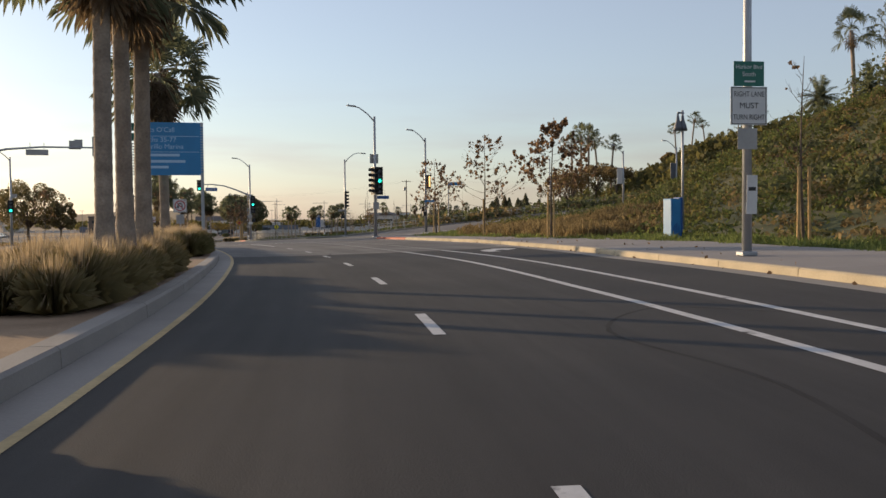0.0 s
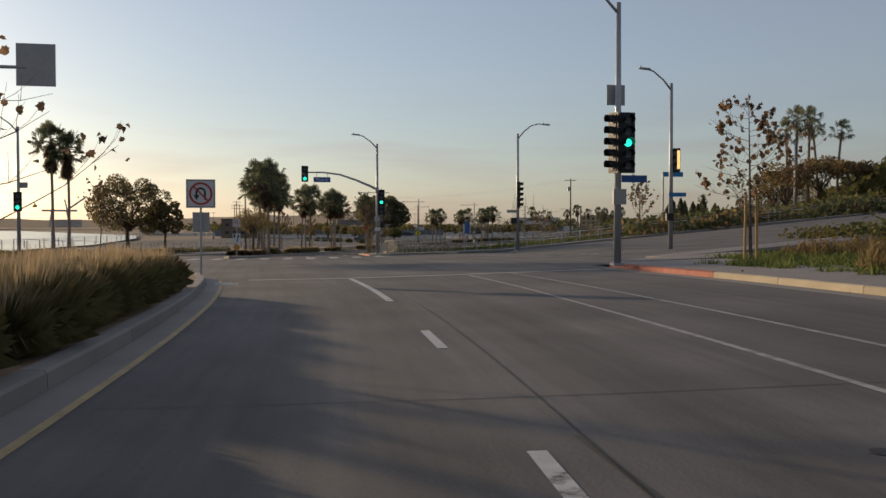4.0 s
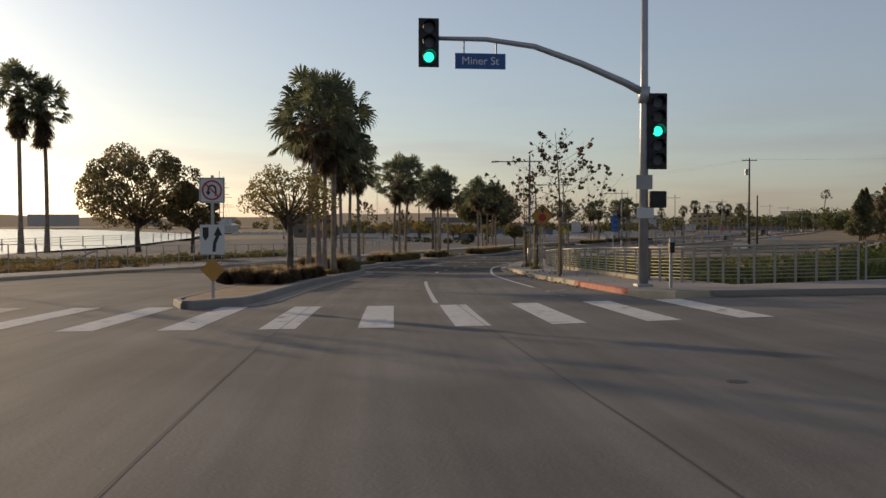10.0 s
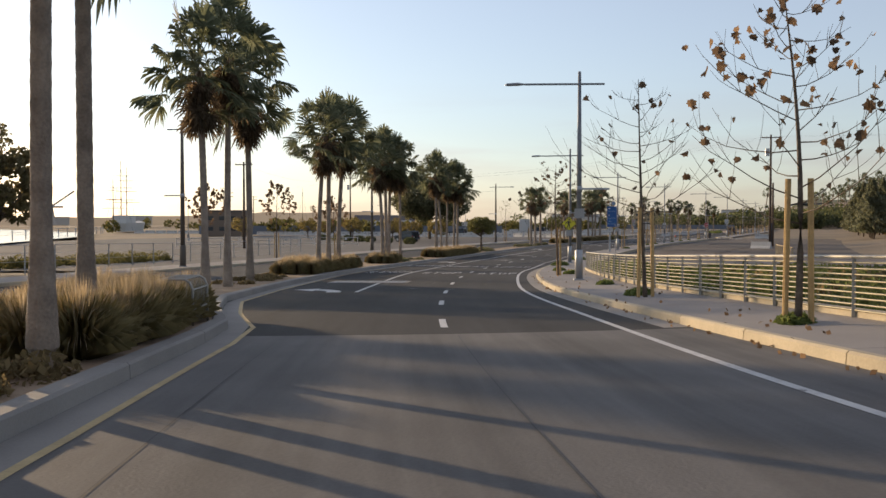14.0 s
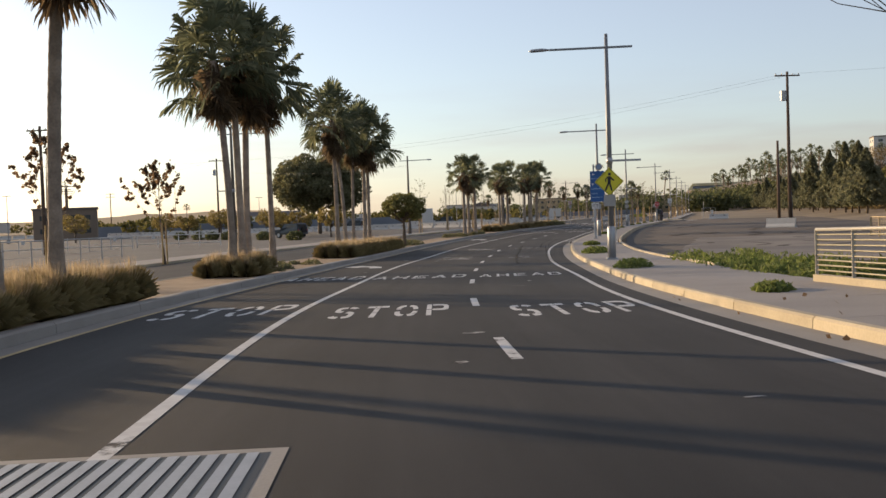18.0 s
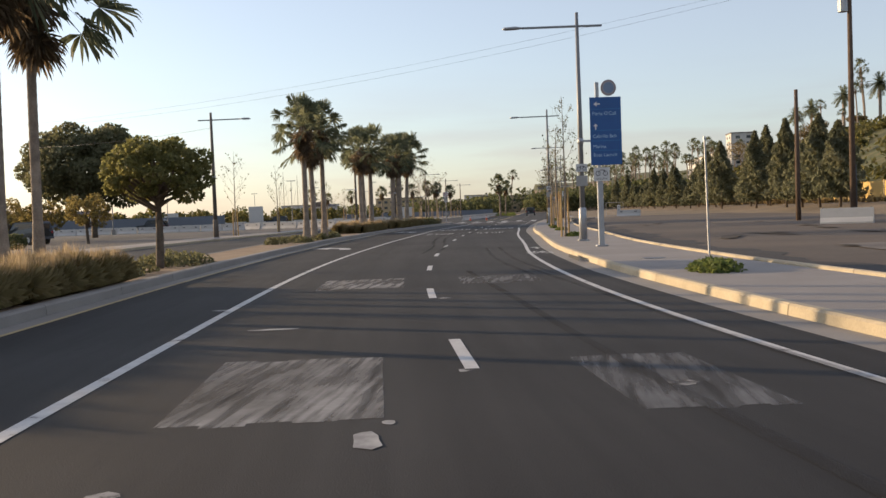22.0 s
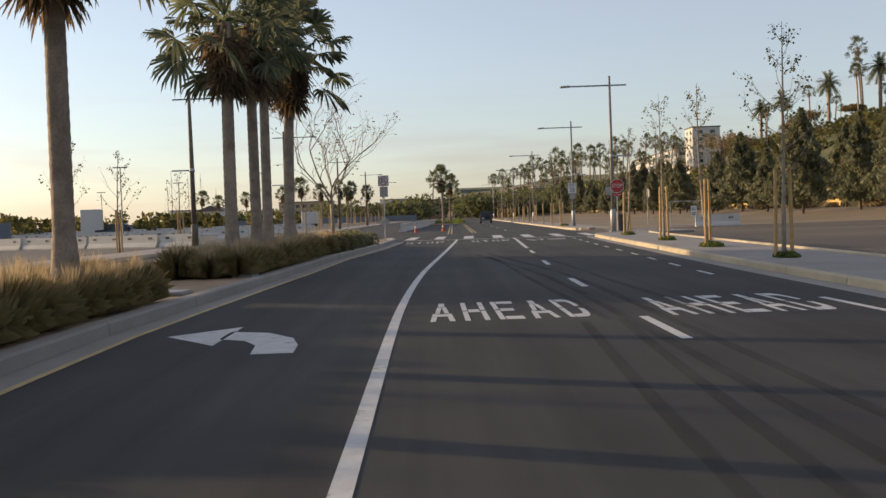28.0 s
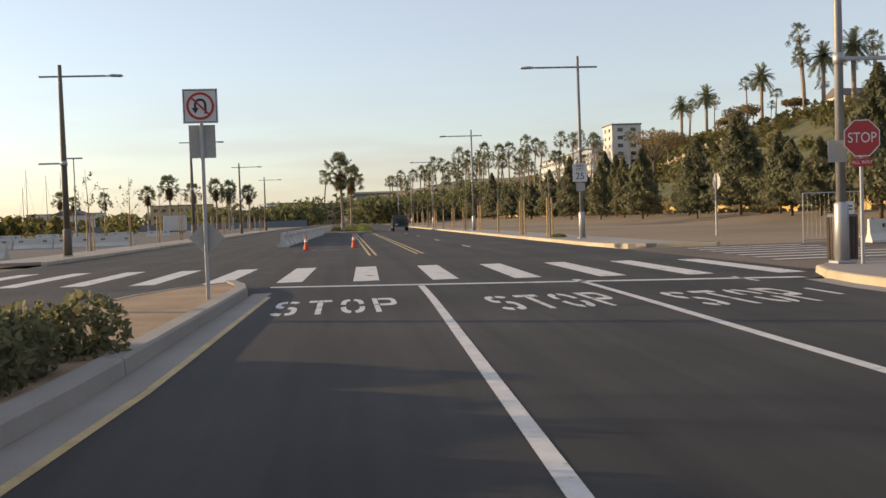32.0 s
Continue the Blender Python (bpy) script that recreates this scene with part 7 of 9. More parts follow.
# broad trees
round_tree("median_tree", Matrix.Translation(at(115.7, -3.6, 0.14)), 4.1, 3.7, 2.1, 111, 4600, 0.06, LEAF_FEATHER, "small tree with thin olive and rust foliage", 26, lump=0.6)
round_tree("median_tree", Matrix.Translation(at(218.3, -6.6, 0.14)), 3.9, 3.4, 2.0, 112, 9000, 0.085, LEAF_BRIGHT, "small broad tree with bright olive leaves", 30, flat=0.65, lump=0.62)
round_tree("fig_tree", Matrix.Translation((-127.8, 270.2, -0.05)), 12.6, 15.8, 4.2, 113, 26000, 0.3, LEAF_HEDGE, "large dense dark green fig tree", 30, flat=0.75, lump=0.7)
round_tree("waterfront_tree", Matrix.Translation((-108.1, 143.6, 1.3)), 11.0, 12.6, 2.6, 115, 13000, 0.2, LEAF_SHORE, "large dark spreading tree by the water", 26, flat=0.85, lump=0.62)
round_tree("waterfront_tree", Matrix.Translation((-104.2, 147.0, 1.2)), 7.6, 6.8, 2.2, 116, 3600, 0.24, LEAF_SHORE, "open olive tree by the water", 18, flat=0.85, lump=0.6)

# fountain grass beds and low shrubs in the median
def grass_bed(s0, s1, o0, o1, h, seed, label):
    """Rows of round fountain grass tussocks: fine arching blades, with tan plumes over them."""
    rs = np.random.RandomState(seed)
    hearts = []
    n_s = max(2, int((s1 - s0) / 0.52))
    for i in range(n_s):
        s = s0 + 0.3 + (s1 - s0 - 0.6) * (i + 0.5) / n_s
        wide = abs(o1(s) - o0(s))
        rows = max(2, int(wide / 0.6))
        for j in range(rows):
            o = o0(s) + (o1(s) - o0(s)) * (j + 0.5) / rows
            hearts.append(tuple(at(s + rs.uniform(-0.12, 0.12), o + rs.uniform(-0.1, 0.1), 0.13)) + (rs.uniform(0.82, 1.12),))
    hearts = np.array(hearts)
    meshes = []
    for per, up, width, tone in ((640, 0.92, 0.0026, GRASS_OLIVE if 24 < s0 < 60 else GRASS_DUN if 105 < s0 < 115 else GRASS_TAN), (120 if 105 < s0 < 115 else 330, 1.1, 0.0034, GRASS_PLUME)):
        k = per * len(hearts)
        heart = np.repeat(hearts, per, axis=0)
        az = rs.uniform(0, 6.283, k)
        tilt = np.abs(rs.normal(0, 0.62, k)).clip(0, 1.2)
        out = np.column_stack([np.cos(az), np.sin(az), np.zeros(k)])
        root = heart[:, :3] + out * rs.uniform(0, 0.13, k)[:, None]
        l = h * up * heart[:, 3] * rs.uniform(0.78, 1.05, k) * (1 - 0.12 * tilt)
        rise = np.zeros((k, 3))
        rise[:, 2] = 1
        d = out * np.sin(tilt * 0.7)[:, None] + rise * np.cos(tilt * 0.7)[:, None]
        e = out * np.sin(tilt * 1.75)[:, None] + rise * np.cos(tilt * 1.75)[:, None]
        mid_ = root + d * (l * 0.62)[:, None]
        tip = mid_ + e * (l * 0.42)[:, None]
        across = np.column_stack([-np.sin(az), np.cos(az), np.zeros(k)]) * width
        if tone is not GRASS_PLUME:
            pts = np.stack([root - across, root + across, mid_ + across, tip, mid_ - across], 1)
        else:
            pts = np.stack([mid_, mid_ * 0.5 + tip * 0.5 + across, tip, mid_ * 0.5 + tip * 0.5 - across], 1)
        m_ = pts.shape[1]
        meshes.append((pts.reshape(-1, 3).tolist(), np.arange(k * m_).reshape(k, m_).tolist(), tone))
    bed = tagged(meshob("fountain_grass", *meshes[0]), label, "ornamental grass", kind="stuff")
    meshob("plumes", *meshes[1], bed, "pale tan seed plumes")
    return bed


GL = "tan feathery fountain grass bed in the median"
for i, (s0, s1, A) in enumerate(((-8, 6, MED_R1), (10.4, 22.2, MED_R1), (30.2, 44, MED_R1), (44, 57.5, MED_R1), (112.4, 121.6, MED_R2), (127.5, 136.5, MED_R2), (161.6, 167, MED_R2), (167, 172.6, MED_R2), (182.2, 184.6, MED_R2), (200.0, 213, MED_R2), (256.4, 266.2, MED_R2), (271.6, 288, MED_R2))):
    A2 = (lambda a: (lambda s: a(s) - 2.6))(A)
    A1 = (lambda a, d: (lambda s: a(s) - d))(A, 0.32 if 160 < s0 < 170 else 0.45)
    grass_bed(s0, s1, A2, A1, 0.52 if 105 < s0 < 115 else 0.8 if s0 > 60 else 0.74 if s0 < 24 else 0.9, 200 + i, GL)


def shrub_bed(s0, s1, o0, o1, h, seed, label, material=LEAF_SHRUB, per=420, size=0.075, name="low_shrubs"):
    rs = np.random.RandomState(seed)
    pts = []
    for _ in range(max(2, int((s1 - s0) * 1.7))):
        s = rs.uniform(s0, s1)
        a, b = fn(o0)(s), fn(o1)(s)
        c = at(s, rs.uniform(min(a, b), max(a, b)), 0.1)
        r = rs.uniform(0.3, 0.6) * (0.6 + h)
        p = shell(rs, per, c, (r, r, h * rs.uniform(0.7, 1.1)), 0.5)
        pts.append(p[p[:, 2] > c.z])
    return tagged(leafob(name, np.vstack(pts), size, material, None, seed), label, "shrub", kind="stuff")


for i, (s0, s1, d0, d1, h, m_) in enumerate(((186.5, 194, 2.4, 0.9, 0.26, LEAF_HEDGE), (213, 222, 2.6, 0.7, 0.46, LEAF_HEDGE), (236.5, 251, 2.2, 0.6, 0.4, LEAF_HEDGE), (104.8, 112.5, 2.4, 0.7, 0.0, None), (118, 127, 2.2, 0.6, 0.3, LEAF_DRY), (150, 160, 2.6, 0.9, 0.22, LEAF_DRY), (386.5, 408, 4.4, 0.5, 0.8, LEAF_SHRUB))):
    if m_:
        A = MED_R2 if s0 < 320 else MED_R3
        shrub_bed(s0, s1, (lambda a, d: (lambda s: a(s) - d))(A, d0), (lambda a, d: (lambda s: a(s) - d))(A, d1), h, 300 + i, "low grey-green shrubs planted in the median" if m_ is not LEAF_DRY else "low dry scrub in the median earth", m_)
rs = np.random.RandomState(351)
pts = []
for k in range(110):
    s = rs.uniform(285.5, 295.2)
    o = MED_R2(s) - rs.uniform(0.46, 2.3)
    hh = 0.74 * rs.uniform(0.8, 1.12) * (1 - 0.4 * max(0, (s - 293) / 3))
    c = at(s, o, 0.14)
    p = shell(rs, 420, (c.x, c.y, c.z + hh * 0.35), (0.42, 0.42, hh * 0.65), 0.7)
    pts.append(p[p[:, 2] > c.z])
tagged(leafob("clipped_hedge", np.vstack(pts), 0.055, LEAF_HEDGE, None, 351, stretch=2.0), "dense low olive hedge at the median's end", "hedge", kind="stuff")
# weeds at the foot of the pavement trees
for i, (s, o, r) in enumerate(((196.8, 6.0, 0.85), (208.9, 6.3, 0.65), (180.5, 5.8, 0.72), (168, 6.0, 0.4), (233.8, 7.3, 0.5), (244.5, 7.8, 0.45), (251, 7.9, 0.35), (257.5, 8.1, 0.35), (272.5, 8.4, 0.35), (280, 8.7, 0.45), (287.5, 9.0, 0.4), (297.4, 9.3, 0.4), (141, 6.1, 0.45), (131, 6.2, 0.35), (162, 6.4, 0.45), (149, 6.5, 0.35), (334, 10.4, 0.5))):
    rs = np.random.RandomState(400 + i)
    c = at(s, o, 0.15)
    p = shell(rs, 1500, c, (r * 0.8, r * 1.5, r * 0.36), 0.3)
    tagged(leafob("pavement_weed", p[p[:, 2] > c.z], 0.06, LEAF_SHRUB, None, 400 + i, stretch=2.2), "spreading green weed in the pavement cut-out", "weed", "pavement weeds")
# fallen leaves by the kerbs
rs = np.random.RandomState(77)
lp = []
for _ in range(300):
    s = rs.choice([rs.uniform(108, 135), rs.uniform(108, 135), rs.uniform(136, 170), rs.uniform(10, 60)])
    o = (KERB_R2(s) if s > 100 else KERB_R1(s)) + rs.choice([rs.normal(-0.1, 0.1), rs.uniform(0.3, 2.2)])
    lp.append(tuple(at(s, o, 0.17 if o > (KERB_R2(s) if s > 100 else KERB_R1(s)) else 0.02)))
tagged(leafob("fallen_leaves", np.array(lp), 0.075, LEAF_BROWN, None, 5, stretch=1.2), "dry brown leaves lying on kerb and pavement", "leaves", kind="stuff")

# the hill's scrub
def cover(name, boxes, n, size, material, seed, label, lift=0.5, mound=0.9, per=60, mask=None, stretch=1.6, up=0.3):
    """Leafy mounds scattered over the ground inside boxes of s and o."""
    rs = np.random.RandomState(seed)
    pts = []
    for s0, s1, o0, o1 in boxes:
        k = int(n / len(boxes) / per)
        ss, oo = rs.uniform(s0, s1, k), rs.uniform(o0, o1, k)
        cs = np.array([xy(a, b) for a, b in zip(ss, oo)])
        zz = terrain(cs[:, 0], cs[:, 1])
        for (x, y), z in zip(cs, zz):
            if mask and not mask(x, y):
                continue
            r = mound * rs.uniform(0.5, 1.4)
            p = shell(rs, per, (x, y, z + r * 0.15), (r, r, r * lift), 0.6)
            pts.append(p[p[:, 2] > z])
    return tagged(leafob(name, np.vstack(pts), size, material, None, seed, stretch=stretch, up=up), label, "scrub", kind="stuff")


patch = lambda k: (lambda x, y: noise.noise(Vector((x * 0.09 + k, y * 0.09, k))) > -0.05)
cover("hill_scrub", [(-12, 52, 13.6, 62), (50, 78, 23, 62)], 250000, 0.13, LEAF_HILL, 501, "green creeping scrub over the hillside", 0.5, 1.0, 90, patch(1))
cover("hill_creeper", [(-12, 50, 15.5, 60), (48, 76, 23, 62)], 170000, 0.14, LEAF_OLIVE, 516, "olive creeping plants over the hillside", 0.35, 1.0, 70)
cover("hill_dry_scrub", [(-12, 52, 14.6, 62)], 76000, 0.14, LEAF_DRY, 502, "dry rust-brown scrub over the hillside", 0.55, 0.8, 80, patch(7))
cover("rise_scrub", [(105, 150, 26, 95), (62, 106, 49, 95)], 110000, 0.34, LEAF_FICUS, 517, "dark scrub on the rise across the street", 0.8, 1.5, 80)
cover("rise_dry_scrub", [(105, 150, 26, 95), (62, 106, 49, 95)], 70000, 0.3, LEAF_DRY, 518, "dry brown brush on the rise across the street", 0.8, 1.3, 80)
cover("hill_dark_scrub", [(-12, 74, 21, 70)], 70000, 0.2, LEAF_FICUS, 503, "dark green scrub over the hillside", 0.7, 1.2, 110, patch(13))
cover("hill_bushes", [(-5, 52, 38, 62)], 62000, 0.19, LEAF_FICUS, 504, "dark bushes along the crest of the hill", 0.9, 2.0, 480)
cover("hill_foot_grass", [(-20, 62, 12.1, 15.4)], 120000, 0.05, LEAF_SHRUB, 505, "green grass and weeds at the foot of the hill", 0.5, 0.4, 120, None, 8.0, 1.6)
cover("hill_foot_straw", [(39, 56, 13.2, 17), (48, 64, 16, 23)], 120000, 0.05, LEAF_DRY, 506, "tall straw-coloured grass at the foot of the hill", 0.9, 0.6, 160, None, 10.0, 2.0)
cover("corner_grass", [(49, 66.5, 14.6, 26)], 130000, 0.045, LEAF_SHRUB, 507, "green grass bank at the street corner", 0.5, 0.5, 130, None, 8.0, 1.6)
cover("field_grass", [(109, 176, 8.4, 24), (109, 140, 24, 60)], 110000, 0.08, LEAF_HILL, 508, "green weeds in the field behind the fence", 0.45, 0.7, 90, None, 4.0, 1.2)
cover("field_straw", [(112, 172, 12, 60)], 14000, 0.24, LEAF_DRY, 509, "dry straw in the empty field", 0.3, 0.9, 40)
cover("lot_weeds", [(171, 190, 8.0, 11.5), (172, 180, 8.0, 9.5)], 26000, 0.06, LEAF_SHRUB, 510, "green weeds along the edge of the empty lot", 0.7, 0.45, 130, None, 3.5, 1.0)
cover("west_scrub", [(72, 150, -34, -21)], 90000, 0.07, LEAF_DRY, 511, "low dry scrub beyond the far pavement", 0.6, 0.6, 140, None, 4.0, 1.2)
cover("west_hedge", [(96, 190, -30, -26)], 60000, 0.09, LEAF_OLIVE, 512, "dark low hedge along the waterfront", 0.8, 0.7, 140, None, 2.5, 0.8)
cover("cross_street_scrub", [(107.6, 116, 12.5, 75)], 90000, 0.055, LEAF_HILL, 513, "green weeds along the cross street fence", 0.6, 0.5, 130, None, 6.0, 1.4)
cover("bank_grass", [(230, 480, 42, 62)], 14000, 0.4, LEAF_DRY, 514, "dry grass bank below the conifers", 0.3, 1.2, 40)
cover("bluff_scrub", [(230, 620, 62, 125), (120, 240, 50, 125)], 84000, 0.8, LEAF_OLIVE, 515, "scrub and bushes over the bluff", 0.8, 2.6, 70)


# conifers along the east side
def conifer(m, h, w, seed, n=3000):
    rng, rs = random.Random(seed), np.random.RandomState(seed)
    ob = thing("conifer", m, "dense dark green conifer in the windbreak", "tree", "windbreak conifers")
    part("trunk", limb_bm((0, 0, -0.2), (0, 0, h * 0.9), 0.17, 0.03, rng), BARK_TREE, ob)
    t = rs.uniform(0.03, 1, n) ** 1.05
    az = rs.uniform(0, 6.283, n)
    tiers = 0.84 + 0.16 * np.sin(t * 34 + 2.0 * np.sin(az * 2 + seed) + seed)
    lump = (0.8 + 0.2 * np.sin(az * 3 + seed + t * 9) + 0.14 * np.sin(az * 7 + t * 23 + seed)) * tiers
    r = w / 2 * np.clip(1.15 * (1 - t ** 1.25) ** 0.85 * (0.6 + 0.4 * np.minimum(t * 6, 1)), 0.03, 1) * lump * rs.uniform(0.45, 1.0, n) ** 0.5
    pts = np.column_stack([r * np.cos(az), r * np.sin(az), 1.1 + t * (h - 1.1) - 0.12 * r])
    leafob("foliage", pts, 0.27, LEAF_PINE, ob, seed, stretch=2.2, up=0.9)
    return ob


def limb_bm(a, b, r0, r1, rng):
    bm = B()
    limb(bm, a, b, r0, r1, rng, 0.02, 5, 7)
    return bm


protos = [conifer(Matrix.Translation((-50.0, 272 + 7 * k, float(terrain(-50.0, 272 + 7 * k)))), (8.6, 10.0, 7.2, 10.8)[k], (6.6, 7.0, 6.2, 6.2)[k], 600 + k, 4000) for k in range(4)]
rng = random.Random(8)
for k in range(42):
    y = 299 + 6.0 * k + rng.uniform(-1.2, 1.2)
    x = -49.5 + rng.uniform(-2.2, 2.2) + (3 if k % 3 == 0 else 0)
    sc = rng.uniform(0.72, 1.12)
    copy_thing(protos[rng.randrange(4)], Matrix.LocRotScale((x, y, float(terrain(x, y)) - 0.1), Euler((0, 0, rng.uniform(0, 6.28))), (sc * rng.uniform(0.9, 1.2), sc, sc)))
# palms on the bluff, on the hill and along the skyline
def feather_palm(m, h, seed, label, group):
    """A thick date palm with arching feather fronds."""
    rng = random.Random(seed)
    ob = thing("date_palm", m, label, "palm tree", group)
    part("trunk", tube(B(), [(0, 0, -0.3), (0, 0, h * 0.5), (0, 0, h)], [0.42, 0.36, 0.4], 9), BARK, ob)
    v, f = [], []
    for i in range(64):
        az, el = i * 2.399, radians(rng.uniform(-35, 75))
        d = Vector((math.cos(az) * math.cos(el), math.sin(az) * math.cos(el), math.sin(el)))
        L = rng.uniform(2.5, 3.3)
        sd = Vector((-math.sin(az), math.cos(az), 0))
        pr = [Vector((0, 0, h)) + d * L * t + Vector((0, 0, -1.5 * t * t * math.cos(el))) for t in (0, 0.25, 0.5, 0.75, 1)]
        for a, b in zip(pr, pr[1:]):
            for q in range(4):
                c = a.lerp(b, q / 4)
                for sg in (1, -1):
                    k = len(v)
                    e = c + sd * sg * 0.5 + (b - a).normalized() * 0.3 + Vector((0, 0, -0.16))
                    v += [c, c + (b - a) * 0.24, e]
                    f.append((k, k + 1, k + 2))
    meshob("crown", v, f, LEAF_PALM, ob)
    return ob


sky_palm = palm("skyline_palm", 13.0, 0.26, 1.9, 31, fronds=24, dead=16, blades=7, rings=False, label="very tall slim palm on the skyline", group="skyline palms", m=Matrix.Translation((15.0, 470.0, float(terrain(15.0, 470.0)) - 0.2)))
date = feather_palm(Matrix.Translation((21.8, 565.8, float(terrain(21.8, 565.8)) - 0.2)), 10.0, 33, "thick date palm standing on the bluff", "bluff palms")
date.matrix_basis = date.matrix_basis @ Matrix.Scale(max(0.5, (35 - float(terrain(21.8, 565.8))) / 10), 4)
for x, y, z in ((22.8, 547, 35), (23.0, 508.9, 35.2), (32, 479, 37.7), (25, 480, 35.4), (14, 440, 24), (38, 470, 33), (30, 425, 31), (-2, 300, 16.5), (4, 306, 18), (16.9, 117, 15.6), (22.5, 118.5, 16.8)):
    g = float(terrain(x, y)) - 0.2
    sc = (z - g) / 10 * (0.8 if y > 400 else 1.0)
    copy_thing(date, Matrix.LocRotScale((x, y, g), Euler((0, 0, x)), (0.9 * sc, 0.9 * sc, sc)))
for x, y, z in ((20.5, 480, 44), (21, 118, 27.9), (23.7, 118.7, 28.6), (20.8, 481.5, 38.6), (37, 478, 42), (13.6, 481, 29), (-16.4, 200, 23.4), (-18.5, 206, 24.2), (-15, 209.8, 23), (-19.5, 198, 21.6), (-12.0, 203, 21.5), (4.9, 224.4, 28), (8, 226, 26.5), (1.5, 222, 25.5)):
    g = float(terrain(x, y)) - 0.3
    sc = (z - g) / 14.6
    copy_thing(sky_palm, Matrix.LocRotScale((x, y, g), Euler((0, 0, x * 3)), (0.5 + 0.5 * sc, 0.5 + 0.5 * sc, sc)))
for k, (x, y, z) in enumerate(((6, 482, 26.7), (18, 480, 27.6), (-15, 484, 22), (2.7, 482, 23.5), (-6, 500, 23), (-19.5, 192, 16), (-14.5, 197, 17), (-10, 190, 15.5), (-22, 203, 15), (0, 214, 19))):
    g = float(terrain(x, y))
    far = k < 5
    round_tree("bluff_tree", Matrix.Translation((x, y, g)), z - g, (z - g) * (1.15 if far else 0.85), (z - g) * 0.35, 160 + k, 1500 if far else 2000, 0.3, LEAF_DRY, "thin brown winter tree on the bluff", 14, flat=0.6, group="bluff trees")
ridge = table([(535, -14.9), (577, -30), (627, -44), (678, -63)])
for k in range(58):
    y = 525 + 165 * (k + rng.uniform(0, 1)) / 58
    x = ridge(y) + rng.uniform(-5, 9)
    top = rng.choice((rng.uniform(23, 28), rng.uniform(17, 24)))
    g = float(terrain(x, y)) - 0.3
    sc = (top - g) / 14.6
    copy_thing(sky_palm, Matrix.LocRotScale((x, y, g), Euler((0, 0, rng.uniform(0, 6))), (0.45 + 0.5 * sc, 0.45 + 0.5 * sc, sc)))
for k in range(16):
    y = 430 + rng.uniform(0, 120)
    x = 5 + rng.uniform(-6, 40)
    sc = rng.uniform(0.55, 0.95)
    copy_thing(sky_palm, Matrix.LocRotScale((x, y, float(terrain(x, y)) - 0.3), Euler((0, 0, rng.uniform(0, 6))), (sc, sc, sc)))
for x, y, sc in ((-97.9, 731, 1.7), (-300, 520, 0.8), (20, 300, 0.9), (26, 296, 1.1), (23, 290, 1.0)):
    copy_thing(sky_palm, Matrix.LocRotScale((x, y, float(terrain(x, y)) - 0.3), Euler((0, 0, x)), (sc, sc, sc)))
for x, y, z in ((-135.5, 501.7, 10.7), (-130.1, 501.2, 12.8), (-124.4, 500.5, 10.9), (-119, 500, 11.8), (-116, 499.6, 11.3), (-111.1, 499, 10.1), (-150, 520, 10), (-165, 545, 10), (-128, 600, 13), (-190, 620, 14)):
    sc = z / 7.3
    copy_thing(kinds[1], Matrix.LocRotScale((x, y, float(terrain(x, y))), Euler((0, 0, x)), (sc,) * 3))


# far woods, in clumps
def woods(name, boxes, n, size, material, seed, label, h=6.0, per=90):
    rs = np.random.RandomState(seed)
    pts = []
    for x0, x1, y0, y1, hh in boxes:
        for _ in range(int(n / len(boxes) / per)):
            x, y = rs.uniform(x0, x1), rs.uniform(y0, y1)
            z = float(terrain(x, y))
            r = hh * rs.uniform(0.35, 0.75)
            pts.append(shell(rs, per, (x, y, z + hh * rs.uniform(0.35, 0.6)), (r, r, hh * rs.uniform(0.3, 0.55)), 0.5))
    return tagged(leafob(name, np.vstack(pts), size, material, None, seed), label, "woods", kind="stuff")


woods("far_woods", [(-86, -62, 560, 640, 9), (-140, -100, 560, 700, 8), (-240, -120, 640, 760, 8), (-110, -60, 640, 760, 12), (-60, -20, 560, 740, 10), (-34, -20, 530, 590, 6), (-48, -30, 580, 630, 12), (-66, -44, 625, 690, 12)], 42000, 1.1, LEAF_FICUS, 701, "far dark trees at the end of the road")
woods("harbour_trees", [(-240, -150, 300, 420, 4.2), (-200, -130, 420, 520, 4), (-330, -230, 420, 560, 5)], 12000, 0.8, LEAF_OLIVE, 702, "grey-green trees round the harbour sheds")
woods("east_far_trees", [(0, 60, 240, 330, 5), (20, 70, 170, 200, 3.4)], 16000, 0.7, LEAF_FICUS, 703, "dark trees beyond the empty field")
for k, (x, y, h) in enumerate(((-151, 264, 4.2), (-144, 259, 3.8), (-137.5, 257, 4.4), (-131, 263, 3.6), (-126.5, 251, 4.2), (-120.5, 246.5, 3.7), (-113, 239, 3.9), (-158, 252, 4.5))):
    round_tree("car_park_tree", Matrix.Translation((x, y, float(terrain(x, y)))), h, h * 1.05, h * 0.38, 840 + k, 1700, 0.16, LEAF_FEATHER, "small open olive tree in the car park", 14, group="car park trees", lump=0.7)
rs = np.random.RandomState(9)
for k, (x, y) in enumerate(((-141, 252), (-135.5, 247.5), (-132, 244.7), (-128, 241.6), (-124.4, 238.4), (-119.4, 234.3), (-113.3, 229.3))):
    p = shell(rs, 700, (x, y, 0.45), (0.95, 0.95, 0.6), 0.6)
    tagged(leafob("round_bush", p[p[:, 2] > -0.05], 0.15, LEAF_FICUS, None, 800 + k), "clipped round dark bush in the car park", "bush", "car park bushes")


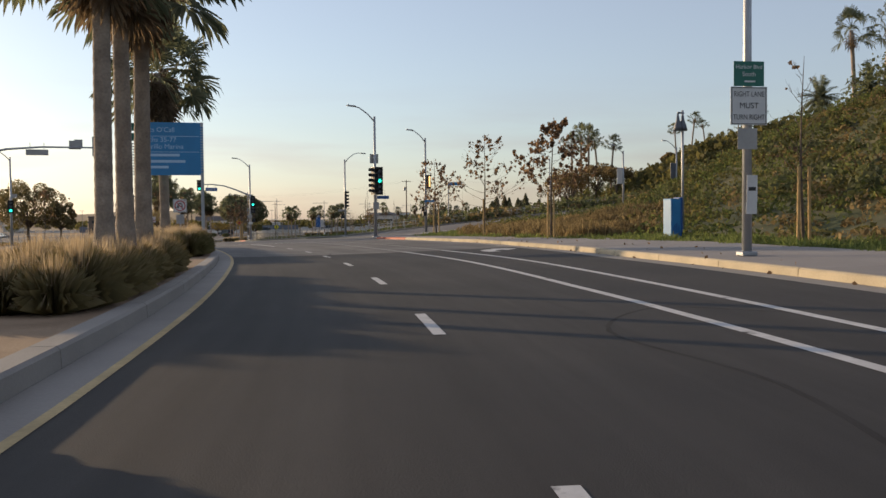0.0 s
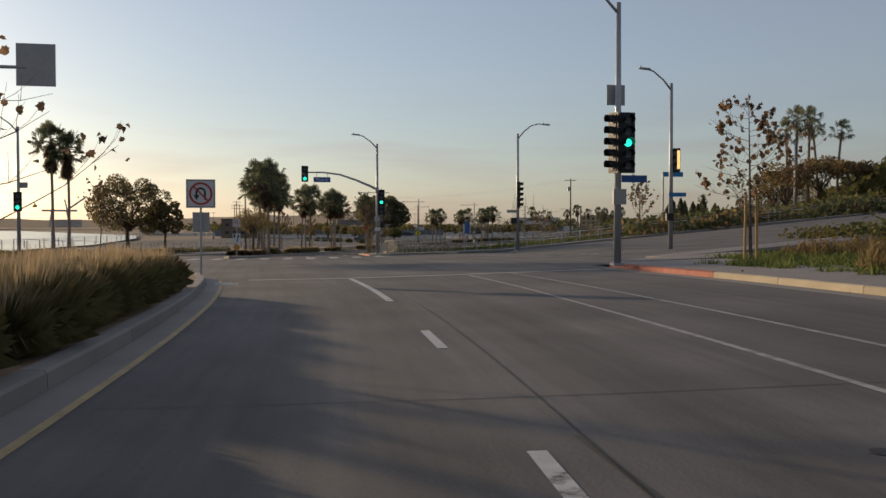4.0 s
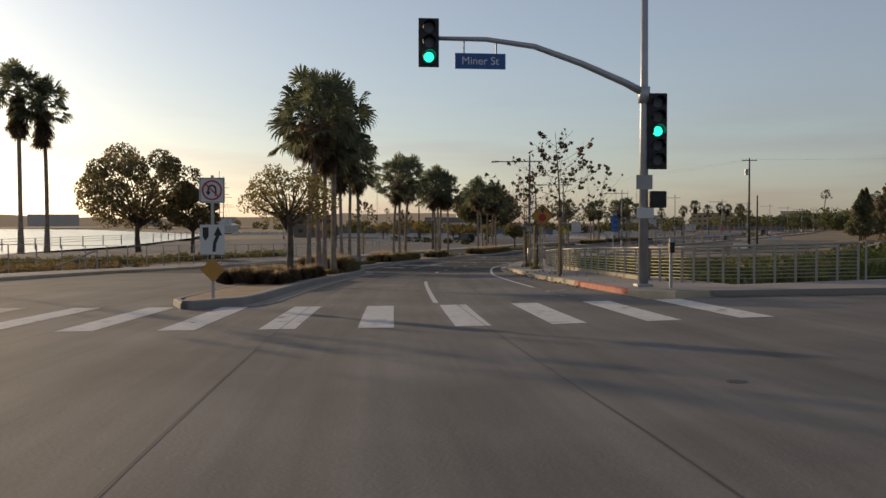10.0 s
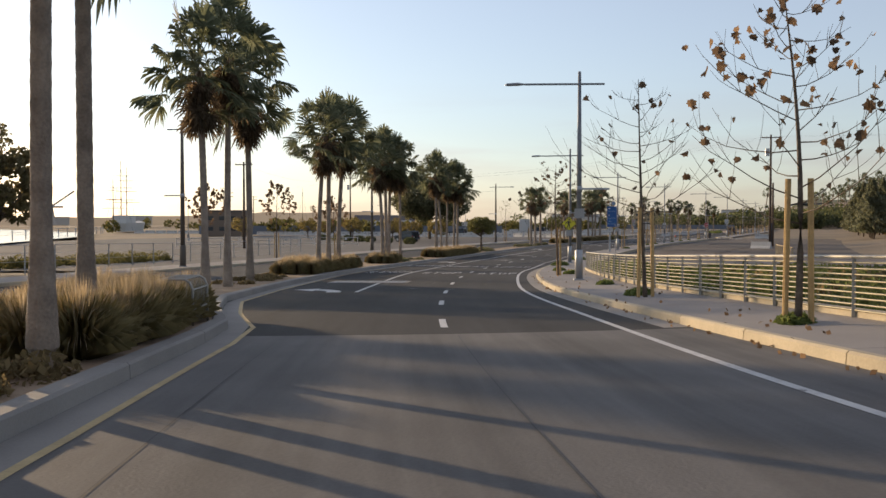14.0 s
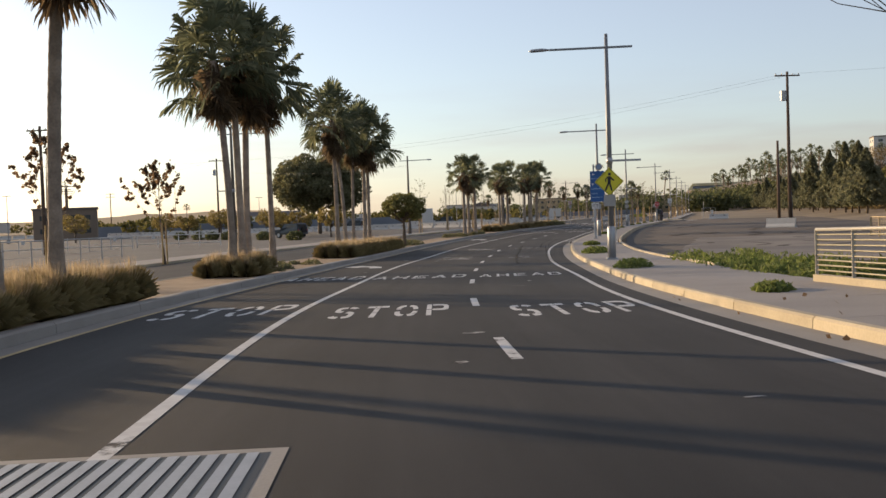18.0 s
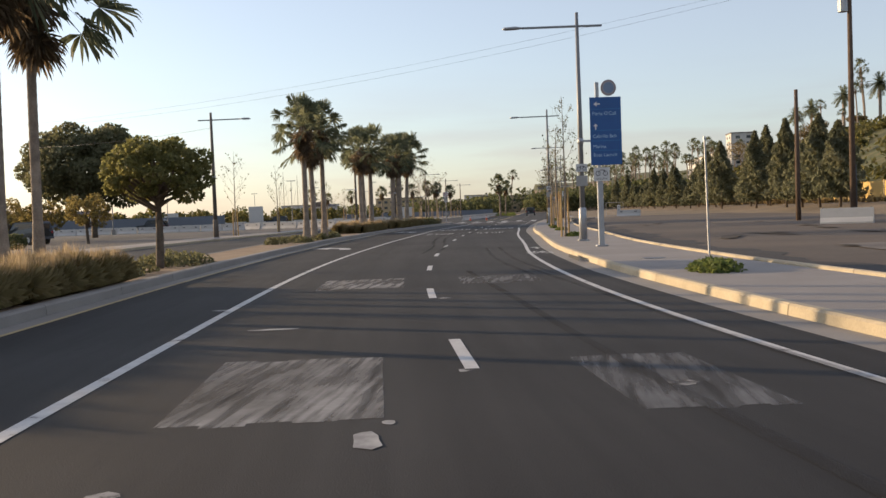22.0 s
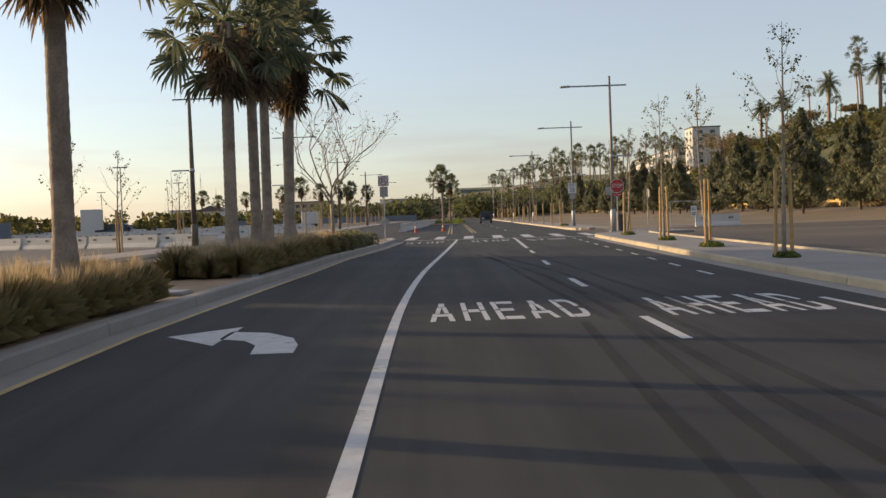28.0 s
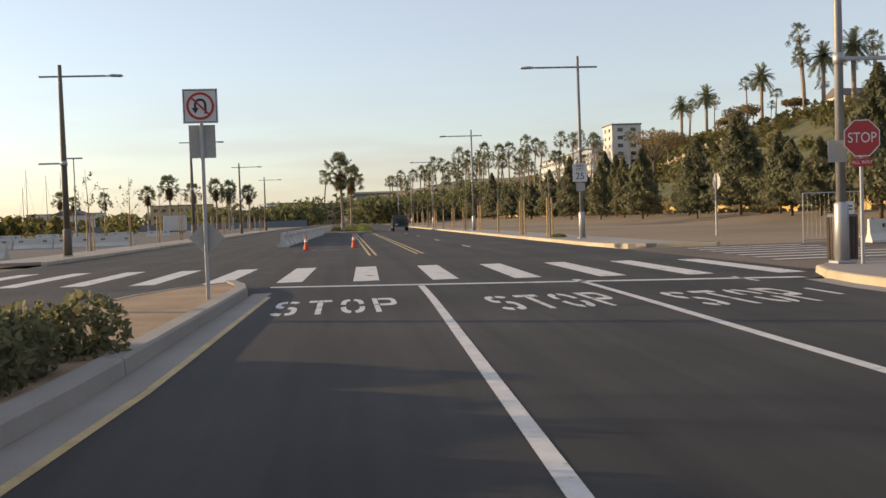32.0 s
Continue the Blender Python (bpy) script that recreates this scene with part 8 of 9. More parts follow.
# ---------- fences, poles and small street things ----------
def fence_run(name, pts, h, rails, step, label, material, dz=0.147, r_post=0.03, top=0.035):
    """Posts and level rails along a line of (s, o) points."""
    line = []
    for (s0, o0), (s1, o1) in zip(pts, pts[1:]):
        n = max(1, round(math.hypot(s1 - s0, o1 - o0) / step))
        line += [at(s0 + (s1 - s0) * i / n, o0 + (o1 - o0) * i / n, dz) for i in range(n)]
    line.append(at(*pts[-1], dz))
    ob = tagged(new(name), label, "fence")
    post = None
    for p in line:
        if post is None:
            post = part("post", box(B(), -r_post, r_post, -r_post, r_post, -0.1, h), material, ob)
        else:
            o2 = new("post", post.data)
            o2.parent = ob
            o2.location = p
            continue
        post.location = p
    for k in range(rails):
        z = h * (0.12 + 0.88 * k / (rails - 1))
        r = top if k == rails - 1 else 0.015 if material is FENCE_PAINT else 0.01
        part("rail", tube(B(), [p + Vector((0, 0, z)) for p in line], [r] * len(line), 6 if k == rails - 1 else 4), material if k == rails - 1 or material is not FENCE_PAINT else FENCE_DARK, ob)
    return ob


fence_run("pavement_fence", [(170, 7.5), (150, 7.35), (130, 7.4), (110.4, 7.5)], 0.95, 10, 1.7, "pale metal fence with level slats behind the pavement", FENCE_PAINT)
fence_run("corner_fence", [(110.4, 7.5), (108.4, 8.2), (107.2, 9.4), (107.0, 12.0)], 0.95, 10, 0.48, "pale metal slatted fence round the corner", FENCE_PAINT)
fence_run("cross_street_fence", [(107.0, 12.2), (107.0, 20), (107.4, 35), (108, 62)], 1.02, 3, 0.98, "wire fence with pale posts along the cross street", FENCE_PAINT, 0.1, 0.026, 0.02)
strip("fence_plinth", 111, 170, 7.42, 7.62, 0.27, KERB, 2, 1, kind="structure", label="low concrete plinth under the fence", category="plinth", thick=0.3)
fence_run("west_fence", [(112, -21.5), (150, -21.5), (190, -23.5), (215, -26)], 1.5, 4, 3.0, "grey wire fence beyond the far pavement", STEEL, 0.0, 0.025, 0.02)
fence_run("west_corner_fence", [(74, -24), (100, -24)], 1.3, 5, 2.5, "grey rail fence by the far corner", STEEL, 0.0, 0.025, 0.02)
fence_run("lot_fence", [(199, 23), (206, 23), (213, 23)], 1.2, 12, 2.0, "low pale slatted fence in the empty lot", WALL_TAN, 0.0, 0.05, 0.04)


def shore_rail():
    ob = tagged(new("waterfront_railing"), "grey railing along the harbour edge", "railing")
    pts = [Vector((float(shore(y)) + 9, y, 1.15)) for y in range(96, 262, 6)]
    for k in (0.45, 0.75, 1.05):
        part("rail", tube(B(), [p + Vector((0, 0, k)) for p in pts], [0.03] * len(pts), 5), STEEL, ob)
    for p in pts:
        part("post", box(B(), p.x - 0.05, p.x + 0.05, p.y - 0.05, p.y + 0.05, p.z - 0.3, p.z + 1.1), STEEL, ob)


shore_rail()


def utility_pole(m, h, arms, label, transformer=True):
    ob = thing("utility_pole", m, label, "utility pole", "utility poles")
    part("pole", tube(B(), [(0, 0, -0.3), (0, 0, h * 0.5), (0, 0, h)], [0.17, 0.15, 0.11], 9), POLE_TIMBER, ob)
    for k in range(arms):
        z = h - 0.35 - 0.9 * k
        part("cross_arm", box(B(), -1.15, 1.15, -0.06, 0.06, z - 0.06, z + 0.06), POLE_TIMBER, ob)
        for x in (-1.05, -0.5, 0.5, 1.05):
            part("insulator", rod(B(), (x, 0, z + 0.06), (x, 0, z + 0.22), 0.04, 0.03, 6), SIGN_BACK, ob)
    if transformer:
        part("transformer", rod(B(), (-0.42, 0, h - 2.6), (-0.42, 0, h - 1.7), 0.26, seg=12), STEEL, ob, "grey transformer can")
        part("riser", tube(B(), [(0.2, 0, 0), (0.2, 0, 2.2), (0.16, 0, 3.2)], [0.05] * 3, 6), STEEL_DARK, ob)
    return ob


utility_pole(Matrix.Translation((-63.1, 226.1, -0.05)) @ pose(0, 0, 0, 0, 0, 20), 14.0, 1, "tall timber utility pole with a transformer")
utility_pole(Matrix.Translation((-63.4, 236.1, -0.05)), 8.5, 0, "bare cut-off timber pole in the lot", False)
utility_pole(Matrix.Translation((-143.6, 267.6, -0.05)) @ pose(0, 0, 0, 0, 0, 30), 12.2, 1, "timber utility pole in the car park")
utility_pole(Matrix.Translation((-123.5, 202.2, 0.1)) @ pose(0, 0, 0, 0, 0, 10), 10.6, 1, "timber utility pole by the car park", False)
for x, y, h in ((-196, 300, 12), (-188, 290, 10.5), (-205, 312, 11), (-236, 372, 12), (-180, 380, 11)):
    utility_pole(Matrix.Translation((x, y, -0.05)) @ pose(0, 0, 0, 0, 0, 40), h, 2, "far timber utility pole by the harbour", False)


def cable(a, b, sag, r=0.006):
    a, b = Vector(a), Vector(b)
    pts = [a.lerp(b, i / 16) - Vector((0, 0, sag * 4 * (i / 16) * (1 - i / 16))) for i in range(17)]
    ob = part("overhead_cable", tube(B(), pts, [r] * 17, 4), STEEL_DARK, None)
    return tagged(ob, "thin overhead power cable across the road", "cable")


cable((-64.1, 226.4, 13.7), (-144.4, 267.4, 11.9), 1.6)
cable((-62.2, 225.8, 13.7), (-142.8, 267.9, 11.9), 1.9)
cable((-144, 267.6, 11.9), (-196, 300, 11.5), 1.2)
cable((-62.2, 225.8, 13.7), (40, 190, 15), 1.8)
cable((-123.5, 202.2, 10.3), (-143.6, 267.6, 11.9), 1.4)
cable((-102.9, 237.6, 7.9), (-144, 267.6, 10.5), 0.8, 0.008)


def lot_light(m, h):
    ob = thing("car_park_light", m, "slim car park light with a flat twin head", "street lamp", "car park lights")
    part("footing", rod(B(), (0, 0, -0.1), (0, 0, 0.7), 0.28, seg=10), CONCRETE, ob)
    part("pole", rod(B(), (0, 0, 0.6), (0, 0, h), 0.075, 0.05), POLE_GREY, ob)
    part("lamp_head", box(B(), -0.75, 0.75, -0.16, 0.16, h - 0.03, h + 0.08, 0.02), POLE_GREY, ob)
    return ob


ll = lot_light(Matrix.Translation((-122, 330, 0)), 7.6)
for x, y, a in ((-139, 318, 20), (-128, 372, 0), (-112, 352, 0), (-168, 330, 30), (-150, 400, 0), (-135, 290, 0), (-178, 262, 0), (-126, 420, 0), (-112, 470, 0)):
    copy_thing(ll, Matrix.Translation((x, y, 0)) @ pose(0, 0, 0, 0, 0, a))


# ---------- concrete barriers ----------
def barrier_mesh(l):
    prof = [(-0.3, 0), (-0.3, 0.08), (-0.13, 0.33), (-0.08, 0.82), (0.08, 0.82), (0.13, 0.33), (0.3, 0.08), (0.3, 0)]
    bm = B()
    a = [bm.verts.new((-l / 2, y, z)) for y, z in prof]
    b = [bm.verts.new((l / 2, y, z)) for y, z in prof]
    for i in range(7):
        bm.faces.new((a[i], b[i], b[i + 1], a[i + 1]))
    bm.faces.new(a), bm.faces.new(b[::-1])
    bmesh.ops.recalc_face_normals(bm, faces=bm.faces)
    return bm


def barrier(m, label, l=3.0, marks=True):
    ob = thing("concrete_barrier", m, label, "barrier", "concrete barriers")
    part("body", barrier_mesh(l), BARRIER, ob)
    for x in (-l * 0.3, l * 0.3) if marks else ():
        for k in range(3):
            part("lettering_bar", box(B(), x - 0.16 + 0.11 * k, x - 0.09 + 0.11 * k, -0.122, -0.112, 0.52, 0.66), TEXT_BLACK, ob)
    for x in (-l / 2 + 0.12, l / 2 - 0.12):
        part("lifting_loop", box(B(), x - 0.03, x + 0.03, -0.04, 0.04, 0.8, 0.86), STEEL_DARK, ob)
    return ob


BL = "white concrete barrier block in the car park"
b0 = barrier(Matrix.Translation((-107, 315.6, 0.0)) @ pose(0, 0, 0, 0, 0, -12), BL)
rng = random.Random(12)
rowsb = [((-110.3, 316.3), (-126, 320), 5), ((-104, 338), (-150, 346), 15), ((-118, 291.5), (-190, 305), 23), ((-150, 330), (-240, 318), 26), ((-112, 402), (-180, 396), 14), ((-128, 312), (-190, 318), 18), ((-103, 289), (-126, 301), 8), ((-126, 301), (-153, 309), 9)]
for (xa, ya), (xb, yb), n in rowsb:
    a = math.degrees(math.atan2(yb - ya, xb - xa))
    for i in range(n):
        t = (i + 0.5) / n
        copy_thing(b0, Matrix.Translation((xa + (xb - xa) * t, ya + (yb - ya) * t + rng.uniform(-0.15, 0.15), 0.02)) @ pose(0, 0, 0, 0, 0, a + 180 + rng.uniform(-2, 2)))
for i in range(24):
    s = 340.8 + 3.05 * i
    o = -4.3 + 1.9 * i / 24
    p = at(s, o, 0.0)
    copy_thing(b0, Matrix.Translation(p) @ pose(0, 0, 0, 0, 0, 90 + yaw(s)))
barrier(Matrix.Translation((-68.8, 297.0, 0.02)) @ pose(0, 0, 0, 0, 0, -8), "sunlit white concrete barrier at the side road", 3.0)
barrier(Matrix.Translation((-64.0, 224.3, 0.02)) @ pose(0, 0, 0, 0, 0, -25), "white concrete barrier below the utility pole", 2.6, False)
# chain-link panel with a notice
ob = thing("fence_panel", Matrix.Translation((-70.4, 299.4, 0.0)) @ pose(0, 0, 0, 0, 0, -10), "loose chain-link fence panel with a white notice", "fence panel")
for a, b in (((-1.1, 0, 0), (-1.1, 0, 1.85)), ((1.1, 0, 0), (1.1, 0, 1.85)), ((-1.1, 0, 1.85), (1.1, 0, 1.85)), ((-1.1, 0, 0.1), (1.1, 0, 0.1))):
    part("frame_tube", rod(B(), a, b, 0.025, seg=6), STEEL, ob)
for k in range(1, 14):
    part("wire", rod(B(), (-1.1 + 2.2 * k / 14, 0, 0.1), (-1.1 + 2.2 * k / 14, 0, 1.85), 0.0018, seg=3), STEEL, ob)
pl = plate(ob, "notice", 0.55, 1.1, 0.4, 0.8, WHITE_SIGN, -0.03, "white notice board")
for z in (1.32, 1.2, 0.98, 0.86):
    bars(pl, 0.55, z, 0.28, 0.05, TEXT_BLACK, -0.038)


def cone(m):
    ob = thing("traffic_cone", m, "orange traffic cone with a white collar", "traffic cone", "traffic cones")
    part("base", box(B(), -0.19, 0.19, -0.19, 0.19, 0, 0.04, 0.01), CONE_M, ob)
    part("cone", rod(B(), (0, 0, 0.03), (0, 0, 0.72), 0.14, 0.03, 14), CONE_M, ob)
    part("collar", rod(B(), (0, 0, 0.4), (0, 0, 0.55), 0.086, 0.064, 14), TEXT_WHITE, ob)
    return ob


CONE_M = mat("cone_orange", (0.62, 0.09, 0.03), 0.6, var=0.1, bump=0)
c0 = cone(Matrix.Translation(at(332.0, -2.7, 0.0)))
copy_thing(c0, Matrix.Translation(at(333.0, -0.35, 0.0)))

# ---------- kiosk, lantern and other posts by the hill ----------
ob = thing("blue_kiosk", Matrix.Translation(at(32.6, 14.0, 0.16)) @ pose(0, 0, 0, 0, 0, yaw(25) + 12), "light blue utility cabinet with painted pattern", "cabinet")
part("body", box(B(), -0.27, 0.16, -0.25, 0.25, -0.2, 1.45, 0.02), LIGHT_BLUE, ob)
part("door", box(B(), -0.23, 0.12, -0.262, -0.25, 0.1, 1.36), LIGHT_BLUE, ob)
part("side_panel", box(B(), 0.16, 0.3, -0.2, 0.2, -0.2, 1.5, 0.02), BLUE_SIGN, ob)
for k in range(6):
    part("painted_stripe", box(B(), -0.21 + 0.055 * k, -0.18 + 0.055 * k, -0.266, -0.262, 0.12, 0.56 - 0.05 * abs(k - 3)), BLUE_SIGN, ob)
ob = thing("lantern_lamp", Matrix.Translation(at(34.2, 15.25, 0.1)) @ pose(0, 0, 0, 0, 0, yaw(30)) @ Matrix.Diagonal((1, 1, 1.06, 1)), "slim pavement lamp with twin hanging lanterns", "street lamp")
part("pole", tube(B(), [(0, 0, 0), (0, 0, 2.5), (0, 0, 4.7)], [0.07, 0.05, 0.045], 8), STEEL, ob)
for sx in (-0.2, 0.0):
    part("lantern", tube(B(), [(sx, 0, 3.95), (sx, 0, 4.1), (sx, 0, 4.35), (sx, 0, 4.6)], [0.19, 0.16, 0.07, 0.03], 10), STEEL_DARK, ob)
part("bracket", box(B(), -0.22, 0.06, -0.02, 0.02, 4.58, 4.64), STEEL_DARK, ob)
ob = thing("street_name_post", Matrix.Translation((-26.0, 112.0, float(terrain(-26.0, 112.0)))) @ pose(0, 0, 0, 0, 0, YJ), "tall post with a light blue street name sign", "sign")
part("post", rod(B(), (0, 0, 0), (0, 0, 5.2), 0.07), STEEL, ob)
plate(ob, "street_sign", 0.9, 5.0, 1.7, 0.4, LIGHT_BLUE, -0.05, "light blue street name sign")
# signal pole on the far side of the cross street
ob = davit(thing("signal_pole", Matrix.Translation((-59.5, 76.6, float(terrain(-59.5, 76.6)) + 0.1)) @ pose(0, 0, 0, 0, 0, YJ), "galvanised signal pole with a lit green lamp", "traffic signal"), 8.3, -1.8)
signal(ob, -0.02, -0.15, 3.15, 3, 0, 0)
plate(ob, "sign_back", 0.25, 4.7, 0.55, 0.35, SIGN_BACK, 0.1, "small grey sign back")
# storm drain grates
def grate(s0, s1, o0, o1, n, label):
    base = tagged(new("drain_grate"), label, "drain grate", kind="structure")
    strip("frame", s0, s1, o0, o1, 0.004, CONCRETE, 1, 2, base)
    strip("pit", s0 + 0.12, s1 - 0.12, o0 + 0.1, o1 - 0.1, 0.006, BLACK, 1, 2, base)
    for k in range(n):
        o = o0 + 0.12 + (o1 - o0 - 0.24) * k / n
        strip("grate_bar", s0 + 0.14, s1 - 0.14, o, o + (o1 - o0 - 0.24) / n * 0.62, 0.012, STEEL, 1, 1, base)


grate(156.2, 158.35, -4.1, -0.75, 26, "long steel drain grate across the lane")
grate(61.2, 62.7, -2.75, -2.0, 12, "steel drain grate beside the median")
ob = tagged(new("kerb_inlet"), "dark storm drain opening in the kerb", "drain", kind="structure")
meshob("opening", [at(216.2, 4.995, 0.02), at(218.6, 5.07, 0.02), at(218.6, 5.075, 0.12), at(216.2, 5.0, 0.12)], [(0, 1, 2, 3)], BLACK, ob)
for s, o, r in ((214.0, 6.4, 0.3), (156, 6.6, 0.25), (128, 6.9, 0.22), (244, 7.6, 0.22)):
    p = at(s, o, 0.151)
    ob = part("cover_plate", rod(B(), p - Vector((0, 0, 0.01)), p + Vector((0, 0, 0.004)), r, seg=16), STEEL_DARK, None)
    tagged(ob, "round iron cover set in the pavement", "manhole cover", kind="structure")
for k, (s, o) in enumerate(((112, 2.6), (113.5, 0.4), (40.2, 3.2), (92, 3.4), (104.6, 3.0))):
    p = at(s, o, 0.004)
    ob = part("cover_plate", rod(B(), p - Vector((0, 0, 0.01)), p + Vector((0, 0, 0.002)), 0.1, seg=12), CRACK, None)
    tagged(ob, "small round iron cover in the road", "manhole cover", kind="structure")


# ---------- the car ahead ----------
def car(m):
    ob = thing("car", m, "dark compact off-road car in the lane ahead", "car")
    prof = [(-2.0, 0.45), (-2.0, 0.95), (-1.95, 1.05), (-1.85, 1.68), (-1.7, 1.78), (0.2, 1.78), (0.42, 1.7), (0.75, 1.15), (0.85, 1.08), (1.9, 1.02), (2.0, 0.9), (2.0, 0.45)]
    bm = B()
    n = len(prof)
    rings = []
    for x, dy in ((-0.86, 0), (-0.9, 1), (0.9, 1), (0.86, 0)):
        rings.append([bm.verts.new((x * (0.88 if z > 1.2 else 1), y * (1 if dy else 0.985), z - (0.0 if dy else 0.02))) for y, z in prof])
    for a, b in zip(rings, rings[1:]):
        for i in range(n):
            bm.faces.new((a[i], a[(i + 1) % n], b[(i + 1) % n], b[i]))
    bm.faces.new(rings[0]), bm.faces.new(rings[-1][::-1])
    bmesh.ops.recalc_face_normals(bm, faces=bm.faces)
    part("body", bm, CAR_PAINT, ob)
    for sx in (-1, 1):
        for y in (-1.25, 1.25):
            w = part("wheel", rod(B(), (sx * 0.68, y, 0.38), (sx * 0.9, y, 0.38), 0.38, seg=18), BLACK, ob)
            part("rim", rod(B(), (sx * 0.88, y, 0.38), (sx * 0.915, y, 0.38), 0.22, seg=14), STEEL, w)
        part("tail_light", box(B(), sx * 0.78 - 0.08, sx * 0.78 + 0.08, -2.03, -1.98, 0.85, 1.02, 0.01), RED_SIGN, ob, "red tail light")
        part("side_window", box(B(), sx * 0.8 - 0.012, sx * 0.8 + 0.012, -1.6, 0.2, 1.2, 1.62), WINDOW, ob)
    part("rear_window", box(B(), -0.62, 0.62, -1.97, -1.9, 1.15, 1.6, 0.01), WINDOW, ob)
    part("spare_wheel", rod(B(), (0.05, -2.18, 0.95), (0.05, -2.0, 0.95), 0.34, seg=18), BLACK, ob)
    part("rear_bumper", box(B(), -0.88, 0.88, -2.1, -1.98, 0.42, 0.6, 0.02), STEEL_DARK, ob)
    part("number_plate", box(B(), -0.6, -0.3, -2.04, -2.0, 0.68, 0.83), WHITE_SIGN, ob)
    return ob


CAR_PAINT = mat("car_paint_dark", (0.025, 0.035, 0.045), 0.3, 0.2, var=0.1, bump=0)
car(Matrix.Translation((-82.3, 374.0, 0.01)))
CAR_PALE = mat("car_paint_pale", (0.5, 0.5, 0.5), 0.35, 0.2, var=0.1, bump=0)
for x, y, a in ((-119.7, 242.2, 70), (-134, 300, 90), (-148, 352, 80), (-131, 352, 95), (-160, 362, 90)):
    ob = car(Matrix.Translation((x, y, 0.03)) @ pose(0, 0, 0, 0, 0, a))
    tagged(ob, "parked car seen far across the car park", "car", "parked cars")
    if x < -150:
        ob.children[0].data.materials[0] = CAR_PALE

# ---------- buildings ----------
def windows(ob, face, x0, x1, z0, z1, nx, nz, wx, wz, y, material=None):
    """Rows of window panes on a wall that looks to -y (face 0) or -x (face 1), proud of the wall."""
    for i in range(nx):
        for k in range(nz):
            cx = x0 + (x1 - x0) * (i + 0.5) / nx
            cz = z0 + (z1 - z0) * (k + 0.5) / nz
            if face == 0:
                bm = box(B(), cx - wx / 2, cx + wx / 2, y - 0.05, y, cz - wz / 2, cz + wz / 2)
            else:
                bm = box(B(), y - 0.05, y, cx - wx / 2, cx + wx / 2, cz - wz / 2, cz + wz / 2)
            part("window", bm, WINDOW, ob)


def building(name, x, y, z, w, d, h, label, wall=None, rot=0.0, roof="flat", win=None):
    ob = thing(name, Matrix.Translation((x, y, z)) @ pose(0, 0, 0, 0, 0, rot), label, "building")
    part("wall", box(B(), -w / 2, w / 2, -d / 2, d / 2, -1.5, h), wall or WALL_PALE, ob)
    if roof == "flat":
        part("roof", box(B(), -w / 2 - 0.2, w / 2 + 0.2, -d / 2 - 0.2, d / 2 + 0.2, h, h + 0.35), ROOF, ob)
    else:
        bm = B()
        v = [bm.verts.new(p) for p in ((-w / 2 - 0.4, -d / 2 - 0.4, h), (w / 2 + 0.4, -d / 2 - 0.4, h), (w / 2 + 0.4, d / 2 + 0.4, h), (-w / 2 - 0.4, d / 2 + 0.4, h), (-w / 2 - 0.4, 0, h + d * 0.22), (w / 2 + 0.4, 0, h + d * 0.22))] if roof == "gable_x" else [bm.verts.new(p) for p in ((-w / 2 - 0.4, d / 2 + 0.4, h), (-w / 2 - 0.4, -d / 2 - 0.4, h), (w / 2 + 0.4, -d / 2 - 0.4, h), (w / 2 + 0.4, d / 2 + 0.4, h), (0, -d / 2 - 0.4, h + w * 0.2), (0, d / 2 + 0.4, h + w * 0.2))]
        for f in ((0, 1, 5, 4), (2, 3, 4, 5), (0, 4, 3), (1, 2, 5), (3, 2, 1, 0)) if roof == "gable_x" else ((0, 1, 4, 5), (2, 3, 5, 4), (1, 2, 4), (3, 0, 5), (3, 2, 1, 0)):
            bm.faces.new([v[i] for i in f])
        bmesh.ops.recalc_face_normals(bm, faces=bm.faces)
        part("roof", bm, ROOF, ob)
    if win:
        nx, nz, wx, wz = win
        windows(ob, 0, -w / 2 + 0.5, w / 2 - 0.5, 0.5, h - 0.3, nx, nz, wx, wz, -d / 2)
        windows(ob, 1, -d / 2 + 0.5, d / 2 - 0.5, 0.5, h - 0.3, max(1, int(nx * d / w)), nz, wx, wz, -w / 2)
    return ob


zt = float(terrain(-6.8, 545))
building("bluff_tower", -3.0, 550, zt, 9, 10, 27.4 - zt, "white concrete tower block on the bluff", win=(2, 6, 1.6, 1.1))
building("bluff_block", 8, 565, zt, 12, 16, 23.5 - zt, "pale blue-grey block behind the tower", WALL_GREY, win=(4, 4, 1.4, 1.2))
building("bluff_terrace", -3.5, 600, zt, 12, 80, 21.5 - zt, "long white terraced building on the bluff", win=(3, 3, 3.0, 1.1))
building("bluff_house", 40, 490, float(terrain(40, 490)), 14, 10, 6, "pale house above the trees on the bluff", roof="gable_x", win=(4, 2, 1, 1))
building("bluff_house", 46, 440, float(terrain(46, 440)), 12, 10, 5, "pale house above the trees on the bluff", roof="gable_x", win=(4, 2, 1, 1))
building("far_block", -62, 820, 0, 40, 20, 16, "far pale block at the end of the road", WALL_GREY, win=(10, 3, 2, 1.2))
building("far_block", -100, 700, 0, 30, 16, 9, "far tan block beyond the trees", WALL_TAN, win=(8, 2, 1.6, 1.2))
building("harbour_house", -186.3, 287.2, 0.0, 11, 8, 5.6, "brown two-storey building by the harbour", WALL_BROWN, 35, win=(4, 2, 1.2, 0.9))
building("harbour_shed", -180, 600, 0, 11, 14, 6, "pale blue-grey gabled harbour shed", WALL_PALE, 0, "gable_y", (6, 1, 1.5, 1.2))
building("harbour_shed", -240, 480, 0, 26, 12, 3.6, "long low brown harbour shed", WALL_TAN, 25, "gable_x", (10, 1, 1.5, 1))
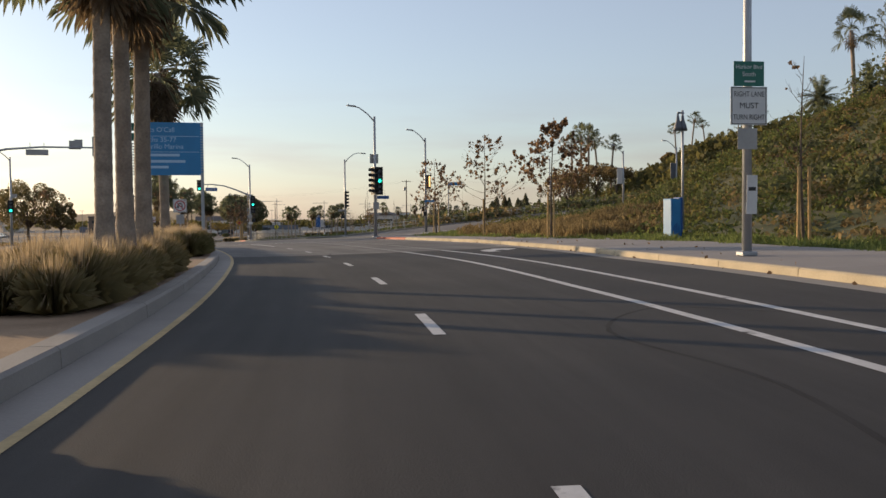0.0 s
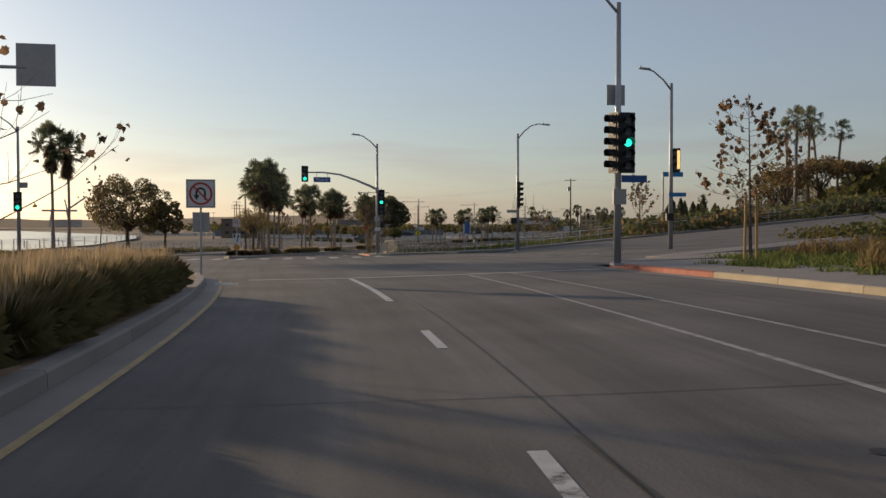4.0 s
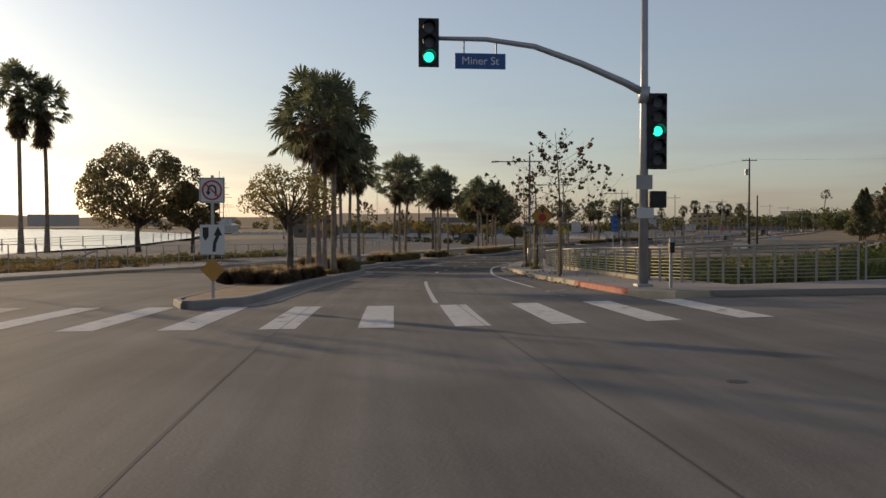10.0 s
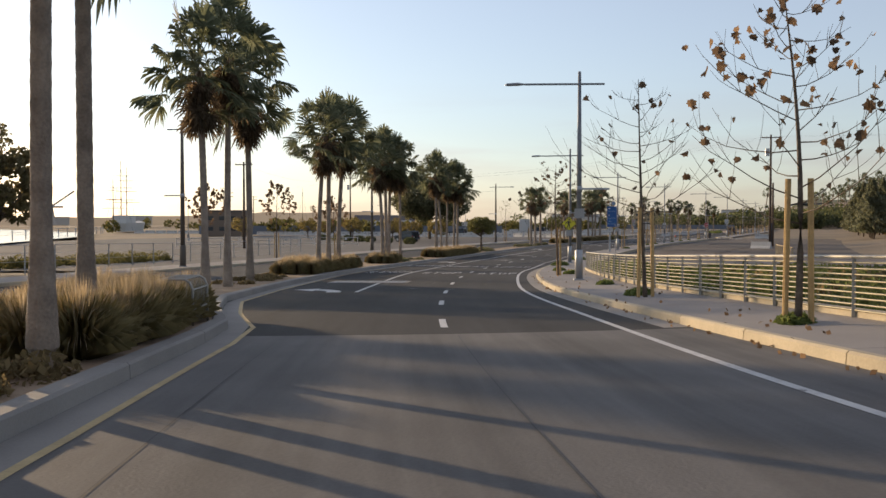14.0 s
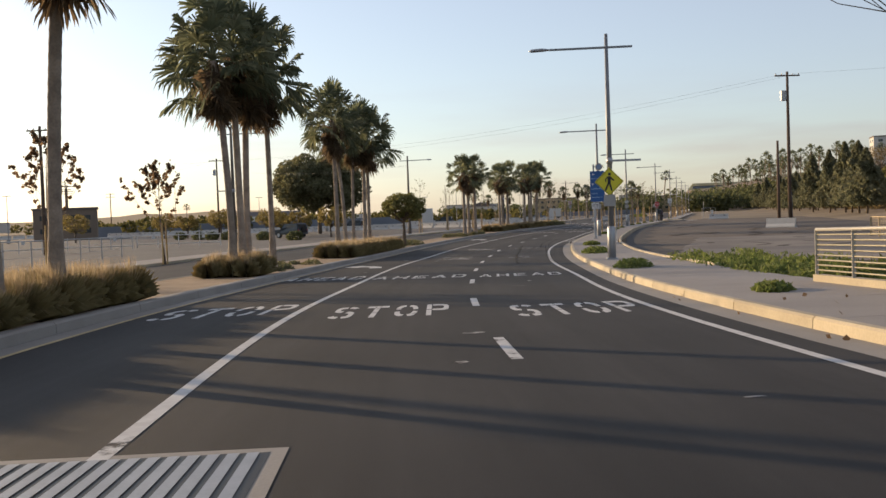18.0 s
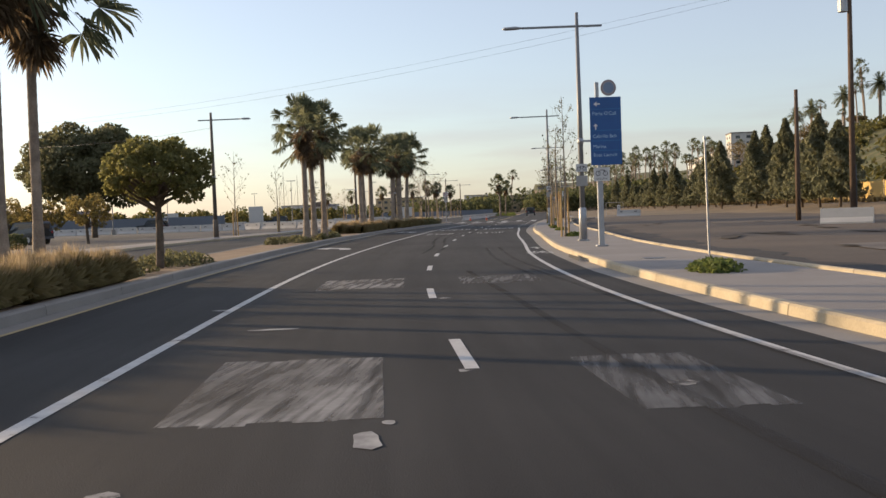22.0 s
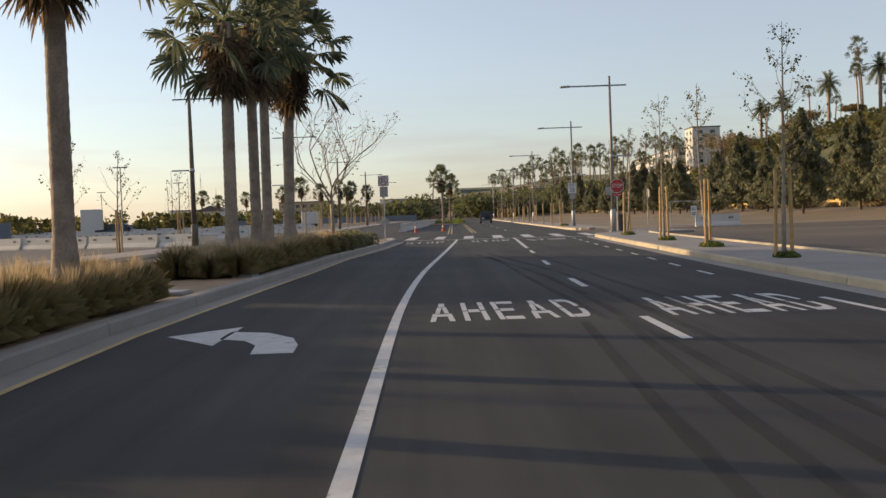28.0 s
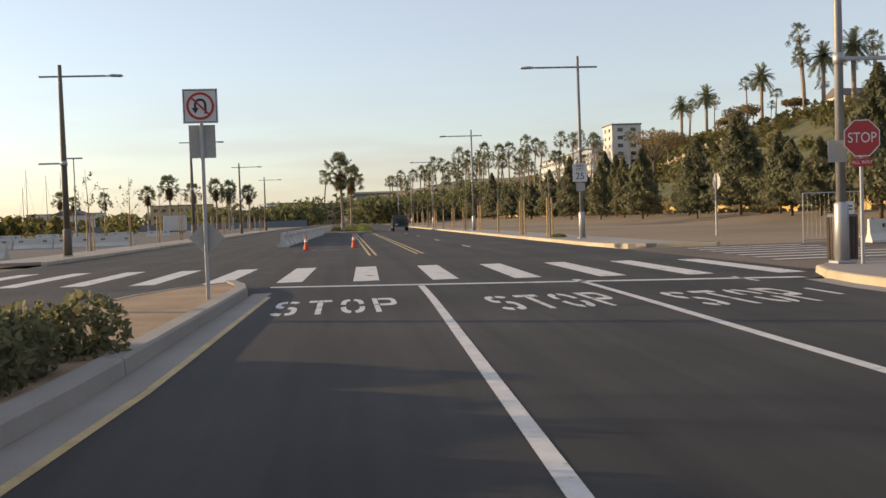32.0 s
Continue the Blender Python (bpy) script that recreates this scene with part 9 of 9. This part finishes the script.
building("harbour_office", -150, 640, 0, 22, 12, 9, "cream office building behind palms", WALL_TAN, 0, "flat", (7, 3, 1.6, 1.2))
building("harbour_office", -210, 700, 0, 30, 14, 8, "pale office building behind palms", WALL_PALE, 0, "flat", (8, 2, 1.8, 1.2))
building("harbour_office", -118, 760, 0, 18, 12, 11, "pale office building behind trees", WALL_PALE, 0, "flat", (5, 3, 1.6, 1.2))
for x, y, w, h in ((-172, 332, 2.6, 2.8), (-158, 362, 6, 2.6), (-141.2, 372, 2.8, 3.5), (-186, 372, 8, 3), (-118, 436, 4, 2.6), (-205, 420, 9, 3.2)):
    ob = thing("white_trailer", Matrix.Translation((x, y, 0.0)) @ pose(0, 0, 0, 0, 0, 10), "white box trailer parked in the car park", "trailer", "white trailers")
    part("body", box(B(), -w / 2, w / 2, -1.2, 1.2, 0.6, 0.6 + h, 0.04), WALL_PALE, ob)
    part("chassis", box(B(), -w / 2 + 0.1, w / 2 - 0.1, -0.9, 0.9, 0.4, 0.6), STEEL_DARK, ob)
    for sx in (-0.7, 0.7):
        part("wheel", rod(B(), (w / 2 - 0.9, sx * 1.3, 0.4), (w / 2 - 0.9, sx * 1.5, 0.4), 0.4, seg=12), BLACK, ob)
for (xa, ya), (xb, yb), h in (((-134, 330), (-216, 316), 2.3), ((-100, 560), (-260, 540), 2.0), ((-40.5, 262), (-40.5, 560), 2.4)):
    a = math.atan2(yb - ya, xb - xa)
    L = math.hypot(xb - xa, yb - ya)
    ob = thing("boundary_wall", Matrix.Translation((xa, ya, float(terrain(xa, ya)))) @ pose(0, 0, 0, 0, 0, math.degrees(a)), "long plain boundary wall behind the lot" if h < 2.4 else "sunlit ochre wall behind the conifers", "wall")
    n = int(L / 12)
    for i in range(n):
        part("wall_panel", box(B(), i * L / n + 0.03, (i + 1) * L / n - 0.03, -0.1, 0.1, -1.0, h), WALL_GREY if h < 2.4 else WALL_OCHRE, ob)
        part("pier", box(B(), i * L / n - 0.15, i * L / n + 0.15, -0.16, 0.16, -1.0, h + 0.1), WALL_GREY if h < 2.4 else WALL_TAN, ob)


def mast(x, y, h, yards, r=0.2, z=0.2, ang=0.0, label="tall ship mast with yards above the harbour"):
    ob = thing("ship_mast", Matrix.Translation((x, y, z)) @ pose(0, 0, 0, 0, 0, ang), label, "mast", "harbour masts")
    part("mast", rod(B(), (0, 0, 0), (0, 0, h), r, r * 0.4, 7), POLE_TIMBER, ob)
    for k in range(yards):
        zz = h * (0.45 + 0.17 * k)
        part("yard", rod(B(), (-h * (0.2 - 0.045 * k), 0, zz), (h * (0.2 - 0.045 * k), 0, zz), 0.08, seg=5), POLE_TIMBER, ob)
    for sx in (-1, 1):
        part("stay", rod(B(), (sx * h * 0.16, 0, 0), (0, 0, h * 0.9), 0.035, seg=3), STEEL_DARK, ob)
    return ob


for x, y, h in ((-262, 338, 22), (-272, 352, 21), (-258, 330, 16)):
    mast(x, y, h, 3, ang=30)
for x, y, h in ((-217, 670, 26), (-211, 676, 24), (-204, 672, 25), (-225, 690, 20), (-196, 668, 17), (-330, 560, 22), (-342, 566, 18)):
    mast(x, y, h, 0, 0.16, label="slim bare yacht mast above the harbour")
ob = thing("harbour_ship", Matrix.Translation((-265, 344, 0.25)) @ pose(0, 0, 0, 0, 0, 120), "pale moored ship with a low deckhouse", "ship")
bm = B()
v = [bm.verts.new(p) for p in ((-16, -2.5, 0), (14, -2.5, 0), (19, 0, 0), (14, 2.5, 0), (-16, 2.5, 0), (-17, -3, 2.6), (15, -3, 2.8), (21, 0, 3.4), (15, 3, 2.8), (-17, 3, 2.6))]
for i in range(5):
    bm.faces.new((v[i], v[(i + 1) % 5], v[5 + (i + 1) % 5], v[5 + i]))
bm.faces.new(v[5:])
bmesh.ops.recalc_face_normals(bm, faces=bm.faces)
part("hull", bm, WALL_PALE, ob)
part("deckhouse", box(B(), -12, 4, -2, 2, 2.6, 5.0, 0.1), WALL_PALE, ob)
# the far side of the harbour, its haze put into colour and glow
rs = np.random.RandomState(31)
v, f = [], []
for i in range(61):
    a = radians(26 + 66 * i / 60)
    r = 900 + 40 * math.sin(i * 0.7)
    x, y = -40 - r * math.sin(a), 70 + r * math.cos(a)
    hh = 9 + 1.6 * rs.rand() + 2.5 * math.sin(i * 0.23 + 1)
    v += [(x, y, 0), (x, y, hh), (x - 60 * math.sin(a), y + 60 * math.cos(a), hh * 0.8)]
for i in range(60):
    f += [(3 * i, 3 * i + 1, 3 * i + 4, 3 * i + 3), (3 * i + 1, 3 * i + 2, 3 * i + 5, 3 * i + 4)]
tagged(meshob("far_shore", v, f, FAR_LAND), "low land across the harbour, haze put in as glow", "shore", kind="structure")
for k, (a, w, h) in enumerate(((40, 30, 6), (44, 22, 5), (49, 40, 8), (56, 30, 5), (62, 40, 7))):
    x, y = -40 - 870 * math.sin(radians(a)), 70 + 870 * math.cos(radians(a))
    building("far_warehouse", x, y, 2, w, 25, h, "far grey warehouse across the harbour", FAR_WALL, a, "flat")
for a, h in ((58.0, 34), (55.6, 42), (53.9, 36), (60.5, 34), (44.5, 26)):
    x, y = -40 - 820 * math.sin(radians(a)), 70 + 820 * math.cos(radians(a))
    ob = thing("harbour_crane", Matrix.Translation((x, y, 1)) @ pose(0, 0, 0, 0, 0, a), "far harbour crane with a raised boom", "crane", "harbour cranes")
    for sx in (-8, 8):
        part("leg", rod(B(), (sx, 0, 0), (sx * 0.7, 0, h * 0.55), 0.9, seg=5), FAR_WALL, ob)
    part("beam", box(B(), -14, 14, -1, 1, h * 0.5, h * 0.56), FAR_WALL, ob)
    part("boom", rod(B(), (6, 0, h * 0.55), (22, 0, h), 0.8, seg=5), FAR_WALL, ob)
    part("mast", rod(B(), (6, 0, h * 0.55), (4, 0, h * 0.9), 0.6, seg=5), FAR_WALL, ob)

# lamp up the cross street and the parapet on the bluff
for s, o in ((129.3, 49.0), (122.0, 75.0)):
    x, y = xy(s, o)
    lamp = davit(thing("street_lamp", Matrix.Translation((x, y, float(terrain(x, y)))) @ pose(0, 0, 0, 0, 0, YJ), "galvanised street lamp up the cross street", "street lamp", "cross street lamps"), 8.6, -1.8)
pw = thing("bluff_parapet", Matrix(), "pale parapet with posts along the bluff road", "wall")
prev = None
for k in range(33):
    x, y = -8 + 1.35 * k, 500 - 1.6 * k
    p = Vector((x, y, float(terrain(x, y))))
    part("parapet_post", box(B(), x - 0.25, x + 0.25, y - 0.25, y + 0.25, p.z - 0.5, p.z + 1.5), WALL_PALE, pw)
    if prev is not None:
        part("parapet_panel", tube(B(), [prev + Vector((0, 0, 0.6)), p + Vector((0, 0, 0.6))], [0.5, 0.5], 6), WALL_TAN, pw)
    prev = p
whip = thing("marker_pole", Matrix.Translation(at(214.7, 8.0, 0.02)), "thin pale marker pole standing in a weed", "pole")
part("pole", rod(B(), (0, 0, -0.1), (-0.05, 0, 3.0), 0.028, 0.024, 8), STEEL, whip)
part("cap", rod(B(), (-0.05, 0, 2.98), (-0.05, 0, 3.05), 0.035, 0.03, 8), STEEL, whip)

# wire cage over the valves in the median grass
cage = thing("valve_cage", Matrix.Translation(at(133.2, -3.45, 0.13)) @ pose(0, 0, 0, 0, 0, yaw(133)), "pale wire mesh cage over irrigation valves in the median", "cage")
for y in (-0.55, 0.55):
    part("end_hoop", tube(B(), [(-0.34, y, 0), (-0.34, y, 0.62), (-0.29, y, 0.74), (-0.2, y, 0.79), (0.2, y, 0.79), (0.29, y, 0.74), (0.34, y, 0.62), (0.34, y, 0)], [0.022] * 8, 6), FENCE_PAINT, cage)
for k in range(9):
    x = -0.32 + 0.08 * k
    for y in (-0.55, 0.55):
        part("wire", rod(B(), (x, y, 0), (x, y, 0.76 if abs(x) < 0.25 else 0.66), 0.004, seg=4), FENCE_PAINT, cage)
for k in range(12):
    y = -0.5 + 0.09 * k
    part("wire", tube(B(), [(-0.34, y, 0), (-0.34, y, 0.66), (-0.2, y, 0.79), (0.2, y, 0.79), (0.34, y, 0.66), (0.34, y, 0)], [0.004] * 6, 4), FENCE_PAINT, cage)
for x, z in ((-0.34, 0.3), (0.34, 0.3), (-0.34, 0.62), (0.34, 0.62), (-0.2, 0.79), (0.2, 0.79)):
    part("side_bar", rod(B(), (x, -0.55, z), (x, 0.55, z), 0.014, seg=5), FENCE_PAINT, cage)
part("valve_body", tube(B(), [(0, -0.4, 0.0), (0, -0.4, 0.35), (0, -0.1, 0.42), (0, 0.2, 0.42), (0, 0.4, 0.3), (0, 0.4, 0.0)], [0.05] * 6, 8), STEEL_DARK, cage)


def pipe_gate(m, l):
    """A long white two-rail gate of pipe on posts, with small square plates."""
    ob = thing("pipe_gate", m, "white two-rail pipe gate across the car park entry", "gate", "pipe gates")
    for z in (0.35, 1.15):
        part("rail", rod(B(), (-l / 2, 0, z), (l / 2, 0, z), 0.04, seg=8), WALL_PALE, ob)
    for k in range(5):
        x = -l / 2 + l * k / 4
        part("post", rod(B(), (x, 0, 0), (x, 0, 1.25), 0.045, seg=8), WALL_PALE, ob)
    for x in (-l * 0.3, l * 0.3):
        part("reflector_plate", box(B(), x - 0.15, x + 0.15, -0.06, -0.045, 0.82, 1.08), WHITE_SIGN, ob, "small white reflector plate")
    return ob


gate_a = pipe_gate(Matrix.Translation(at(237.5, -33.0, 0.02)) @ pose(0, 0, 0, 0, 0, 15), 8.0)
copy_thing(gate_a, Matrix.Translation(at(233.0, -39.5, 0.02)) @ pose(0, 0, 0, 0, 0, 15))
copy_thing(gate_a, Matrix.Translation(at(229.5, -46.5, 0.02)) @ pose(0, 0, 0, 0, 0, 25))

# banner lamps and a post-and-rail fence up the cross street
for (x, y), top, panels in (((-4.9, 106.0), 11.9, ((-0.42, WALL_PALE), )), ((0.8, 112.0), 12.6, ((-0.42, STEEL_DARK),))):
    g = float(terrain(x, y))
    ob = davit(thing("banner_lamp", Matrix.Translation((x, y, g)) @ pose(0, 0, 0, 0, 0, YJ), "galvanised street lamp with a hanging cloth banner", "street lamp", "cross street lamps"), top - g, -1.9)
    for bx, cloth in panels:
        part("banner", box(B(), bx - 0.36, bx + 0.36, -0.012, 0.012, top - g - 3.6, top - g - 1.9), cloth, ob, "hanging cloth banner")
        for z in (top - g - 3.62, top - g - 1.88):
            part("banner_arm", rod(B(), (0, 0, z), (bx - 0.4, 0, z), 0.02, seg=6), STEEL, ob)
rise_pts = [(110.0, 20.0 + 3.0 * k) for k in range(19)]
ob = tagged(new("roadside_fence"), "low pale post and rail fence up the cross street", "fence")
line = []
for q, w in rise_pts:
    x, y = xy(q, w)
    line.append(Vector((x, y, max(float(terrain(x, y)), float(height(q, w))))))
for a, b in zip(line, line[1:]):
    for k in range(2):
        c = a.lerp(b, k / 2)
        part("post", box(B(), c.x - 0.06, c.x + 0.06, c.y - 0.06, c.y + 0.06, c.z - 0.2, c.z + 1.0), WALL_PALE, ob)
for z in (0.5, 0.9):
    part("rail", tube(B(), [q + Vector((0, 0, z)) for q in line], [0.035] * len(line), 5), WALL_PALE, ob)
# sloping handrail by the waterfront path; pale rail colour stands in for sun glint
hr = thing("handrail", Matrix.Translation(at(135.5, -20.4, 0.2)) @ pose(0, 0, 0, 0, 0, 22), "sloping steel handrail by the waterfront path, coloured pale for sun glint", "railing")
part("rail", tube(B(), [(-0.1, 0, 0.12), (0.2, 0, 0.16), (2.3, 0.1, 1.0)], [0.045] * 3, 8), FENCE_PAINT, hr)
for x, z in ((0.3, 0.2), (1.3, 0.6), (2.3, 1.0)):
    part("post", rod(B(), (x, 0.045 * x, -0.4), (x, 0.045 * x, z), 0.03, seg=6), STEEL, hr)
